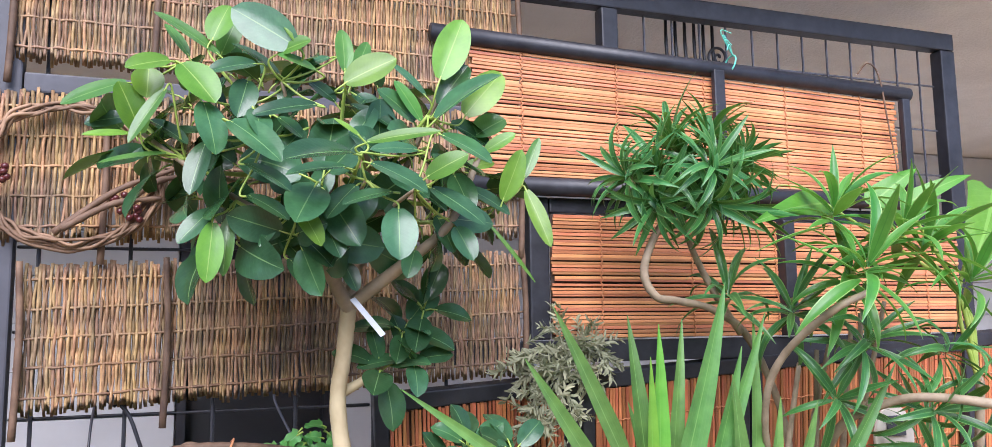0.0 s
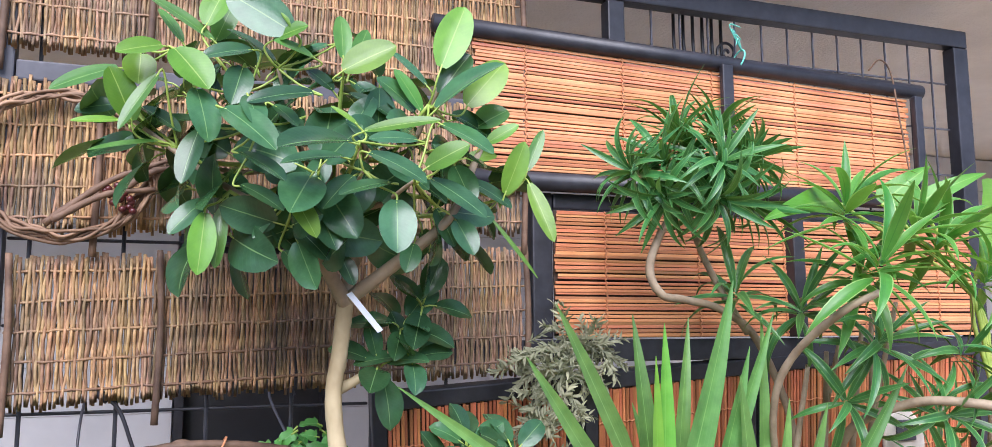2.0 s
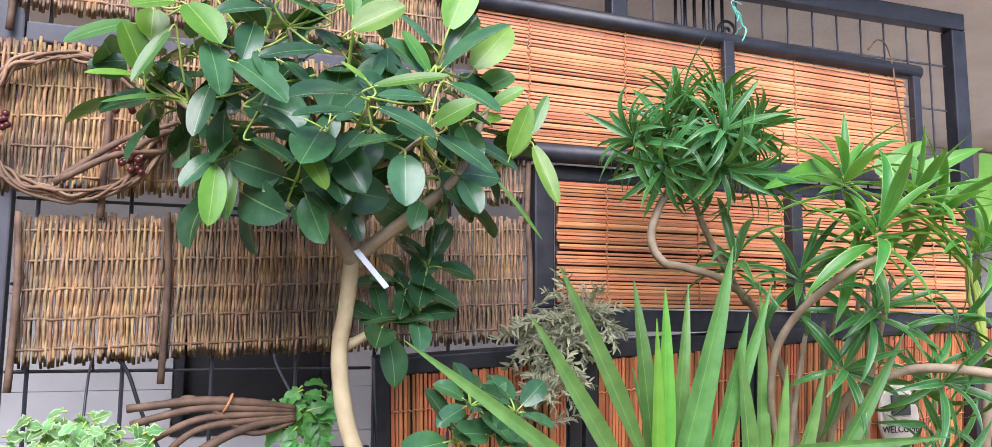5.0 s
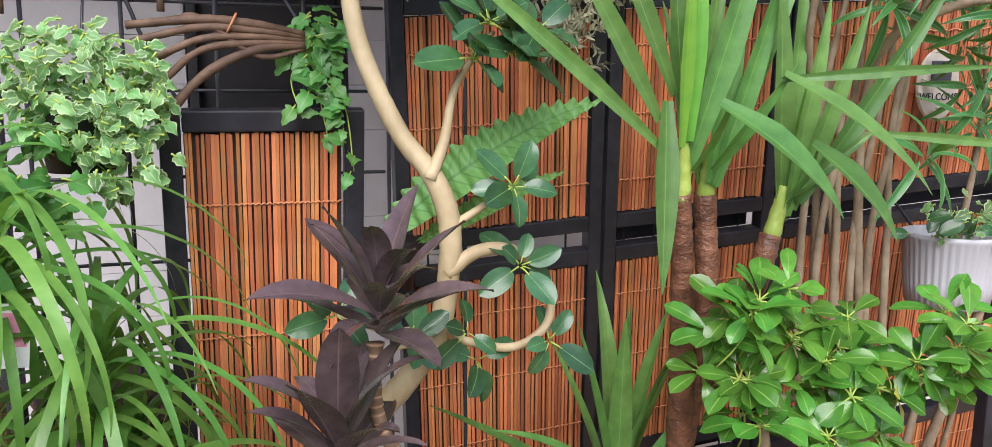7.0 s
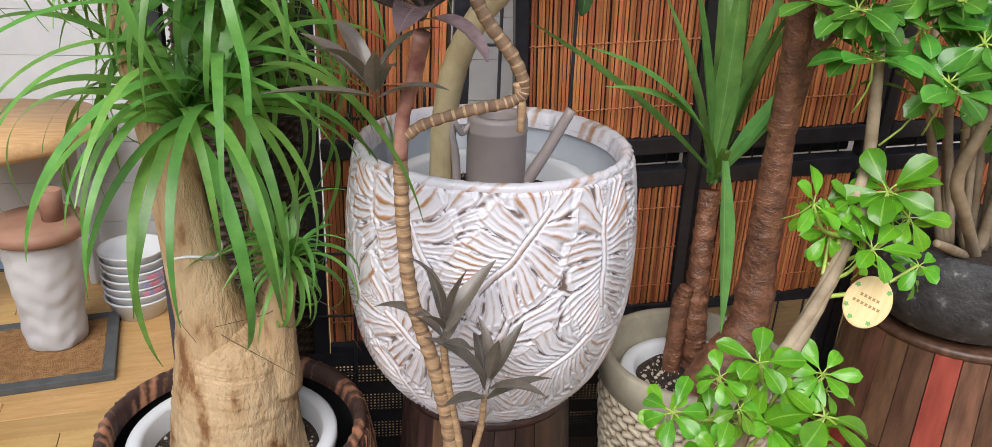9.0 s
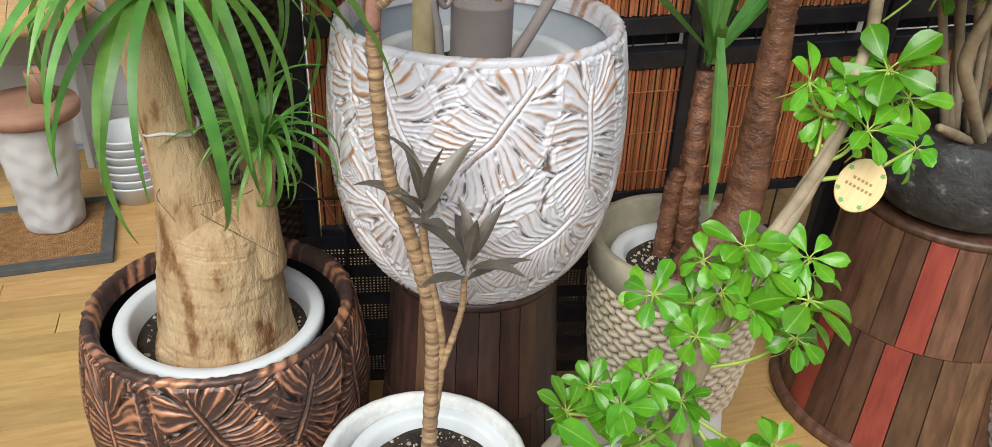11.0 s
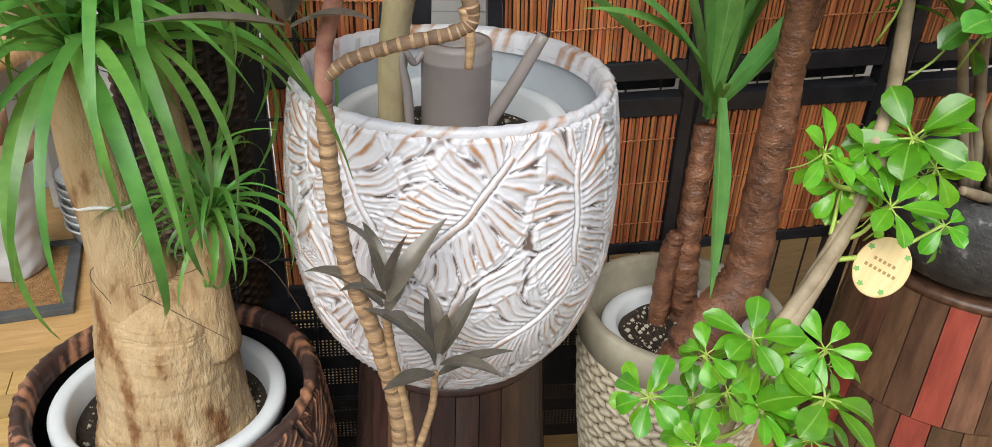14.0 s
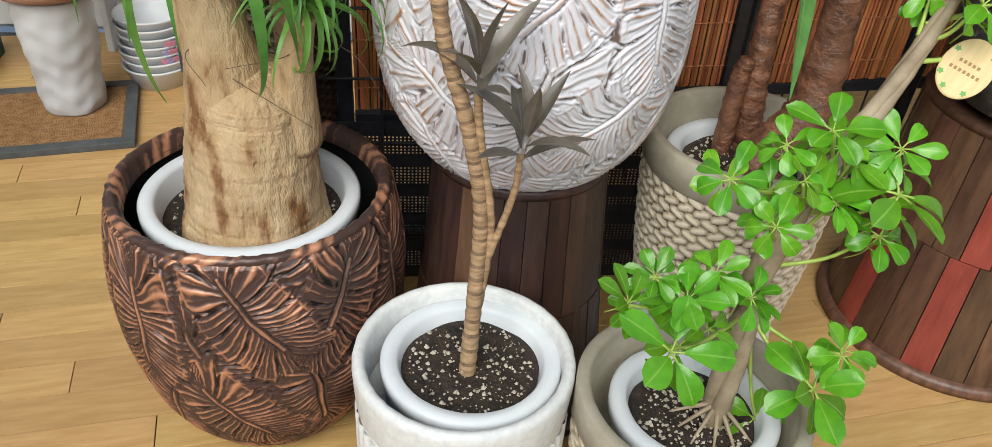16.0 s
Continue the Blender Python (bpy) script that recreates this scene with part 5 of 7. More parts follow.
fig_sprig((0.234, 1.35, 1.857), (((0.223, 1.325, 1.849), (0.248, 1.3, 1.798), 0.029, "N"), ((0.253, 1.36, 1.845), (0.276, 1.34, 1.79), 0.037, "B"), ((0.236, 1.38, 1.816), (0.269, 1.36, 1.779), 0.034, "D"), ((0.226, 1.4, 1.79), (0.243, 1.39, 1.76), 0.024, "D"), ((0.211, 1.39, 1.835), (0.19, 1.38, 1.804), 0.013, "D"), ((0.293, 1.41, 1.787), (0.307, 1.4, 1.753), 0.024, "D"), ((0.233, 1.39, 1.873), (0.248, 1.39, 1.881), 0.024, "D"), ((0.214, 1.42, 1.818), (0.244, 1.42, 1.791), 0.029, "D"),))
fig_sprig((0.162, 1.4, 1.858), (((0.136, 1.375, 1.828), (0.13, 1.365, 1.761), 0.031, "N"), ((0.154, 1.39, 1.837), (0.149, 1.385, 1.77), 0.020, "M"), ((0.136, 1.4, 1.847), (0.101, 1.39, 1.807), 0.028, "D"),))
fig_sprig((0.501, 1.42, 1.867), (((0.503, 1.4, 1.872), (0.528, 1.395, 1.938), 0.031, "N"), ((0.542, 1.42, 1.908), (0.569, 1.43, 1.965), 0.018, "M"), ((0.537, 1.4, 1.887), (0.561, 1.38, 1.812), 0.024, "N"), ((0.48, 1.4, 1.843), (0.54, 1.39, 1.766), 0.006, "N"), ((0.457, 1.42, 1.891), (0.508, 1.4, 1.855), 0.027, "D"),))
for p, n in (((0.39, 1.50, 1.70), 8), ((0.40, 1.49, 1.66), 6), ((0.36, 1.50, 1.65), 6), ((0.42, 1.50, 1.73), 5), ((0.47, 1.46, 1.545), 9), ((0.53, 1.45, 1.535), 8), ((0.45, 1.455, 1.50), 7), ((0.50, 1.45, 1.505), 6)):
    rosette(fig, FIG_S, p, (0.15, -0.45, 0.5), n, 35, 115, (0.75, 1.15))
for p, n in (((0.49, 1.42, 1.345), 7), ((0.50, 1.42, 1.245), 7), ((0.545, 1.43, 1.14), 5), ((0.43, 1.42, 1.165), 4), ((0.27, 1.42, 1.20), 6), ((0.36, 1.42, 1.16), 5), ((0.45, 1.44, 1.12), 4)):
    rosette(fig, FIG_S, p, (0.1, -0.5, 0.25), n, 40, 120, (0.55, 0.95))
limb(fig, [(0.40, 1.44, 1.18), (0.34, 1.43, 1.17), (0.27, 1.42, 1.20)], [0.005, 0.004, 0.003], "bark_pale")
limb(fig, [(0.40, 1.44, 1.14), (0.36, 1.43, 1.15), (0.33, 1.42, 1.15)], [0.004, 0.003, 0.002], "bark_pale")
label_a, label_b = Vector((0.306, 1.425, 1.744)), Vector((0.344, 1.405, 1.694))
part("plant_label", mesh_of("plant_label", *box(-0.0045, 0.0045, -0.031, 0.031, -0.0006, 0.0006, 0.0005), M["white"], False), fig, "white plastic label tied to the trunk", aim((label_a + label_b) / 2, label_b - label_a, (0.35, -1, 0.5)))

# Dracaena with a round head and twisting canes, in the stone bowl.
DRAC = leaf_set("leaf", [M["drac"]], 6, 0.132, 0.0160, width_lance, (0.4, 1.75), fold=0.35, nv=9, nu=4)
DRAC_N = leaf_set("leaf", [M["drac_new"]], 5, 0.13, 0.0185, width_lance, (0.2, 1.3), fold=0.35, nv=9, nu=4)
drac = plant("dracaena", (1.22, 1.62, 0.64), "dracaena with striped narrow leaves and thin twisting canes")
C = "bark_grey"
limb(drac, [(1.20, 1.62, 0.64), (1.13, 1.62, 0.95), (1.10, 1.61, 1.25), (1.10, 1.60, 1.5), (1.02, 1.58, 1.67), (0.93, 1.55, 1.726), (0.84, 1.52, 1.742), (0.79, 1.50, 1.748), (0.770, 1.50, 1.785), (0.79, 1.50, 1.84), (0.83, 1.50, 1.89)], [0.008, 0.008] + [0.0065] * 7 + [0.006, 0.005], C, "cane", n=110, wobble=0.05)
limb(drac, [(0.99, 1.57, 1.69), (0.93, 1.555, 1.76), (0.875, 1.53, 1.83), (0.84, 1.505, 1.895)], [0.006, 0.006, 0.005, 0.005], C, "cane", n=30)
limb(drac, [(1.22, 1.60, 0.64), (1.16, 1.60, 1.0), (1.10, 1.58, 1.3), (0.985, 1.50, 1.48), (0.945, 1.45, 1.59), (0.945, 1.40, 1.66), (0.965, 1.32, 1.72), (1.01, 1.30, 1.745)], [0.007] * 3 + [0.0058] * 4 + [0.005], C, "cane", n=80, wobble=0.05)
limb(drac, [(1.26, 1.60, 0.64), (1.20, 1.60, 1.05), (1.12, 1.54, 1.4), (1.10, 1.48, 1.53), (1.14, 1.40, 1.582), (1.20, 1.34, 1.588), (1.32, 1.28, 1.56), (1.40, 1.26, 1.50)], [0.0085, 0.0085, 0.0075, 0.007, 0.007, 0.0072, 0.0078, 0.008], C, "cane", n=70, wobble=0.05)
for k in range(6):
    x = 1.05 + 0.035 * k
    limb(drac, [(1.19 + 0.02 * k, 1.62, 0.64), (x + 0.03, 1.60, 0.95), (x, 1.58, 1.22), (x + 0.03 * math.sin(k * 2.2), 1.55, 1.45), (x + 0.05 * math.sin(k * 3.1), 1.50, 1.64 + 0.02 * k)], [0.008, 0.0075, 0.007, 0.006, 0.004], C, "cane", n=40, wobble=0.05)
for k, (p, ax) in enumerate((((0.845, 1.50, 1.94), (0, -0.2, 1)), ((0.80, 1.48, 1.925), (-0.6, -0.3, 0.7)), ((0.90, 1.48, 1.93), (0.7, -0.3, 0.6)), ((0.85, 1.45, 1.93), (0, -1, 0.4)), ((0.93, 1.50, 1.955), (0.9, 0, 0.5)), ((0.76, 1.49, 1.92), (-0.8, -0.2, 0.3)))):
    rosette(drac, DRAC, p, ax, 44, 18, 130, (0.52, 0.80), rise=0.03)
for p, ax in (((0.82, 1.49, 1.965), (-0.2, -0.2, 1)), ((0.88, 1.49, 1.975), (0.2, -0.2, 1)), ((0.85, 1.46, 1.90), (0, -0.8, -0.4)), ((0.80, 1.48, 1.90), (-0.7, -0.4, -0.3)), ((0.90, 1.48, 1.90), (0.7, -0.4, -0.3))):
    rosette(drac, DRAC, p, ax, 26, 10, 85, (0.6, 0.85), rise=0.03)
for p, ax, n in (((1.045, 1.40, 1.85), (0, -0.3, 1), 22), ((1.01, 1.31, 1.76), (0.2, -0.5, 1), 16), ((1.13, 1.36, 1.82), (0.2, -0.4, 1), 22), ((1.19, 1.38, 1.80), (0.5, -0.3, 1), 20), ((1.26, 1.36, 1.75), (0.4, -0.4, 0.9), 16), ((1.08, 1.42, 1.76), (0, -0.6, 0.8), 16)):
    rosette(drac, DRAC_N, p, ax, n, 12, 112, (0.75, 1.08), rise=0.035)
for p, ax, n in (((1.04, 1.50, 1.71), (-0.3, -0.5, 0.6), 18), ((0.95, 1.54, 1.735), (-0.4, -0.4, 0.7), 14), ((1.11, 1.43, 1.66), (0, -0.6, 0.5), 18), ((1.24, 1.40, 1.645), (0.4, -0.5, 0.5), 18), ((1.20, 1.40, 1.56), (0, -0.7, 0.2), 14), ((1.08, 1.46, 1.58), (-0.3, -0.6, 0.2), 10), ((1.29, 1.36, 1.60), (0.4, -0.5, 0.4), 14), ((1.15, 1.45, 1.36), (0.1, -0.6, 0.4), 10), ((1.24, 1.44, 1.40), (0.2, -0.6, 0.5), 12)):
    rosette(drac, DRAC, p, ax, n, 15, 115, (0.68, 0.98), rise=0.03)

# Yuccas in the woven pot.
YUC_T = leaf_set("blade", [M["yuc"]], 5, 0.36, 0.042, width_sword, (0.02, 0.35), fold=0.4, nv=12, nu=4)


yuc = plant("yucca", (0.78, 1.52, 0.42), "tall yucca with flaking brown trunks and upright sword leaves")
limb(yuc, [(0.70, 1.47, 0.43), (0.74, 1.48, 0.50), (0.79, 1.505, 0.56), (0.80, 1.52, 0.70), (0.800, 1.52, 0.84), (0.787, 1.50, 1.03), (0.764, 1.47, 1.20), (0.744, 1.45, 1.325)], [0.040, 0.039, 0.035, 0.027, 0.0225, 0.019, 0.0165, 0.0145], "bark_red", "trunk", 14, n=110, wobble=0.075, rings=0.018)
limb(yuc, [(0.80, 1.515, 0.93), (0.818, 1.51, 1.05), (0.824, 1.50, 1.16), (0.814, 1.50, 1.315)], [0.021, 0.019, 0.018, 0.017], "bark_red", "trunk", 12, n=60, wobble=0.05, rings=0.03)
limb(yuc, [(0.815, 1.51, 1.0), (0.85, 1.48, 1.10), (0.873, 1.45, 1.19), (0.893, 1.45, 1.26)], [0.017, 0.016, 0.017, 0.016], "bark_red", "trunk", 12, n=40, wobble=0.05, rings=0.03)
for neck in ([(0.744, 1.45, 1.315), (0.745, 1.448, 1.35), (0.74, 1.443, 1.40)], [(0.813, 1.50, 1.305), (0.814, 1.495, 1.34), (0.815, 1.49, 1.385)], [(0.892, 1.45, 1.25), (0.899, 1.448, 1.28), (0.908, 1.444, 1.33)]):
    limb(yuc, neck, [0.0135, 0.012, 0.008], "stalk", "neck", 12, "pale green leaf base", n=16, wobble=0.03, rings=0.04)
limb(yuc, [(0.74, 1.575, 0.43), (0.728, 1.58, 0.58), (0.734, 1.60, 0.76)], [0.022, 0.020, 0.017], "bark_red", "trunk", 12, n=60, wobble=0.06, rings=0.04)
limb(yuc, [(0.695, 1.57, 0.43), (0.70, 1.575, 0.56), (0.705, 1.57, 0.60)], [0.016, 0.016, 0.012], "bark_red", "trunk", 10, n=24, wobble=0.08)
for group in (
    (
        ((0.703, 1.43, 1.385), (0.368, 1.36, 1.621), 0.029, 0.1, "yuc"),
        ((0.695, 1.43, 1.424), (0.525, 1.38, 1.659), 0.036, 0.04, "yuc"),
        ((0.722, 1.44, 1.457), (0.584, 1.42, 1.725), 0.036, 0.04, "yuc"),
        ((0.74, 1.44, 1.387), (0.717, 1.46, 1.714), 0.040, 0.03, "yuc"),
        ((0.724, 1.42, 1.39), (0.718, 1.4, 1.658), 0.026, 0.02, "yuc_new"),
        ((0.741, 1.43, 1.397), (0.75, 1.43, 1.701), 0.036, 0.03, "yuc_new"),
        ((0.752, 1.45, 1.359), (0.856, 1.42, 1.757), 0.054, 0.05, "yuc"),
        ((0.768, 1.46, 1.384), (0.82, 1.48, 1.709), 0.034, 0.03, "yuc"),
        ((0.807, 1.48, 1.334), (0.844, 1.47, 1.59), 0.046, 0.03, "yuc"),
        ((0.815, 1.48, 1.329), (0.902, 1.45, 1.663), 0.042, 0.05, "yuc"),
        ((0.823, 1.5, 1.349), (0.96, 1.47, 1.711), 0.038, 0.06, "yuc"),
        ((0.804, 1.5, 1.331), (0.752, 1.53, 1.582), 0.036, 0.05, "yuc"),
    ),
    (
        ((0.908, 1.45, 1.277), (0.879, 1.44, 1.625), 0.046, 0.03, "yuc"),
        ((0.909, 1.44, 1.288), (0.947, 1.42, 1.592), 0.040, 0.03, "yuc"),
        ((0.918, 1.44, 1.297), (1.005, 1.41, 1.584), 0.040, 0.04, "yuc"),
        ((0.921, 1.43, 1.308), (1.123, 1.38, 1.633), 0.042, 0.06, "yuc"),
        ((0.913, 1.45, 1.286), (0.944, 1.45, 1.49), 0.037, 0.03, "yuc_new"),
        ((0.935, 1.48, 1.289), (0.964, 1.5, 1.717), 0.033, 0.03, "yuc"),
        ((0.741, 1.36, 1.447), (0.89, 1.33, 1.315), 0.058, 0.28, "yuc"),
        ((0.891, 1.37, 1.394), (0.998, 1.34, 1.274), 0.056, 0.25, "yuc"),
        ((0.834, 1.36, 1.484), (1.043, 1.34, 1.337), 0.042, 0.22, "yuc"),
        ((0.837, 1.37, 1.478), (1.118, 1.31, 1.496), 0.020, 0.12, "yuc"),
        ((0.995, 1.38, 1.407), (1.249, 1.33, 1.384), 0.018, 0.12, "yuc"),
        ((0.751, 1.44, 1.356), (0.759, 1.37, 1.451), 0.024, 0.2, "yuc"),
    ),
    (
        ((0.91, 1.44, 1.307), (0.904, 1.38, 1.393), 0.027, 0.2, "yuc"),
        ((0.806, 1.47, 1.354), (0.847, 1.37, 1.485), 0.024, 0.2, "yuc"),
        ((0.904, 1.44, 1.307), (1.009, 1.39, 1.409), 0.022, 0.2, "yuc"),
    ),
):
    for base, tip, W, sag, mat in group:
        free_blade(yuc, base, tip, W * 0.86, sag, mat, face=(0, -1, 0.15) if sag < 0.15 else (0.15, -0.9, 0.75), fold=0.4)
free_blade(yuc, (0.706, 1.43, 1.45), (0.692, 1.40, 1.20), 0.040, 0.02, "yuc", face=(0, -1, 0.1))
rosette(yuc, YUC_T, (0.735, 1.60, 0.765), (0.04, -0.03, 1), 8, 2, 14, (0.9, 1.15), "blade", rise=0.02)
for base, tip, sag in (((0.73, 1.59, 0.79), (0.415, 1.50, 1.03), 0.12), ((0.73, 1.58, 0.79), (0.535, 1.48, 0.93), 0.55), ((0.74, 1.59, 0.79), (0.845, 1.53, 1.0), 0.1), ((0.73, 1.57, 0.79), (0.50, 1.46, 0.985), 0.4), ((0.74, 1.59, 0.79), (0.83, 1.54, 0.93), 0.2), ((0.735, 1.60, 0.79), (0.64, 1.55, 1.12), 0.05)):
    free_blade(yuc, base, tip, 0.030, sag, "yuc")
free_blade(yuc, (0.665, 1.41, 0.875), (0.645, 1.30, 0.675), 0.034, 0.05, "yuc", face=(0.25, -1, -0.5))
free_blade(yuc, (0.735, 1.59, 0.79), (0.668, 1.42, 0.875), 0.018, 0.3, "yuc")


# Umbrella plants.
def whorl_mesh(seed, n, L, W, mat):
    """A leaf of several leaflets on one stalk, like an umbrella."""
    r = random.Random(seed)
    vs, fs, uvs, mi = [], [], [], []
    for k in range(n):
        lv, lf, lu, lm = leaf_shape(L * r.uniform(0.75, 1.08), W * r.uniform(0.85, 1.1), width_spoon, r.uniform(0.2, 0.8), 0.22, 7, 4, 0.04, 0.012, seed * 9 + k)
        m = Matrix.Rotation(2 * math.pi * k / n + r.uniform(-0.2, 0.2), 4, "Z") @ Matrix.Rotation(r.uniform(-0.25, 0.75), 4, "X")
        o = len(vs)
        vs += [tuple(m @ Vector(p)) for p in lv]
        uvs += lu
        mi += lm
        fs += [tuple(i + o for i in f) for f in lf]
    o = len(vs)
    tv, tf = tube([(0, 0, -0.07), (0.006, 0.004, -0.03), (0, 0, 0.001)], [0.0016, 0.0014, 0.0015], 5, 6)
    vs += tv
    uvs += [(0.2, 0.5)] * len(tv)
    fs += [tuple(i + o for i in f) for f in tf]
    mi += [1] * len(tf)
    return mesh_of("leaf", vs, fs, [M[mat], M["stalk"]], True, uvs, mi)


UMB_D = [whorl_mesh(k + 40, 6 + k % 3, 0.064, 0.030, "umb_dark") for k in range(5)]
UMB = [whorl_mesh(k, 5 + k % 3, 0.062, 0.033, "umb") for k in range(6)]


def umbrella(p_thing, at, n, spread, size=(0.8, 1.15), up=(0, -0.42, 0.85), meshes=UMB):
    for k in range(n):
        d = Vector(up) + Vector((RND.uniform(-1, 1), RND.uniform(-0.6, 0.6), RND.uniform(-0.5, 0.6))) * 0.6
        p = Vector(at) + Vector((RND.uniform(-1, 1), RND.uniform(-0.7, 0.7), RND.uniform(-1, 1))) * spread
        d.normalize()
        m = Matrix.Translation(p) @ d.to_track_quat("Z", "Y").to_matrix().to_4x4() @ Matrix.Rotation(RND.uniform(0, 6), 4, "Z")
        s = RND.uniform(*size)
        part("leaf", RND.choice(meshes), p_thing, "", m @ Matrix.Diagonal((s, s, s, 1)))


umb = plant("umbrella_plant", (0.585, 1.165, 0.26), "umbrella plant with twisted stems and glossy wet leaves", "umbrella plants")
for k in range(3):
    a = k * 2.1
    pts = []
    for i, (x, y, z) in enumerate(((0.600, 1.165, 0.26), (0.605, 1.175, 0.36), (0.612, 1.19, 0.45), (0.628, 1.20, 0.53), (0.665, 1.215, 0.62), (0.715, 1.235, 0.69), (0.775, 1.27, 0.78), (0.815, 1.30, 0.86))):
        r = 0.011 * (1 - i / 9)
        pts.append((x + r * math.cos(a + i * 1.1), y + r * math.sin(a + i * 1.1), z))
    limb(umb, pts, [0.012, 0.0115, 0.011, 0.011, 0.010, 0.009, 0.007, 0.005], "bark_grey", "stem", 10, n=60, wobble=0.06)
for k in range(7):
    a = 2.4 + k * 0.5
    limb(umb, [(0.60, 1.165, 0.30), (0.60 + 0.03 * math.cos(a), 1.165 + 0.03 * math.sin(a), 0.285), (0.60 + 0.06 * math.cos(a), 1.165 + 0.06 * math.sin(a), 0.268)], [0.004, 0.003, 0.0015], "bark_grey", "root", 6)
for at, size in (((0.53, 1.13, 0.545), 0.52), ((0.573, 1.12, 0.517), 0.54), ((0.693, 1.21, 0.64), 0.59), ((0.622, 1.17, 0.636), 0.47), ((0.709, 1.12, 0.427), 0.65), ((0.729, 1.17, 0.567), 0.59), ((0.457, 1.12, 0.545), 0.43), ((0.596, 1.19, 0.614), 0.43), ((0.534, 1.16, 0.65), 0.57), ((0.428, 1.1, 0.525), 0.52), ((0.469, 1.06, 0.497), 0.78), ((0.492, 1.1, 0.531), 0.57), ((0.657, 1.2, 0.681), 0.66), ((0.737, 1.17, 0.62), 0.92), ((0.577, 1.12, 0.615), 0.47), ((0.678, 1.1, 0.389), 0.89), ((0.604, 1.2, 0.664), 0.49), ((0.751, 1.21, 0.653), 0.59), ((0.655, 1.16, 0.272), 0.59), ((0.665, 1.17, 0.613), 0.52), ((0.546, 1.14, 0.452), 0.49), ((0.801, 1.25, 0.81), 0.68), ((0.726, 1.27, 0.864), 0.59), ((0.839, 1.29, 0.872), 0.78), ((0.874, 1.25, 0.788), 0.47), ((0.885, 1.3, 0.829), 0.65), ((0.795, 1.3, 0.854), 0.47), ((0.769, 1.29, 0.817), 0.49)):
    low = at[2] < 0.62
    root = (0.625, 1.20, max(0.42, at[2] - 0.07)) if low else (0.70 + 0.5 * (at[2] - 0.70), 1.235 + 0.3 * (at[2] - 0.70), at[2] - 0.05)
    tw = limb(umb, [root, tuple(Vector(at) * 0.6 + Vector(root) * 0.4 + Vector((0, 0, -0.015))), at], [0.0035, 0.0025, 0.002], "stalk", "twig", 6)
    umbrella(tw, at, 1, 0.004, (size * 1.1, size * 1.25), (0, -0.6, 0.75))
    umbrella(tw, tuple(Vector(at) + Vector((0.01, 0.015, -0.02))), 1, 0.012, (size * 0.85, size * 1.1), (0, -0.4, 0.8))

umb2 = plant("umbrella_plant", (1.24, 1.60, 0.64), "large umbrella plant with bare branching stems in a stone bowl", "umbrella plants")
S = "bark_grey"
limb(umb2, [(1.23, 1.58, 0.64), (1.13, 1.50, 0.74), (1.055, 1.45, 0.83), (1.05, 1.42, 0.92), (1.06, 1.41, 1.02)], [0.011, 0.010, 0.010, 0.009, 0.007], S, "stem", 9, n=36, wobble=0.05)
limb(umb2, [(1.21, 1.58, 0.64), (1.10, 1.48, 0.70), (1.04, 1.44, 0.73)], [0.009, 0.008, 0.006], S, "stem", 9, n=20, wobble=0.05)
limb(umb2, [(0.80, 1.30, 0.86), (0.835, 1.345, 0.90), (0.83, 1.35, 0.98), (0.82, 1.35, 1.06)], [0.007, 0.0085, 0.008, 0.006], S, "stem", 9, n=24, wobble=0.05)
limb(umb2, [(1.06, 1.41, 0.95), (0.95, 1.39, 1.02), (0.86, 1.37, 1.05)], [0.007, 0.006, 0.005], S, "stem", 8)
limb(umb2, [(1.25, 1.60, 0.64), (1.22, 1.55, 0.85), (1.16, 1.46, 1.02)], [0.010, 0.009, 0.006], S, "stem", 9, n=24, wobble=0.05)
for at, n in (((0.815, 1.35, 1.075), 5), ((0.90, 1.37, 1.12), 5), ((0.955, 1.40, 1.145), 5), ((0.865, 1.33, 1.01), 4), ((0.775, 1.38, 1.13), 4), ((1.05, 1.41, 1.05), 4), ((0.80, 1.355, 1.175), 4), ((0.92, 1.355, 1.085), 4), ((0.86, 1.39, 1.19), 4), ((1.12, 1.41, 1.08), 5), ((1.19, 1.41, 1.13), 5), ((1.02, 1.39, 1.12), 5), ((1.22, 1.44, 1.04), 4), ((1.07, 1.43, 0.95), 3), ((1.15, 1.46, 0.98), 3), ((1.0, 1.44, 1.08), 3)):
    umbrella(umb2, (at[0], at[1], at[2] - 0.025), max(1, n - 1), 0.04, (0.8, 1.1), meshes=UMB_D)
pale = whorl_mesh(31, 4, 0.052, 0.022, "umb_y")
for p, d in (((1.07, 1.385, 1.03), (0.6, -0.8, 0.3)),):
    part("leaf", pale, umb2, "yellow variegated leaf", Matrix.Translation(p) @ Vector(d).to_track_quat("Z", "Y").to_matrix().to_4x4())
tag = thing("wooden_tag", (0.81, 1.245, 0.71), "round yellow wooden tag hanging on the umbrella plant", "tag")
tm = Matrix.Translation((0.808, 1.240, 0.742)) @ (Vector((0.3, 0.5, 1.22)) - Vector((0.808, 1.240, 0.742))).to_track_quat("Z", "Y").to_matrix().to_4x4() @ pose(0, 0, 0, 0, 0, -16)
disc = part("disc", mesh_of("disc", *lathe([(0.0285, -0.0015), (0.0305, -0.0005), (0.0305, 0.001), (0.029, 0.0018)], (0, 0, 0), 48, cap0=True, cap1=True), M["label"], False), tag, "", tm @ Matrix.Diagonal((0.92, 1.14, 1, 1)))
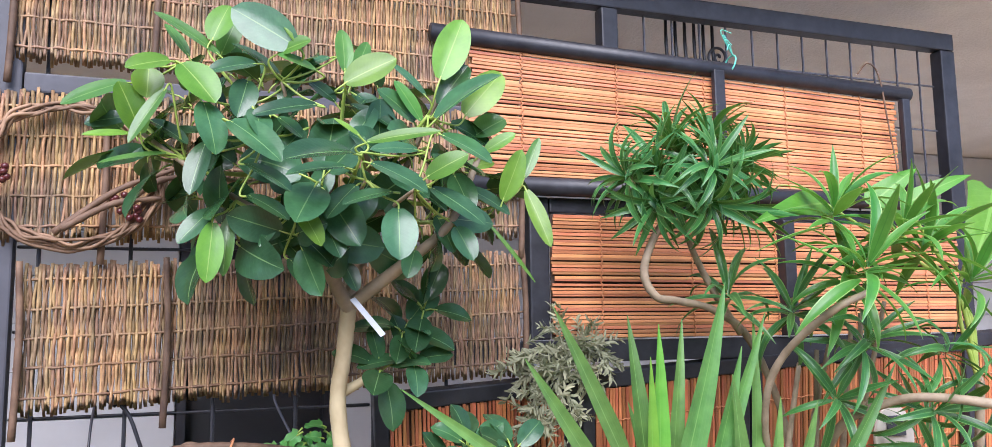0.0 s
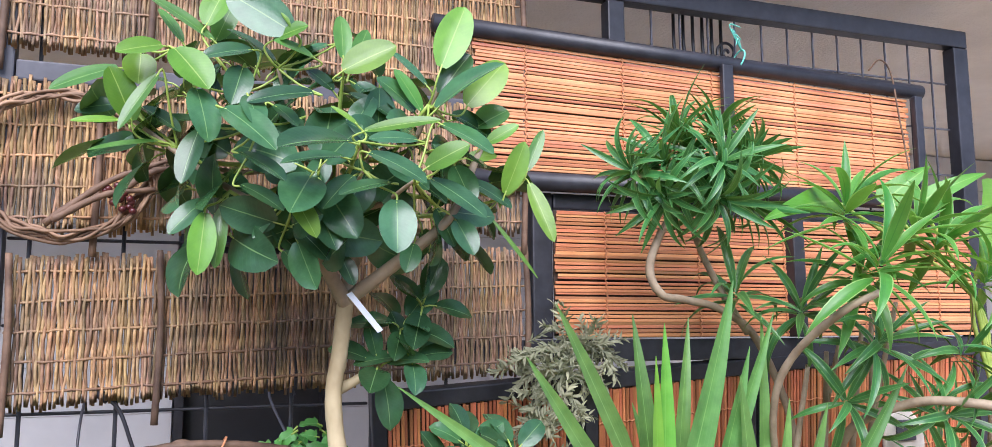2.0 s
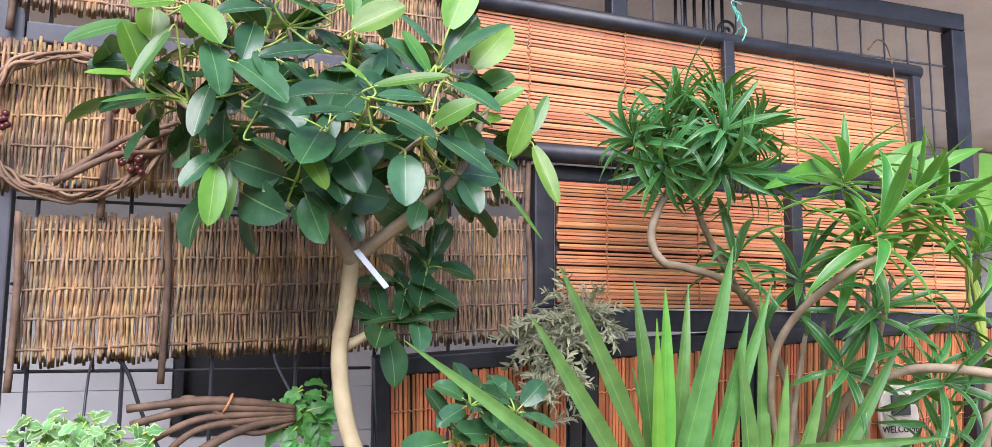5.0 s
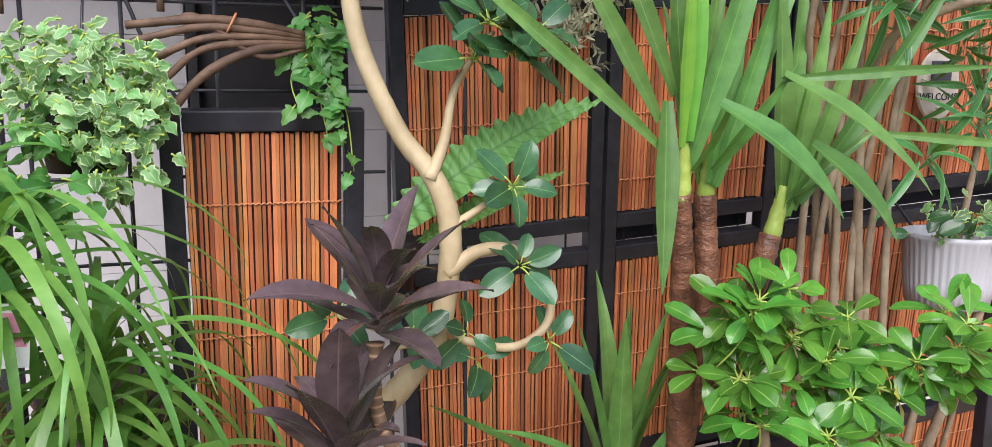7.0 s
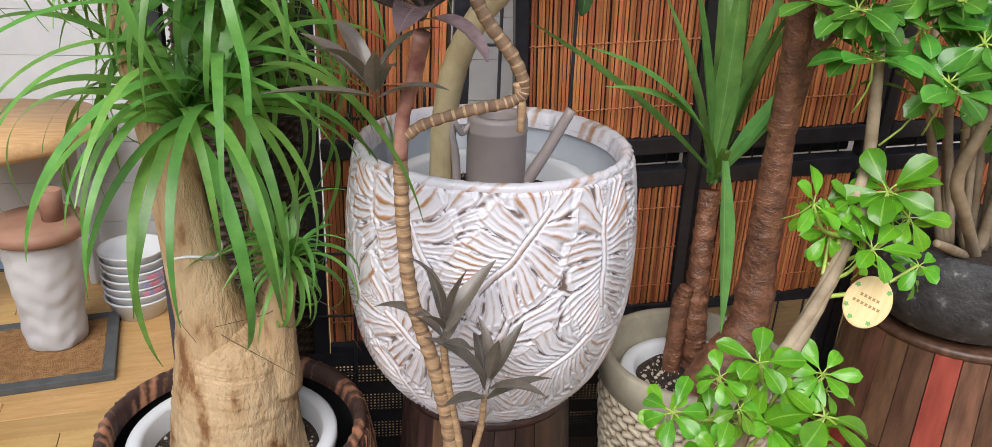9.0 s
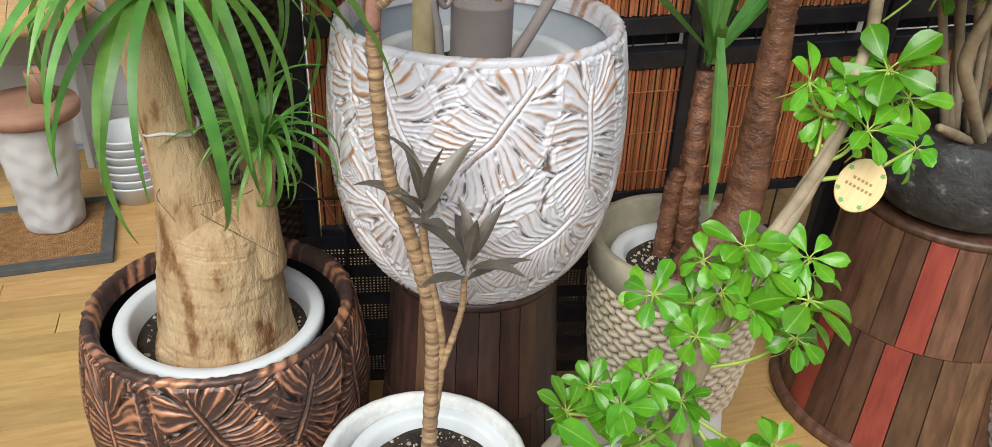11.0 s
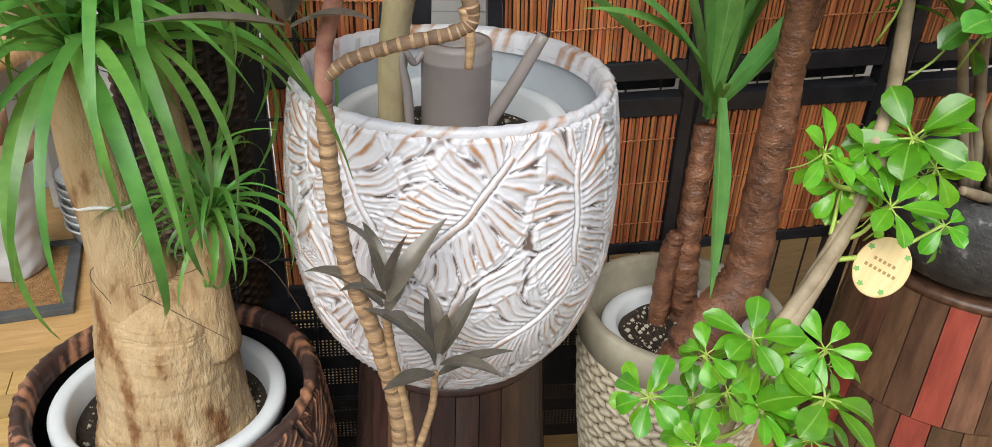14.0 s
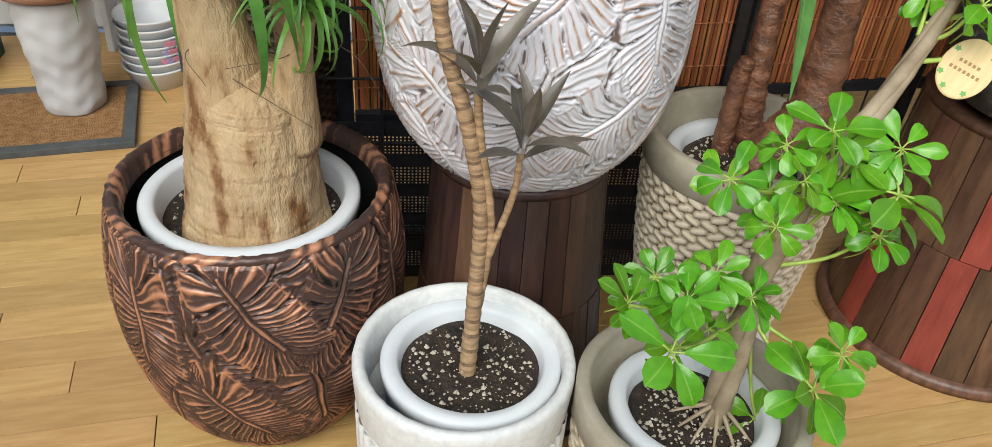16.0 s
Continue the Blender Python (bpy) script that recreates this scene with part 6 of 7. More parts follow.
for row, (n, y) in enumerate(((5, 0.006), (7, -0.004))):
    for k in range(n):
        part("ink_mark", mesh_of("ink_mark", *box(-0.0016, 0.0016, -0.0019, 0.0019, 0.0018, 0.0022), M["ink"], False), disc, "", tm @ pose((k - (n - 1) / 2) * 0.0052, y, 0))
for x, y in ((-0.020, 0.015), (0.017, 0.022), (-0.021, -0.014), (-0.010, -0.026), (0.013, -0.024)):
    part("flower_print", mesh_of("flower_print", *lathe([(0.0032, 0.0019), (0.003, 0.0022)], (0, 0, 0), 10, cap1=True, push=lambda a, z: 0.0008 * math.cos(5 * a)), M["ink_green"], False), disc, "", tm @ pose(x, y, 0))

# Ponytail palm in the coppered pot.
STRAP = leaf_set("leaf", [M["strap"]], 8, 0.38, 0.0155, width_strap, (2.5, 3.8), twist=0.4, fold=0.08, nv=20, nu=2, start=0.3, droop=0.75)
STRAP_W = leaf_set("leaf", [M["strap"]], 8, 0.40, 0.0195, width_strap, (2.4, 3.4), twist=-0.3, fold=0.07, nv=20, nu=2, start=0.35, droop=0.75)
STRAP_S = leaf_set("leaf", [M["strap"]], 5, 0.15, 0.0085, width_strap, (1.6, 4.2), fold=0.3, nv=12, nu=2, start=0.3)
pony = plant("ponytail_palm", (-0.012, 1.48, 0.40), "ponytail palm with a swollen tan trunk and drooping strap leaves")
limb(pony, [(-0.024, 1.48, 0.355), (-0.023, 1.48, 0.40), (-0.020, 1.476, 0.48), (-0.016, 1.472, 0.55), (-0.012, 1.468, 0.59), (-0.010, 1.466, 0.615), (-0.010, 1.466, 0.628)], [0.112, 0.100, 0.091, 0.085, 0.075, 0.056, 0.032], "bark_tan", "trunk", 96, n=120, wobble=0.010, flute=0.010)
limb(pony, [(-0.036, 1.466, 0.53), (-0.038, 1.462, 0.60), (-0.042, 1.455, 0.66), (-0.050, 1.452, 0.72), (-0.060, 1.45, 0.79), (-0.062, 1.45, 0.86), (-0.055, 1.445, 0.92)], [0.064, 0.056, 0.044, 0.036, 0.031, 0.028, 0.024], "bark_tan", "trunk", 72, n=90, wobble=0.010, flute=0.008)
limb(pony, [(0.034, 1.462, 0.52), (0.044, 1.452, 0.595), (0.054, 1.442, 0.65), (0.066, 1.436, 0.705)], [0.046, 0.032, 0.022, 0.0175], "bark_tan", "trunk", 48, n=40, wobble=0.012, flute=0.012)
limb(pony, [(0.035, 1.53, 0.50), (0.028, 1.56, 0.66), (0.006, 1.57, 0.80), (-0.006, 1.555, 0.99)], [0.024, 0.018, 0.0155, 0.014], "bark_tan", "trunk", 14, n=40, wobble=0.03)
limb(pony, [(-0.07, 1.53, 0.55), (-0.105, 1.55, 0.85), (-0.122, 1.55, 0.97), (-0.143, 1.55, 1.16), (-0.15, 1.52, 1.30)], [0.034, 0.026, 0.024, 0.022, 0.018], "bark_tan", "trunk", 30, n=60, wobble=0.008, flute=0.014)
rosette(pony, STRAP_W, (-0.045, 1.44, 0.905), (0.0, -0.22, 1), 34, 8, 68, (0.7, 1.08), rise=0.04)
rosette(pony, STRAP_W, (0.0, 1.44, 0.92), (0.1, -0.20, 1), 26, 8, 68, (0.7, 1.05), rise=0.05)
rosette(pony, STRAP, (0.03, 1.55, 1.0), (0.08, -0.1, 1), 28, 10, 85, (0.6, 0.9), rise=0.05)
rosette(pony, STRAP, (0.01, 1.47, 1.13), (0.0, -0.15, 1), 28, 10, 88, (0.7, 1.0), rise=0.05)
rosette(pony, STRAP, (-0.09, 1.46, 1.22), (-0.05, -0.15, 1), 46, 10, 92, (0.75, 1.15), rise=0.06)
rosette(pony, STRAP, (-0.15, 1.50, 1.30), (0.05, -0.2, 1), 34, 8, 90, (0.8, 1.2), rise=0.05)
rosette(pony, STRAP, (0.0, 1.48, 1.06), (0.1, -0.25, 1), 26, 10, 92, (0.6, 0.95), rise=0.05)
rosette(pony, STRAP_S, (0.067, 1.436, 0.715), (0.2, -0.25, 1), 40, 10, 95, (0.7, 1.2), rise=0.02)
rosette(pony, STRAP_S, (0.050, 1.47, 0.73), (0, -0.25, 1), 14, 10, 105, (0.6, 1.0), rise=0.02)
for k in range(4):
    a = k * 1.3
    p = (0.02 + 0.05 * math.cos(a), 1.44, 0.68)
    limb(pony, [p, (p[0] + 0.06 * math.cos(a), 1.42, 0.66), (p[0] + 0.10 * math.cos(a * 1.7), 1.40, 0.60 + 0.05 * math.sin(a))], [0.0007, 0.0006, 0.0004], "willow_dark", "dry_leaf", 4)
part("tie", mesh_of("tie", *tube([(-0.051 + 0.0345 * math.cos(a), 1.4505 + 0.0345 * math.sin(a), 0.742 + 0.004 * math.sin(3 * a)) for a in np.linspace(0, 6.28, 20)], [0.0022, 0.0022], 6, 60), M["cream"]), pony, "white tie round the trunk")

# Purple cordyline.
CORD = leaf_set("leaf", [M["purple"]], 6, 0.130, 0.041, width_fig, (0.2, 1.3), fold=0.3, nv=10, nu=4, wave=0.05)
CORD_S = leaf_set("leaf", [M["bronze"]], 4, 0.100, 0.022, width_lance, (0.2, 1.3), fold=0.4, nv=9, nu=4)
cord = plant("cordyline", (0.275, 1.24, 0.29), "cordyline with ringed canes and dark purple leaves")
limb(cord, [(0.275, 1.24, 0.28), (0.281, 1.255, 0.42), (0.282, 1.262, 0.54), (0.262, 1.262, 0.65), (0.232, 1.265, 0.755), (0.222, 1.262, 0.85), (0.219, 1.26, 0.93)], [0.0115, 0.0105, 0.0095, 0.0095, 0.0090, 0.0088, 0.0085], "bark_ring", "cane", 12, n=150, rings=0.05, ring_step=0.009, bands=("bark_scar", 4))
cane_a = limb(cord, [(0.219, 1.26, 0.93), (0.222, 1.258, 0.98), (0.234, 1.245, 1.03), (0.240, 1.225, 1.075)], [0.0085, 0.008, 0.0085, 0.010], "cane_pink", "cane", 12, n=24, rings=0.03)
cane_b = limb(cord, [(0.222, 1.258, 0.955), (0.245, 1.255, 0.972), (0.29, 1.25, 0.988), (0.335, 1.25, 0.998), (0.352, 1.25, 1.012), (0.340, 1.25, 1.045), (0.310, 1.255, 1.085), (0.290, 1.26, 1.125), (0.285, 1.26, 1.165), (0.287, 1.264, 1.21)], [0.0065, 0.0065, 0.0065, 0.0068, 0.0072, 0.0075, 0.0075, 0.0072, 0.007, 0.009], "bark_scar", "cane", 12, n=150, rings=0.06, ring_step=0.008, bands=("bark_ring", 4))
limb(cord, [(0.345, 1.25, 1.02), (0.351, 1.25, 0.99), (0.350, 1.25, 0.965)], [0.006, 0.005, 0.004], "bark_ring", "cane", 8)
limb(cord, [(0.272, 1.245, 0.29), (0.292, 1.258, 0.45), (0.294, 1.26, 0.53), (0.276, 1.26, 0.64), (0.270, 1.255, 0.70)], [0.006, 0.0058, 0.0055, 0.005, 0.005], "bark_ring", "cane", 10, n=70, rings=0.05)
limb(cord, [(0.292, 1.258, 0.46), (0.318, 1.255, 0.56), (0.322, 1.25, 0.62)], [0.0048, 0.0045, 0.004], "bark_ring", "cane", 9, n=30, rings=0.05)
rosette(cane_a, CORD, (0.242, 1.222, 1.085), (-0.03, -0.1, 1), 18, 6, 82, (0.65, 1.05), rise=0.05)
rosette(cane_b, CORD, (0.290, 1.264, 1.215), (0.02, -0.05, 1), 18, 6, 82, (0.65, 1.05), rise=0.05)
rosette(cord, CORD_S, (0.195, 1.25, 1.0), (-0.3, -0.1, 1), 8, 8, 70, (0.8, 1.2), rise=0.02)
rosette(cord, CORD_S, (0.270, 1.252, 0.690), (0, -0.12, 1), 8, 3, 62, (0.8, 1.15), rise=0.05)
rosette(cord, CORD_S, (0.322, 1.25, 0.610), (0.1, -0.15, 1), 8, 3, 68, (0.7, 1.05), rise=0.05)
# Narrow leaves that hang before the sign and the planter.
for p, ax, n in (((1.425, 1.64, 1.47), (0.2, -0.5, 0.1), 12), ((1.40, 1.63, 1.55), (0, -0.5, -0.4), 10), ((1.44, 1.63, 1.41), (0.1, -0.5, 0.2), 10)):
    rosette(drac, DRAC, p, ax, n, 15, 110, (0.7, 1.0), rise=0.03)
limb(drac, [(1.30, 1.61, 0.66), (1.42, 1.63, 1.1), (1.48, 1.64, 1.4), (1.46, 1.63, 1.55)], [0.008, 0.007, 0.006, 0.004], C, "cane", n=40, wobble=0.05)


# ---------------------------------------------------------------- climbers and dried things
def lobed(L, W, seed, mats, bend=0.4):
    """An ivy leaf with three blunt lobes."""
    r = random.Random(seed)

    def w(v):
        return (0.55 + 0.45 * abs(math.cos(v * 6.5))) * max(0.0, 1 - v) ** 0.6 * min(1.0, v * 7) ** 0.5

    vs, fs, uvs, mi = leaf_shape(L, W, w, bend, 0.15, 9, 4, 0.06, L * 0.2, seed)
    return mesh_of("leaf", vs, fs, mats, True, uvs, mi)


IVY = [lobed(0.021, 0.025, k, [M["ivy"], M["stalk"]], 0.2 + 0.15 * k) for k in range(5)]
IVY_G = [lobed(0.032, 0.032, k, [M["ivy_green"], M["stalk"]], 0.2 + 0.15 * k) for k in range(4)]


def clump(parent, meshes, n, centre, radii, size=(0.7, 1.2), face=(0, -1, 0.5), name="leaf"):
    for k in range(n):
        d = Vector((RND.gauss(0, 1), RND.gauss(0, 1), RND.gauss(0, 1))).normalized()
        q = RND.random() ** 0.45
        p = Vector(centre) + Vector((d.x * radii[0], d.y * radii[1], d.z * radii[2])) * q
        up = Vector(face) + d * 0.7 + Vector((RND.uniform(-0.5, 0.5), 0, RND.uniform(-0.5, 0.5)))
        along = Vector((RND.uniform(-1, 1), RND.uniform(-0.4, 0.4), RND.uniform(-1, 0.3)))
        part(name, RND.choice(meshes), parent, "", aim(p, along, up, RND.uniform(*size)))


ivy = plant("ivy", (-0.01, 1.60, 1.33), "cream-edged ivy spilling from a hanging pot")
part("pot", mesh_of("pot", *lathe([(0.045, 0), (0.058, 0.08), (0.062, 0.09), (0.055, 0.088), (0.05, 0.07)], (-0.01, 1.61, 1.36), 32, cap0=True, cap1=True), M["black_in"]), ivy, "small black plastic pot")
clump(ivy, IVY, 340, (-0.01, 1.56, 1.465), (0.115, 0.06, 0.085))
clump(ivy, IVY, 100, (0.035, 1.55, 1.40), (0.06, 0.05, 0.075))
clump(ivy, IVY_G, 40, (-0.06, 1.54, 1.36), (0.07, 0.05, 0.07))
part("wire_hook", mesh_of("wire_hook", *tube([(-0.01, 1.62, 1.45), (-0.01, 1.66, 1.56), (-0.01, 1.715, 1.60), (-0.01, 1.738, 1.585)], [0.0018, 0.0018], 6, 20), M["iron"]), ivy)

trail = plant("ivy", (0.30, 1.63, 1.50), "green ivy trailing from a wire hook on the lattice")
clump(trail, IVY_G, 36, (0.278, 1.625, 1.535), (0.045, 0.03, 0.04))
for x, z in ((0.29, 1.40), (0.325, 1.35), (0.255, 1.43), (0.31, 1.44)):
    limb(trail, [(0.28, 1.63, 1.53), (x - 0.01, 1.62, (1.53 + z) / 2), (x, 1.615, z)], [0.0014, 0.0012, 0.001], "stalk", "runner", 5)
    for k in range(10):
        u = k / 9
        p = (0.28 + (x - 0.28) * u + RND.uniform(-0.01, 0.01), 1.615, 1.53 + (z - 1.53) * u)
        part("leaf", RND.choice(IVY_G), trail, "", aim(p, (RND.uniform(-1, 1), -0.3, RND.uniform(-1, 0.2)), (0, -1, 0.4), RND.uniform(0.6, 1.1)))
part("wire_hook", mesh_of("wire_hook", *tube([(0.265, 1.63, 1.54), (0.24, 1.70, 1.60), (0.25, 1.735, 1.625), (0.27, 1.735, 1.62), (0.28, 1.735, 1.60)], [0.002, 0.002], 6, 24), M["iron_old"]), trail)

bundle = thing("twig_bundle", (0.15, 1.60, 1.45), "bundle of brown twigs fanned out from a cord tie", "twigs")
for k, (x, z, r) in enumerate(((0.045, 1.540, 0.006), (0.05, 1.520, 0.0055), (0.06, 1.490, 0.005), (0.075, 1.462, 0.005), (0.06, 1.395, 0.0065), (0.10, 1.545, 0.004))):
    limb(bundle, [(0.262, 1.615, 1.535 - 0.004 * k), (0.20, 1.595, 1.545 - 0.008 * k), (0.13, 1.59, (1.55 + z) / 2 + 0.004), (x, 1.60, z)], [r * 0.7, r, r, r * 0.9], "twig", "twig", 7, n=24, wobble=0.08, seed=k)
part("cord", mesh_of("cord", *tube([(0.170 + 0.006 * math.cos(a), 1.592 + 0.014 * math.sin(a), 1.545 + 0.012 * math.cos(a)) for a in np.linspace(0, 12.5, 26)], [0.0016, 0.0016], 5, 80), M["cord"]), bundle, "straw cord tie")

wreath = thing("vine_wreath", (-0.045, 1.69, 1.82), "round wreath of brown vine with dark red berries", "wreath")
for k in range(8):
    r = random.Random(k)
    pts = []
    for i in range(26):
        a = 2 * math.pi * i / 25 + k
        R = 0.112 + r.uniform(-0.008, 0.008) + 0.004 * math.sin(3 * a + k)
        pts.append((-0.053 + R * 1.05 * math.cos(a), 1.688 - 0.006 * math.sin(5 * a + k), 1.930 + R * 0.9 * math.sin(a)))
    part("vine", mesh_of("vine", *tube(pts, [0.0028, 0.0022, 0.003], 6, 110, 0.06, seed=k), M["vine"]), wreath)
for k, (a, b) in enumerate((((-0.07, 1.68, 1.845), (0.09, 1.68, 1.945)), ((-0.06, 1.675, 1.85), (0.07, 1.68, 1.90)), ((0.02, 1.675, 1.89), (0.115, 1.685, 1.935)))):
    limb(wreath, [a, tuple((Vector(a) + Vector(b)) / 2 + Vector((0, -0.008, 0.012))), b], [0.0055, 0.0048, 0.0034], "twig", "stick", 8, n=22, wobble=0.16, seed=k)
BERRY = mesh_of("berry", *lathe([(0.001, -0.0052), (0.0045, -0.003), (0.0055, 0.0), (0.0045, 0.003), (0.001, 0.0052)], (0, 0, 0), 10, cap0=True, cap1=True), M["berry"])
for cx, cz, n in ((0.012, 1.962, 7), (0.018, 1.892, 9), (0.03, 1.875, 6), (-0.143, 1.925, 7), (-0.148, 1.90, 5)):
    for k in range(n):
        part("berry", BERRY, wreath, "", pose(cx + RND.uniform(-0.014, 0.014), 1.678 + RND.uniform(-0.005, 0.003), cz + RND.uniform(-0.012, 0.012)))


def sprig_mesh(seed):
    r = random.Random(seed)
    vs, fs, uvs, mi = [], [], [], []
    tv, tf = tube([(0, 0, 0), (0.006, 0.03, 0.004), (0, 0.07, -0.004)], [0.001, 0.0008, 0.0005], 4, 6)
    vs, fs, uvs, mi = list(tv), list(tf), [(0.5, 0.5)] * len(tv), [0] * len(tf)
    for k in range(22):
        lv, lf, lu, lm = leaf_shape(0.017, 0.0048, width_lance, 0.5, 0.2, 4, 2, seed=k)
        m = Matrix.Translation((0, 0.006 + 0.003 * k, 0)) @ Matrix.Rotation(r.uniform(0, 6.28), 4, "Y") @ Matrix.Rotation(r.uniform(0.4, 1.1) * (1 if k % 2 else -1), 4, "Z")
        o = len(vs)
        vs += [tuple(m @ Vector(p)) for p in lv]
        uvs += lu
        mi += lm
        fs += [tuple(i + o for i in f) for f in lf]
    return mesh_of("sprig", vs, fs, M["dried"], True, uvs, mi)


SPRIGS = [sprig_mesh(k) for k in range(5)]
dried = plant("dried_foliage", (0.70, 1.68, 1.56), "dusty grey-green dried foliage tucked into the lattice")
clump(dried, SPRIGS, 46, (0.70, 1.665, 1.665), (0.075, 0.03, 0.055), (0.7, 1.2), name="sprig")
clump(dried, SPRIGS, 26, (0.68, 1.665, 1.57), (0.045, 0.03, 0.075), (0.7, 1.1), name="sprig")
clump(dried, SPRIGS, 14, (0.785, 1.665, 1.665), (0.05, 0.02, 0.025), (0.7, 1.1), name="sprig")

fern = plant("crocodile_fern", (0.38, 1.62, 1.24), "fern with long crinkled bright green fronds")
for base, tip, W, sag in (((0.365, 1.63, 1.25), (0.679, 1.60, 1.427), 0.095, 0.62), ((0.42, 1.64, 1.24), (0.62, 1.61, 1.33), 0.05, 0.3)):
    a, b = Vector(base), Vector(tip)
    L = (b - a).length * 1.12
    vs, fs, uvs, mi = leaf_shape(L, W * 0.72, width_lance, sag * 2, 0.2, 100, 6, start=sag, frill=0.16)
    part("frond", mesh_of("frond", vs, fs, M["fern"], True, uvs, mi), fern, "", aim(a, b - a, (-0.45, -1, 0.55)))
part("pot", mesh_of("pot", *lathe([(0.03, 0), (0.04, 0.07), (0.043, 0.075), (0.038, 0.073)], (0.385, 1.655, 1.17), 28, cap0=True, cap1=True), M["black_in"]), fern, "small black plastic pot")

mon = plant("monstera", (1.33, 1.62, 0.64), "monstera with broad bright green leaves")
for at, tip, W in (((1.088, 1.46, 1.898), (0.929, 1.43, 1.858), 0.068), ((1.18, 1.46, 1.898), (1.261, 1.44, 1.959), 0.056), ((1.258, 1.46, 1.904), (1.372, 1.43, 1.952), 0.043), ((1.413, 1.42, 1.928), (1.286, 1.38, 1.77), 0.117)):
    d = Vector(tip) - Vector(at)
    vs, fs, uvs, mi = leaf_shape(d.length * 1.05, W, width_heart, 0.5, 0.12, 14, 8, 0.04, start=0.25)
    part("leaf", mesh_of("leaf", vs, fs, M["monstera"], True, uvs, mi), mon, "", aim(at, d, (0, -0.85, 0.6)))
    limb(mon, [(1.40, 1.47, 1.60), (1.36, 1.46, 1.75), at], [0.004, 0.0035, 0.003], "stalk", "stalk", 6)
limb(mon, [(1.33, 1.62, 0.64), (1.42, 1.55, 1.1), (1.41, 1.48, 1.55), (1.40, 1.47, 1.61)], [0.010, 0.009, 0.008, 0.006], "bark_grey", "stem", 8, n=30)

planter = thing("ribbed_planter", (1.39, 1.60, 1.08), "white ribbed planter hung on the screen", "planter")
part("shell", mesh_of("shell", *lathe([(0.068, 0), (0.074, 0.04), (0.081, 0.118), (0.084, 0.122), (0.084, 0.13), (0.078, 0.13), (0.074, 0.10)], (1.39, 1.60, 1.085), 144, cap0=True, cap1=True, push=lambda a, z: 0.0013 * math.cos(a * 40) if z < 0.119 else 0), M["planter"]), planter)
part("hanger", mesh_of("hanger", *join(tube([(1.39, 1.68, 1.20), (1.39, 1.74, 1.25), (1.39, 1.80, 1.26)], [0.003, 0.003], 6, 12)), M["iron"]), planter, "black wire hanger")
mix = plant("planter_foliage", (1.39, 1.58, 1.21), "mixed variegated foliage growing in the ribbed planter")
clump(mix, IVY, 46, (1.39, 1.57, 1.24), (0.10, 0.06, 0.045))
clump(mix, FIG_S, 14, (1.34, 1.56, 1.23), (0.09, 0.05, 0.04), (0.5, 0.8))

sign = thing("welcome_sign", (1.445, 1.70, 1.405), "weathered oval wooden welcome sign on the screen", "sign")
part("board", mesh_of("board", *lathe([(0.062, -0.004), (0.064, 0.0), (0.062, 0.004)], (0, 0, 0), 40, cap0=True, cap1=True), M["signboard"], False), sign, "", pose(1.445, 1.715, 1.475, 90, 0, 0) @ Matrix.Diagonal((0.78, 1.05, 1, 1)))
part("inset", mesh_of("inset", *box(1.423, 1.47, 1.7065, 1.7105, 1.48, 1.52, 0.002), M["iron_old"], False), sign, "dark printed panel")
txt = bpy.data.curves.new("letters", "FONT")
txt.body, txt.size, txt.align_x, txt.extrude = "WELCOME", 0.019, "CENTER", 0.0004
tx = new("letters", txt)
deps = bpy.context.evaluated_depsgraph_get()
tme = bpy.data.meshes.new_from_object(tx.evaluated_get(deps))
bpy.data.objects.remove(tx)
tme.materials.clear()
tme.materials.append(M["iron"])
part("letters", tme, sign, "thin black capital letters", pose(1.445, 1.7095, 1.447, 90, 0, 0))


# ---------------------------------------------------------------- watering can and things behind
can = thing("watering_can", (0.363, 1.50, 0.775), "taupe tin watering can standing in the whitewashed pot", "watering can")
part("body", mesh_of("body", *lathe([(0.042, 0), (0.0425, 0.004), (0.0425, 0.118), (0.0435, 0.12), (0.0425, 0.122), (0.0425, 0.134), (0.041, 0.142), (0.031, 0.142), (0.029, 0.134), (0.029, 0.10)], (0.363, 1.50, 0.775), 48, cap0=True, cap1=True), M["can"]), can)
part("spout", mesh_of("spout", *tube([(0.395, 1.492, 0.80), (0.43, 1.488, 0.86), (0.464, 1.484, 0.927)], [0.010, 0.0085, 0.0075], 12, 16), M["can"]), can)
part("handle", mesh_of("handle", *tube([(0.323, 1.49, 0.905), (0.312, 1.485, 0.893), (0.304, 1.48, 0.905), (0.299, 1.48, 0.912), (0.297, 1.48, 0.895), (0.303, 1.482, 0.86), (0.307, 1.485, 0.80)], [0.004, 0.0045, 0.004, 0.0035, 0.0045, 0.006, 0.006], 10, 36), M["can"]), can)

hamper = thing("woven_hamper", (-0.034, 1.85, 0), "tall dark woven bark hamper beside the gate", "basket")


def strips(u, v):
    row = np.floor(v / 0.009)
    a = np.sin(u / 0.016 * math.pi + math.pi * (row % 2))
    b = (v / 0.009) % 1 - 0.5
    return np.clip(0.35 + 0.45 * a, 0, 1) * np.clip(1 - (b / 0.5) ** 2, 0, 1) + 0.1


hv, hf, hh = relief_wall([(0.100, 0), (0.104, 0.5), (0.102, 1.0)], (-0.034, 1.85, 0), 200, 420, strips, 0.007)
tagged(part("weave", mesh_of("weave", hv, hf, relief_material("dark_bark_weave", (0.008, 0.005, 0.004), (0.07, 0.04, 0.025), (0.17, 0.11, 0.075), 0.6), True, relief=hh), hamper), kind="stuff")
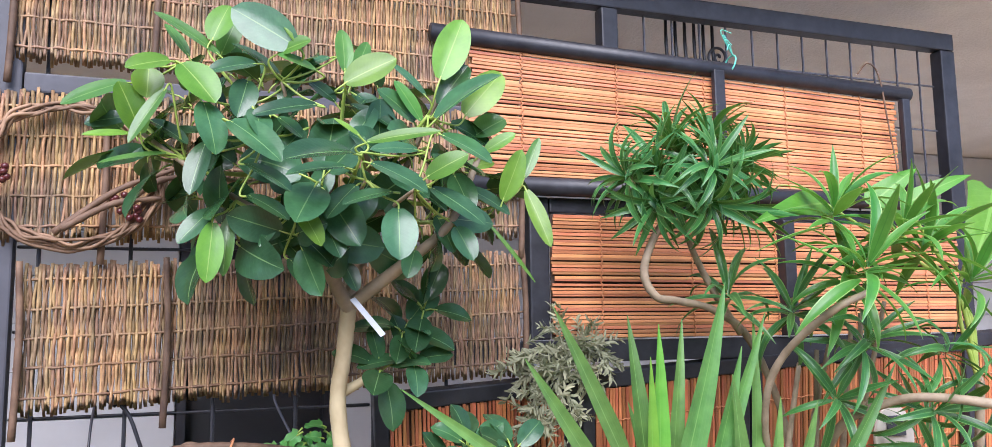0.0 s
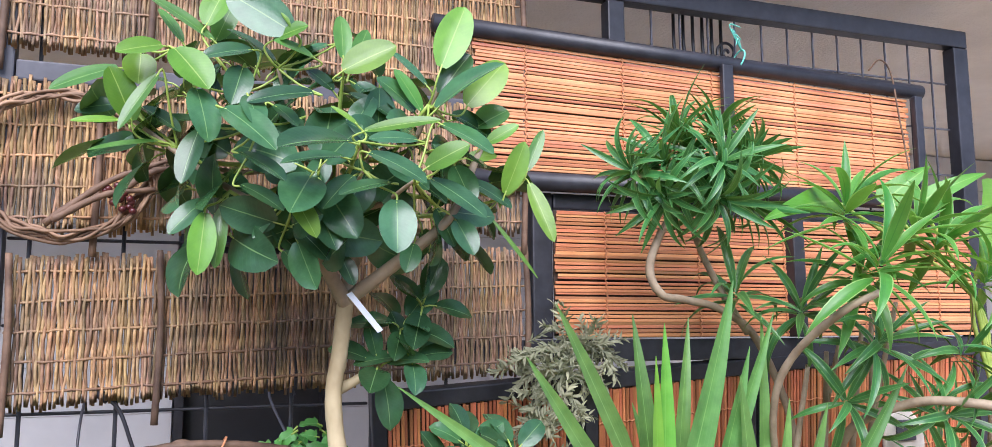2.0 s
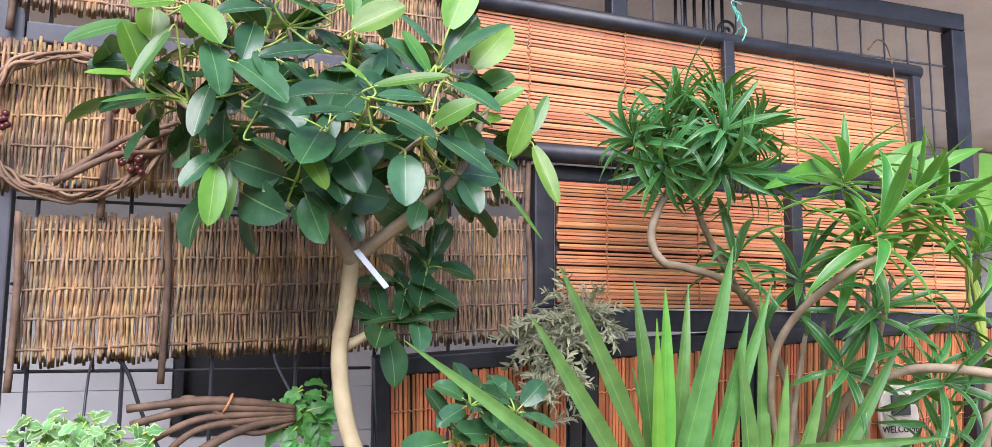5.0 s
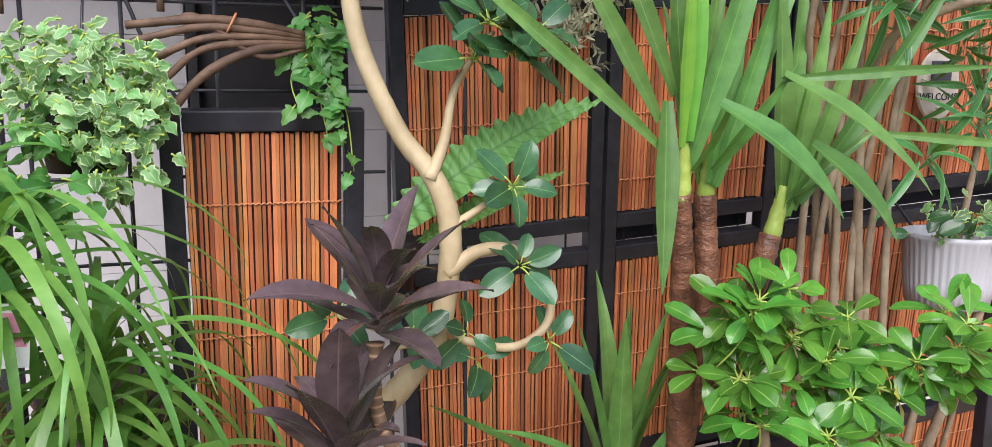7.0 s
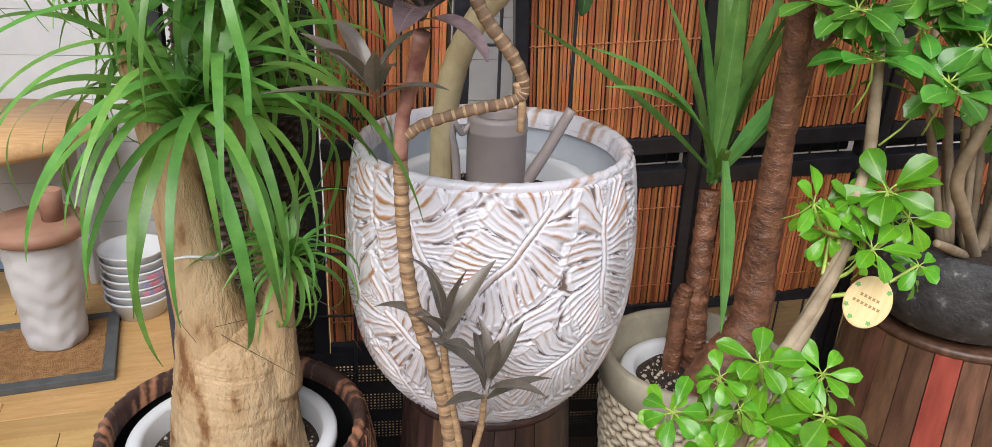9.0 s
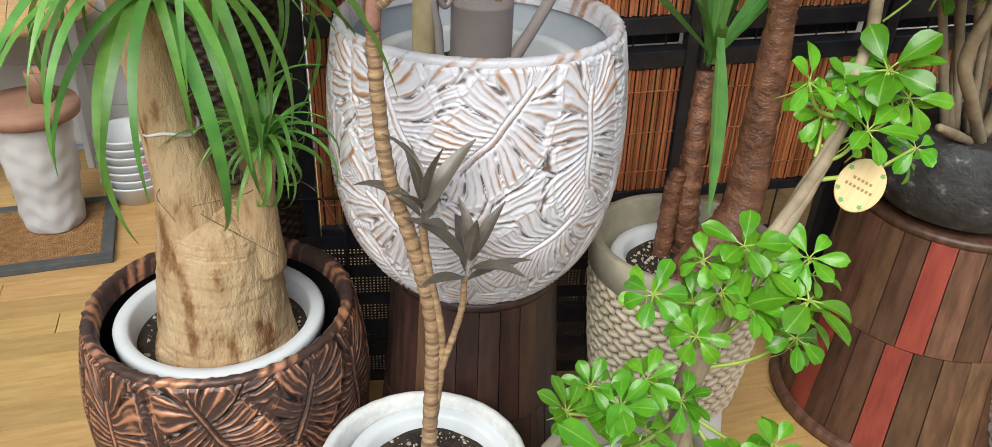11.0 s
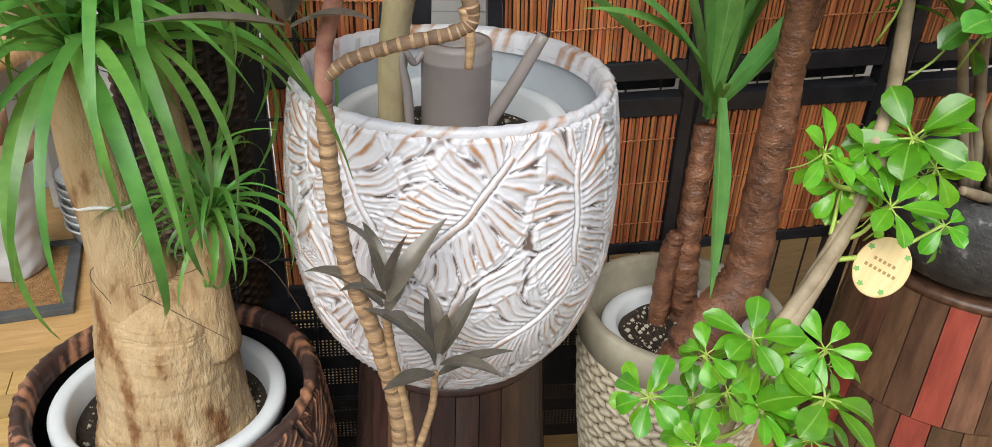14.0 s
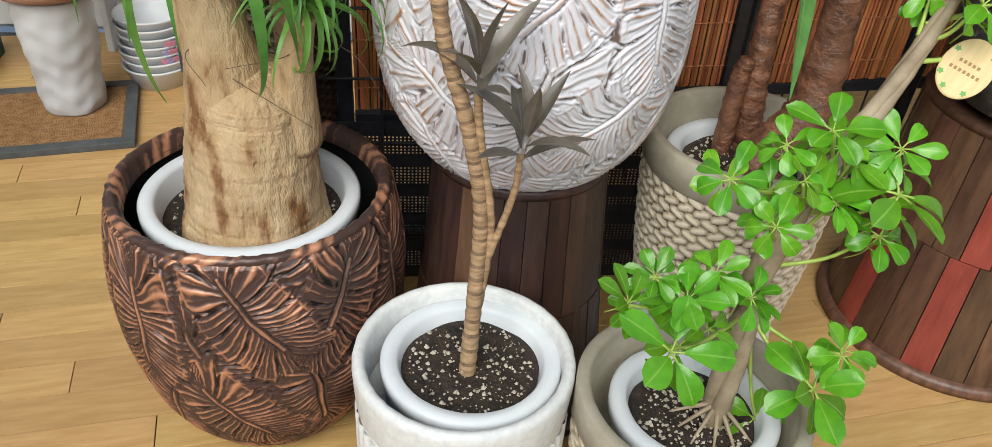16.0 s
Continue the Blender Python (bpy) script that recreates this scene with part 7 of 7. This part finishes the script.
part("lid", mesh_of("lid", *lathe([(0.104, 0.99), (0.106, 1.0), (0.08, 1.012)], (-0.034, 1.85, 0), 48, cap0=True, cap1=True), M["willow_dark"]), hamper)

mat_m = pose(-0.465, 2.306, 0.0, 0, 0, 12)
mat = thing("door_mat", (-0.7, 2.4, 0), "brown coir door mat with a grey rubber border", "mat")
part("coir", mesh_of("coir", *box(-0.57, -0.03, 0.03, 0.32, 0.002, 0.016, 0.004), M["coir"], False), mat, "", mat_m)
part("border", mesh_of("border", *join(box(-0.6, 0, 0, 0.03, 0.0, 0.019, 0.003), box(-0.6, 0, 0.32, 0.35, 0.0, 0.019, 0.003), box(-0.03, 0, 0.0302, 0.3198, 0.0, 0.019, 0.003), box(-0.6, -0.57, 0.0302, 0.3198, 0, 0.019, 0.003)), M["rubber"], False), mat, "grey rubber border", mat_m)
for k in range(7):
    z = 0.001 + k * 0.024
    at = (-0.49 + 0.003 * math.sin(k * 2), 2.68, z)
    t = thing("plastic_tub", at, "shallow white plastic tub in a stack" if k < 6 else "white plastic tub on top of a stack with flower prints", "tub", "stacked tubs")
    part("shell", mesh_of("shell", *lathe([(0.070, 0), (0.086, 0.05), (0.092, 0.055), (0.093, 0.06), (0.088, 0.06), (0.082, 0.05), (0.069, 0.006)], at, 48, cap0=True, cap1=True), M["white"]), t)
    if k in (2, 3, 4):
        for i in range(4):
            a = -1.15 + 0.16 * i + 0.05 * k
            part("flower_print", mesh_of("flower_print", *lathe([(0.010, 0.0), (0.009, 0.001)], (0, 0, 0), 14, cap1=True, push=lambda q, z: 0.003 * math.cos(5 * q)), M["pink" if (i + k) % 3 else "lilac"], False), t, "", Matrix.Translation((at[0] + 0.0925 * math.cos(a), at[1] + 0.0925 * math.sin(a), z + 0.045)) @ Vector((math.cos(a), math.sin(a), -0.3)).to_track_quat("Z", "Y").to_matrix().to_4x4())
ped = thing("wrapped_pot", (-0.66, 2.50, 0.018), "flower pot wrapped in crumpled white plastic on the mat", "pot")
part("wrap", mesh_of("wrap", *lathe([tuple(q) for q in spline([(0.072, 0), (0.078, 0.03), (0.080, 0.10), (0.088, 0.16), (0.092, 0.25), (0.095, 0.30)], 40)] + [(0.08, 0.305)], (-0.66, 2.50, 0.018), 90, cap0=True, cap1=True, push=lambda a, z: 0.0012 * math.sin(5 * a + 40 * z) + 0.0012 * math.sin(9 * a - 60 * z) * math.sin(3 * a + 25 * z) + 0.0012 * math.sin(120 * z + 2 * math.sin(4 * a))), M["wrap"]), ped)
part("saucer", mesh_of("saucer", *lathe([(0.105, 0.306), (0.118, 0.312), (0.122, 0.33), (0.117, 0.345), (0.04, 0.348)], (-0.66, 2.50, 0.018), 48, cap0=True, cap1=True), M["terracotta"]), ped, "brown terracotta saucer on top")
jar = thing("terracotta_jar", (-0.62, 2.50, 0.366), "small brown terracotta pot on the saucer", "pot")
part("shell", mesh_of("shell", *lathe([(0.026, 0), (0.029, 0.05), (0.030, 0.078), (0.026, 0.08), (0.024, 0.06)], (-0.62, 2.50, 0.366), 32, cap0=True, cap1=True), M["terracotta"]), jar)
shelf = thing("slab_bench", (-0.9, 2.68, 0), "honey-coloured live-edge slab bench against the wall", "bench")
part("slab", mesh_of("slab", *lathe([(0.25, 0.515), (0.258, 0.53), (0.252, 0.56)], (-0.80, 2.72, 0), 60, cap0=True, cap1=True, push=lambda a, z: 0.012 * math.sin(3 * a) + 0.006 * math.sin(8 * a)), M["slab"]), shelf)
part("leg", mesh_of("leg", *box(-1.02, -0.96, 2.60, 2.84, 0, 0.514, 0.004), surface("dark_green_paint", (0.02, 0.06, 0.045), (0.035, 0.085, 0.065), 12, 0.5), False), shelf, "dark green painted leg")
part("leg", mesh_of("leg", *box(-0.68, -0.66, 2.86, 2.95, 0, 0.514, 0.004), M["siding"], False), shelf)

perf = thing("perforated_plate", (0.45, 1.80, 0.0), "black perforated steel plate low behind the stools", "plate")
bands = []
for i in range(150):
    bands.append(box(-0.08 + i * 0.0072, -0.0758 + i * 0.0072, 1.7992, 1.8018, 0, 0.34))
for z0 in (0.0, 0.066, 0.132, 0.198, 0.264, 0.330):
    bands.append(box(-0.08, 1.0, 1.7985, 1.7992, z0, z0 + 0.030))
    for i in range(5 if z0 < 0.3 else 0):
        bands.append(box(-0.08, 1.0, 1.7985, 1.7992, z0 + 0.033 + i * 0.0066, z0 + 0.0364 + i * 0.0066))
tagged(part("plate", mesh_of("plate", *join(*bands), M["iron"], False), perf), kind="stuff")

scroll = thing("iron_ornament", (1.06, 1.79, 2.20), "black wrought-iron bars with scrolled ends behind the lattice", "ornament")
for k in range(6):
    x = 1.005 + k * 0.022
    part("bar", mesh_of("bar", *tube([(x, 1.79, 2.36), (x, 1.79, 2.25), (x + 0.006, 1.785, 2.225), (x + 0.012, 1.785, 2.232), (x + 0.009, 1.785, 2.242)], [0.0035, 0.0035, 0.003], 7, 22), M["iron"]), scroll)
part("bar", mesh_of("bar", *tube([(0.99, 1.79, 2.345), (1.13, 1.79, 2.345)], [0.004, 0.004], 7, 3), M["iron"]), scroll)
part("scroll", mesh_of("scroll", *tube([(1.125 + (0.002 + 0.0016 * i) * math.cos(i * 0.7), 1.786, 2.25 + (0.002 + 0.0016 * i) * math.sin(i * 0.7)) for i in range(16)], [0.003, 0.003], 7, 60), M["iron"]), scroll)
twine = thing("twine", (1.08, 1.70, 2.16), "mint green twine knotted round the blind roller", "twine")
part("loop", mesh_of("loop", *tube([(1.085 + 0.006 * math.cos(a), 1.695 + 0.019 * math.sin(a), 2.203 + 0.019 * math.cos(a)) for a in np.linspace(0, 12.6, 24)], [0.0016, 0.0016], 5, 70), M["string"]), twine)
for k in range(4):
    part("end", mesh_of("end", *tube([(1.083, 1.68, 2.215), (1.070 - 0.006 * k, 1.672, 2.235 + 0.008 * k), (1.064 + 0.012 * (k % 2), 1.672, 2.222 + 0.012 * k)], [0.0014, 0.001], 5, 12), M["string"]), twine)
cable = thing("cable", (1.44, 1.69, 2.0), "thin brown cord looped over the blind", "cord")
part("cord", mesh_of("cord", *tube([(1.40, 1.70, 2.215), (1.415, 1.685, 2.235), (1.44, 1.683, 2.21), (1.455, 1.683, 2.12), (1.475, 1.684, 2.0)], [0.0018, 0.0018], 6, 40), M["twig"]), cable)
plug = thing("cable", (0.06, 1.72, 1.45), "black cable hanging behind the willow panel", "cable")
part("cord", mesh_of("cord", *tube([(0.01, 1.72, 1.61), (0.035, 1.722, 1.585), (0.06, 1.722, 1.52), (0.10, 1.72, 1.44)], [0.003, 0.0028], 7, 24), M["iron"]), plug)
part("plug", mesh_of("plug", *tube([(0.0, 1.72, 1.617), (0.02, 1.72, 1.60)], [0.008, 0.006], 8, 5), M["iron"]), plug, "black plug")

card = thing("plant_card", (-0.075, 1.42, 1.17), "pink and white printed plant card among the leaves", "card")
face = part("card", mesh_of("card", *box(-0.022, 0.022, -0.0006, 0.0006, -0.034, 0.034, 0.0004), M["white"], False), card, "", pose(-0.075, 1.42, 1.205, -12, 8, 20))
part("picture", mesh_of("picture", *box(-0.019, 0.019, -0.0012, -0.0008, -0.012, 0.024), M["pink"], False), face, "pink flower picture", pose(-0.075, 1.42, 1.205, -12, 8, 20))
CROTON = leaf_set("leaf", [M["croton"], M["stalk"]], 4, 0.085, 0.03, width_lance, (0.1, 0.7), fold=0.3, nv=8, stalk=0.01)
croton = plant("croton", (1.30, 1.55, 0.65), "croton with mottled red and yellow leaves")
limb(croton, [(1.31, 1.56, 0.645), (1.30, 1.50, 0.85), (1.29, 1.46, 1.0)], [0.006, 0.005, 0.004], "bark_grey", "stem", 8)
rosette(croton, CROTON, (1.29, 1.46, 1.0), (0, -0.3, 1), 11, 10, 85, (0.7, 1.1), rise=0.03)


# ---------------------------------------------------------------- pieces of walls and floor
TURN = 9.0
shapes = [mesh_of("board", *box(-L / 2, L / 2, -0.0382, 0.0382, -0.012, 0.0, 0.0012), M["board"], False) for L in (0.9035, 0.9045, 0.905)]
for k in range(-18, 34):
    for i in range(-4, 6):
        x = i * 0.906 + (k * 0.377) % 0.9
        y = 0.95 + k * 0.0775
        m = pose(0, 0, 0, 0, 0, TURN) @ pose(x, y, 0)
        if m.translation.y > 2.95 or m.translation.y < 0.2 or abs(m.translation.x - 0.4) > 1.9:
            continue
        part("board", shapes[(k + i) % 3], floor, "", m)
rest = []
for k in range(-60, 40):
    for i in range(-5, 6):
        x, y = i * 0.906 + (k * 0.377) % 0.9, 0.95 + k * 0.0775
        c = pose(0, 0, 0, 0, 0, TURN) @ Vector((x, y, 0))
        inside = not (c.y > 2.95 or c.y < 0.2 or abs(c.x - 0.4) > 1.9)
        if inside or c.y > 2.96 or c.y < -3.5 or abs(c.x) > 3.5:
            continue
        v, f = box(x - 0.45, x + 0.45, y - 0.0382, y + 0.0382, -0.012, 0)
        rest.append(([pose(0, 0, 0, 0, 0, TURN) @ Vector(p) for p in v], f))
tagged(part("boards", mesh_of("boards", *join(*rest), M["board"], False), floor), kind="stuff")
for k in range(18):
    z = 0.02 + k * 0.132
    for x0, x1 in ((-2.4, 0.085), (0.535, 3.35)) if 1.25 < z < 1.97 else ((-2.4, 3.35),):
        v, f = box(x0, x1, BY, BY + 0.028, z, z + 0.1308, 0.0015)
        part("siding_board", mesh_of("siding_board", v, f, M["siding"], False), wall_back)
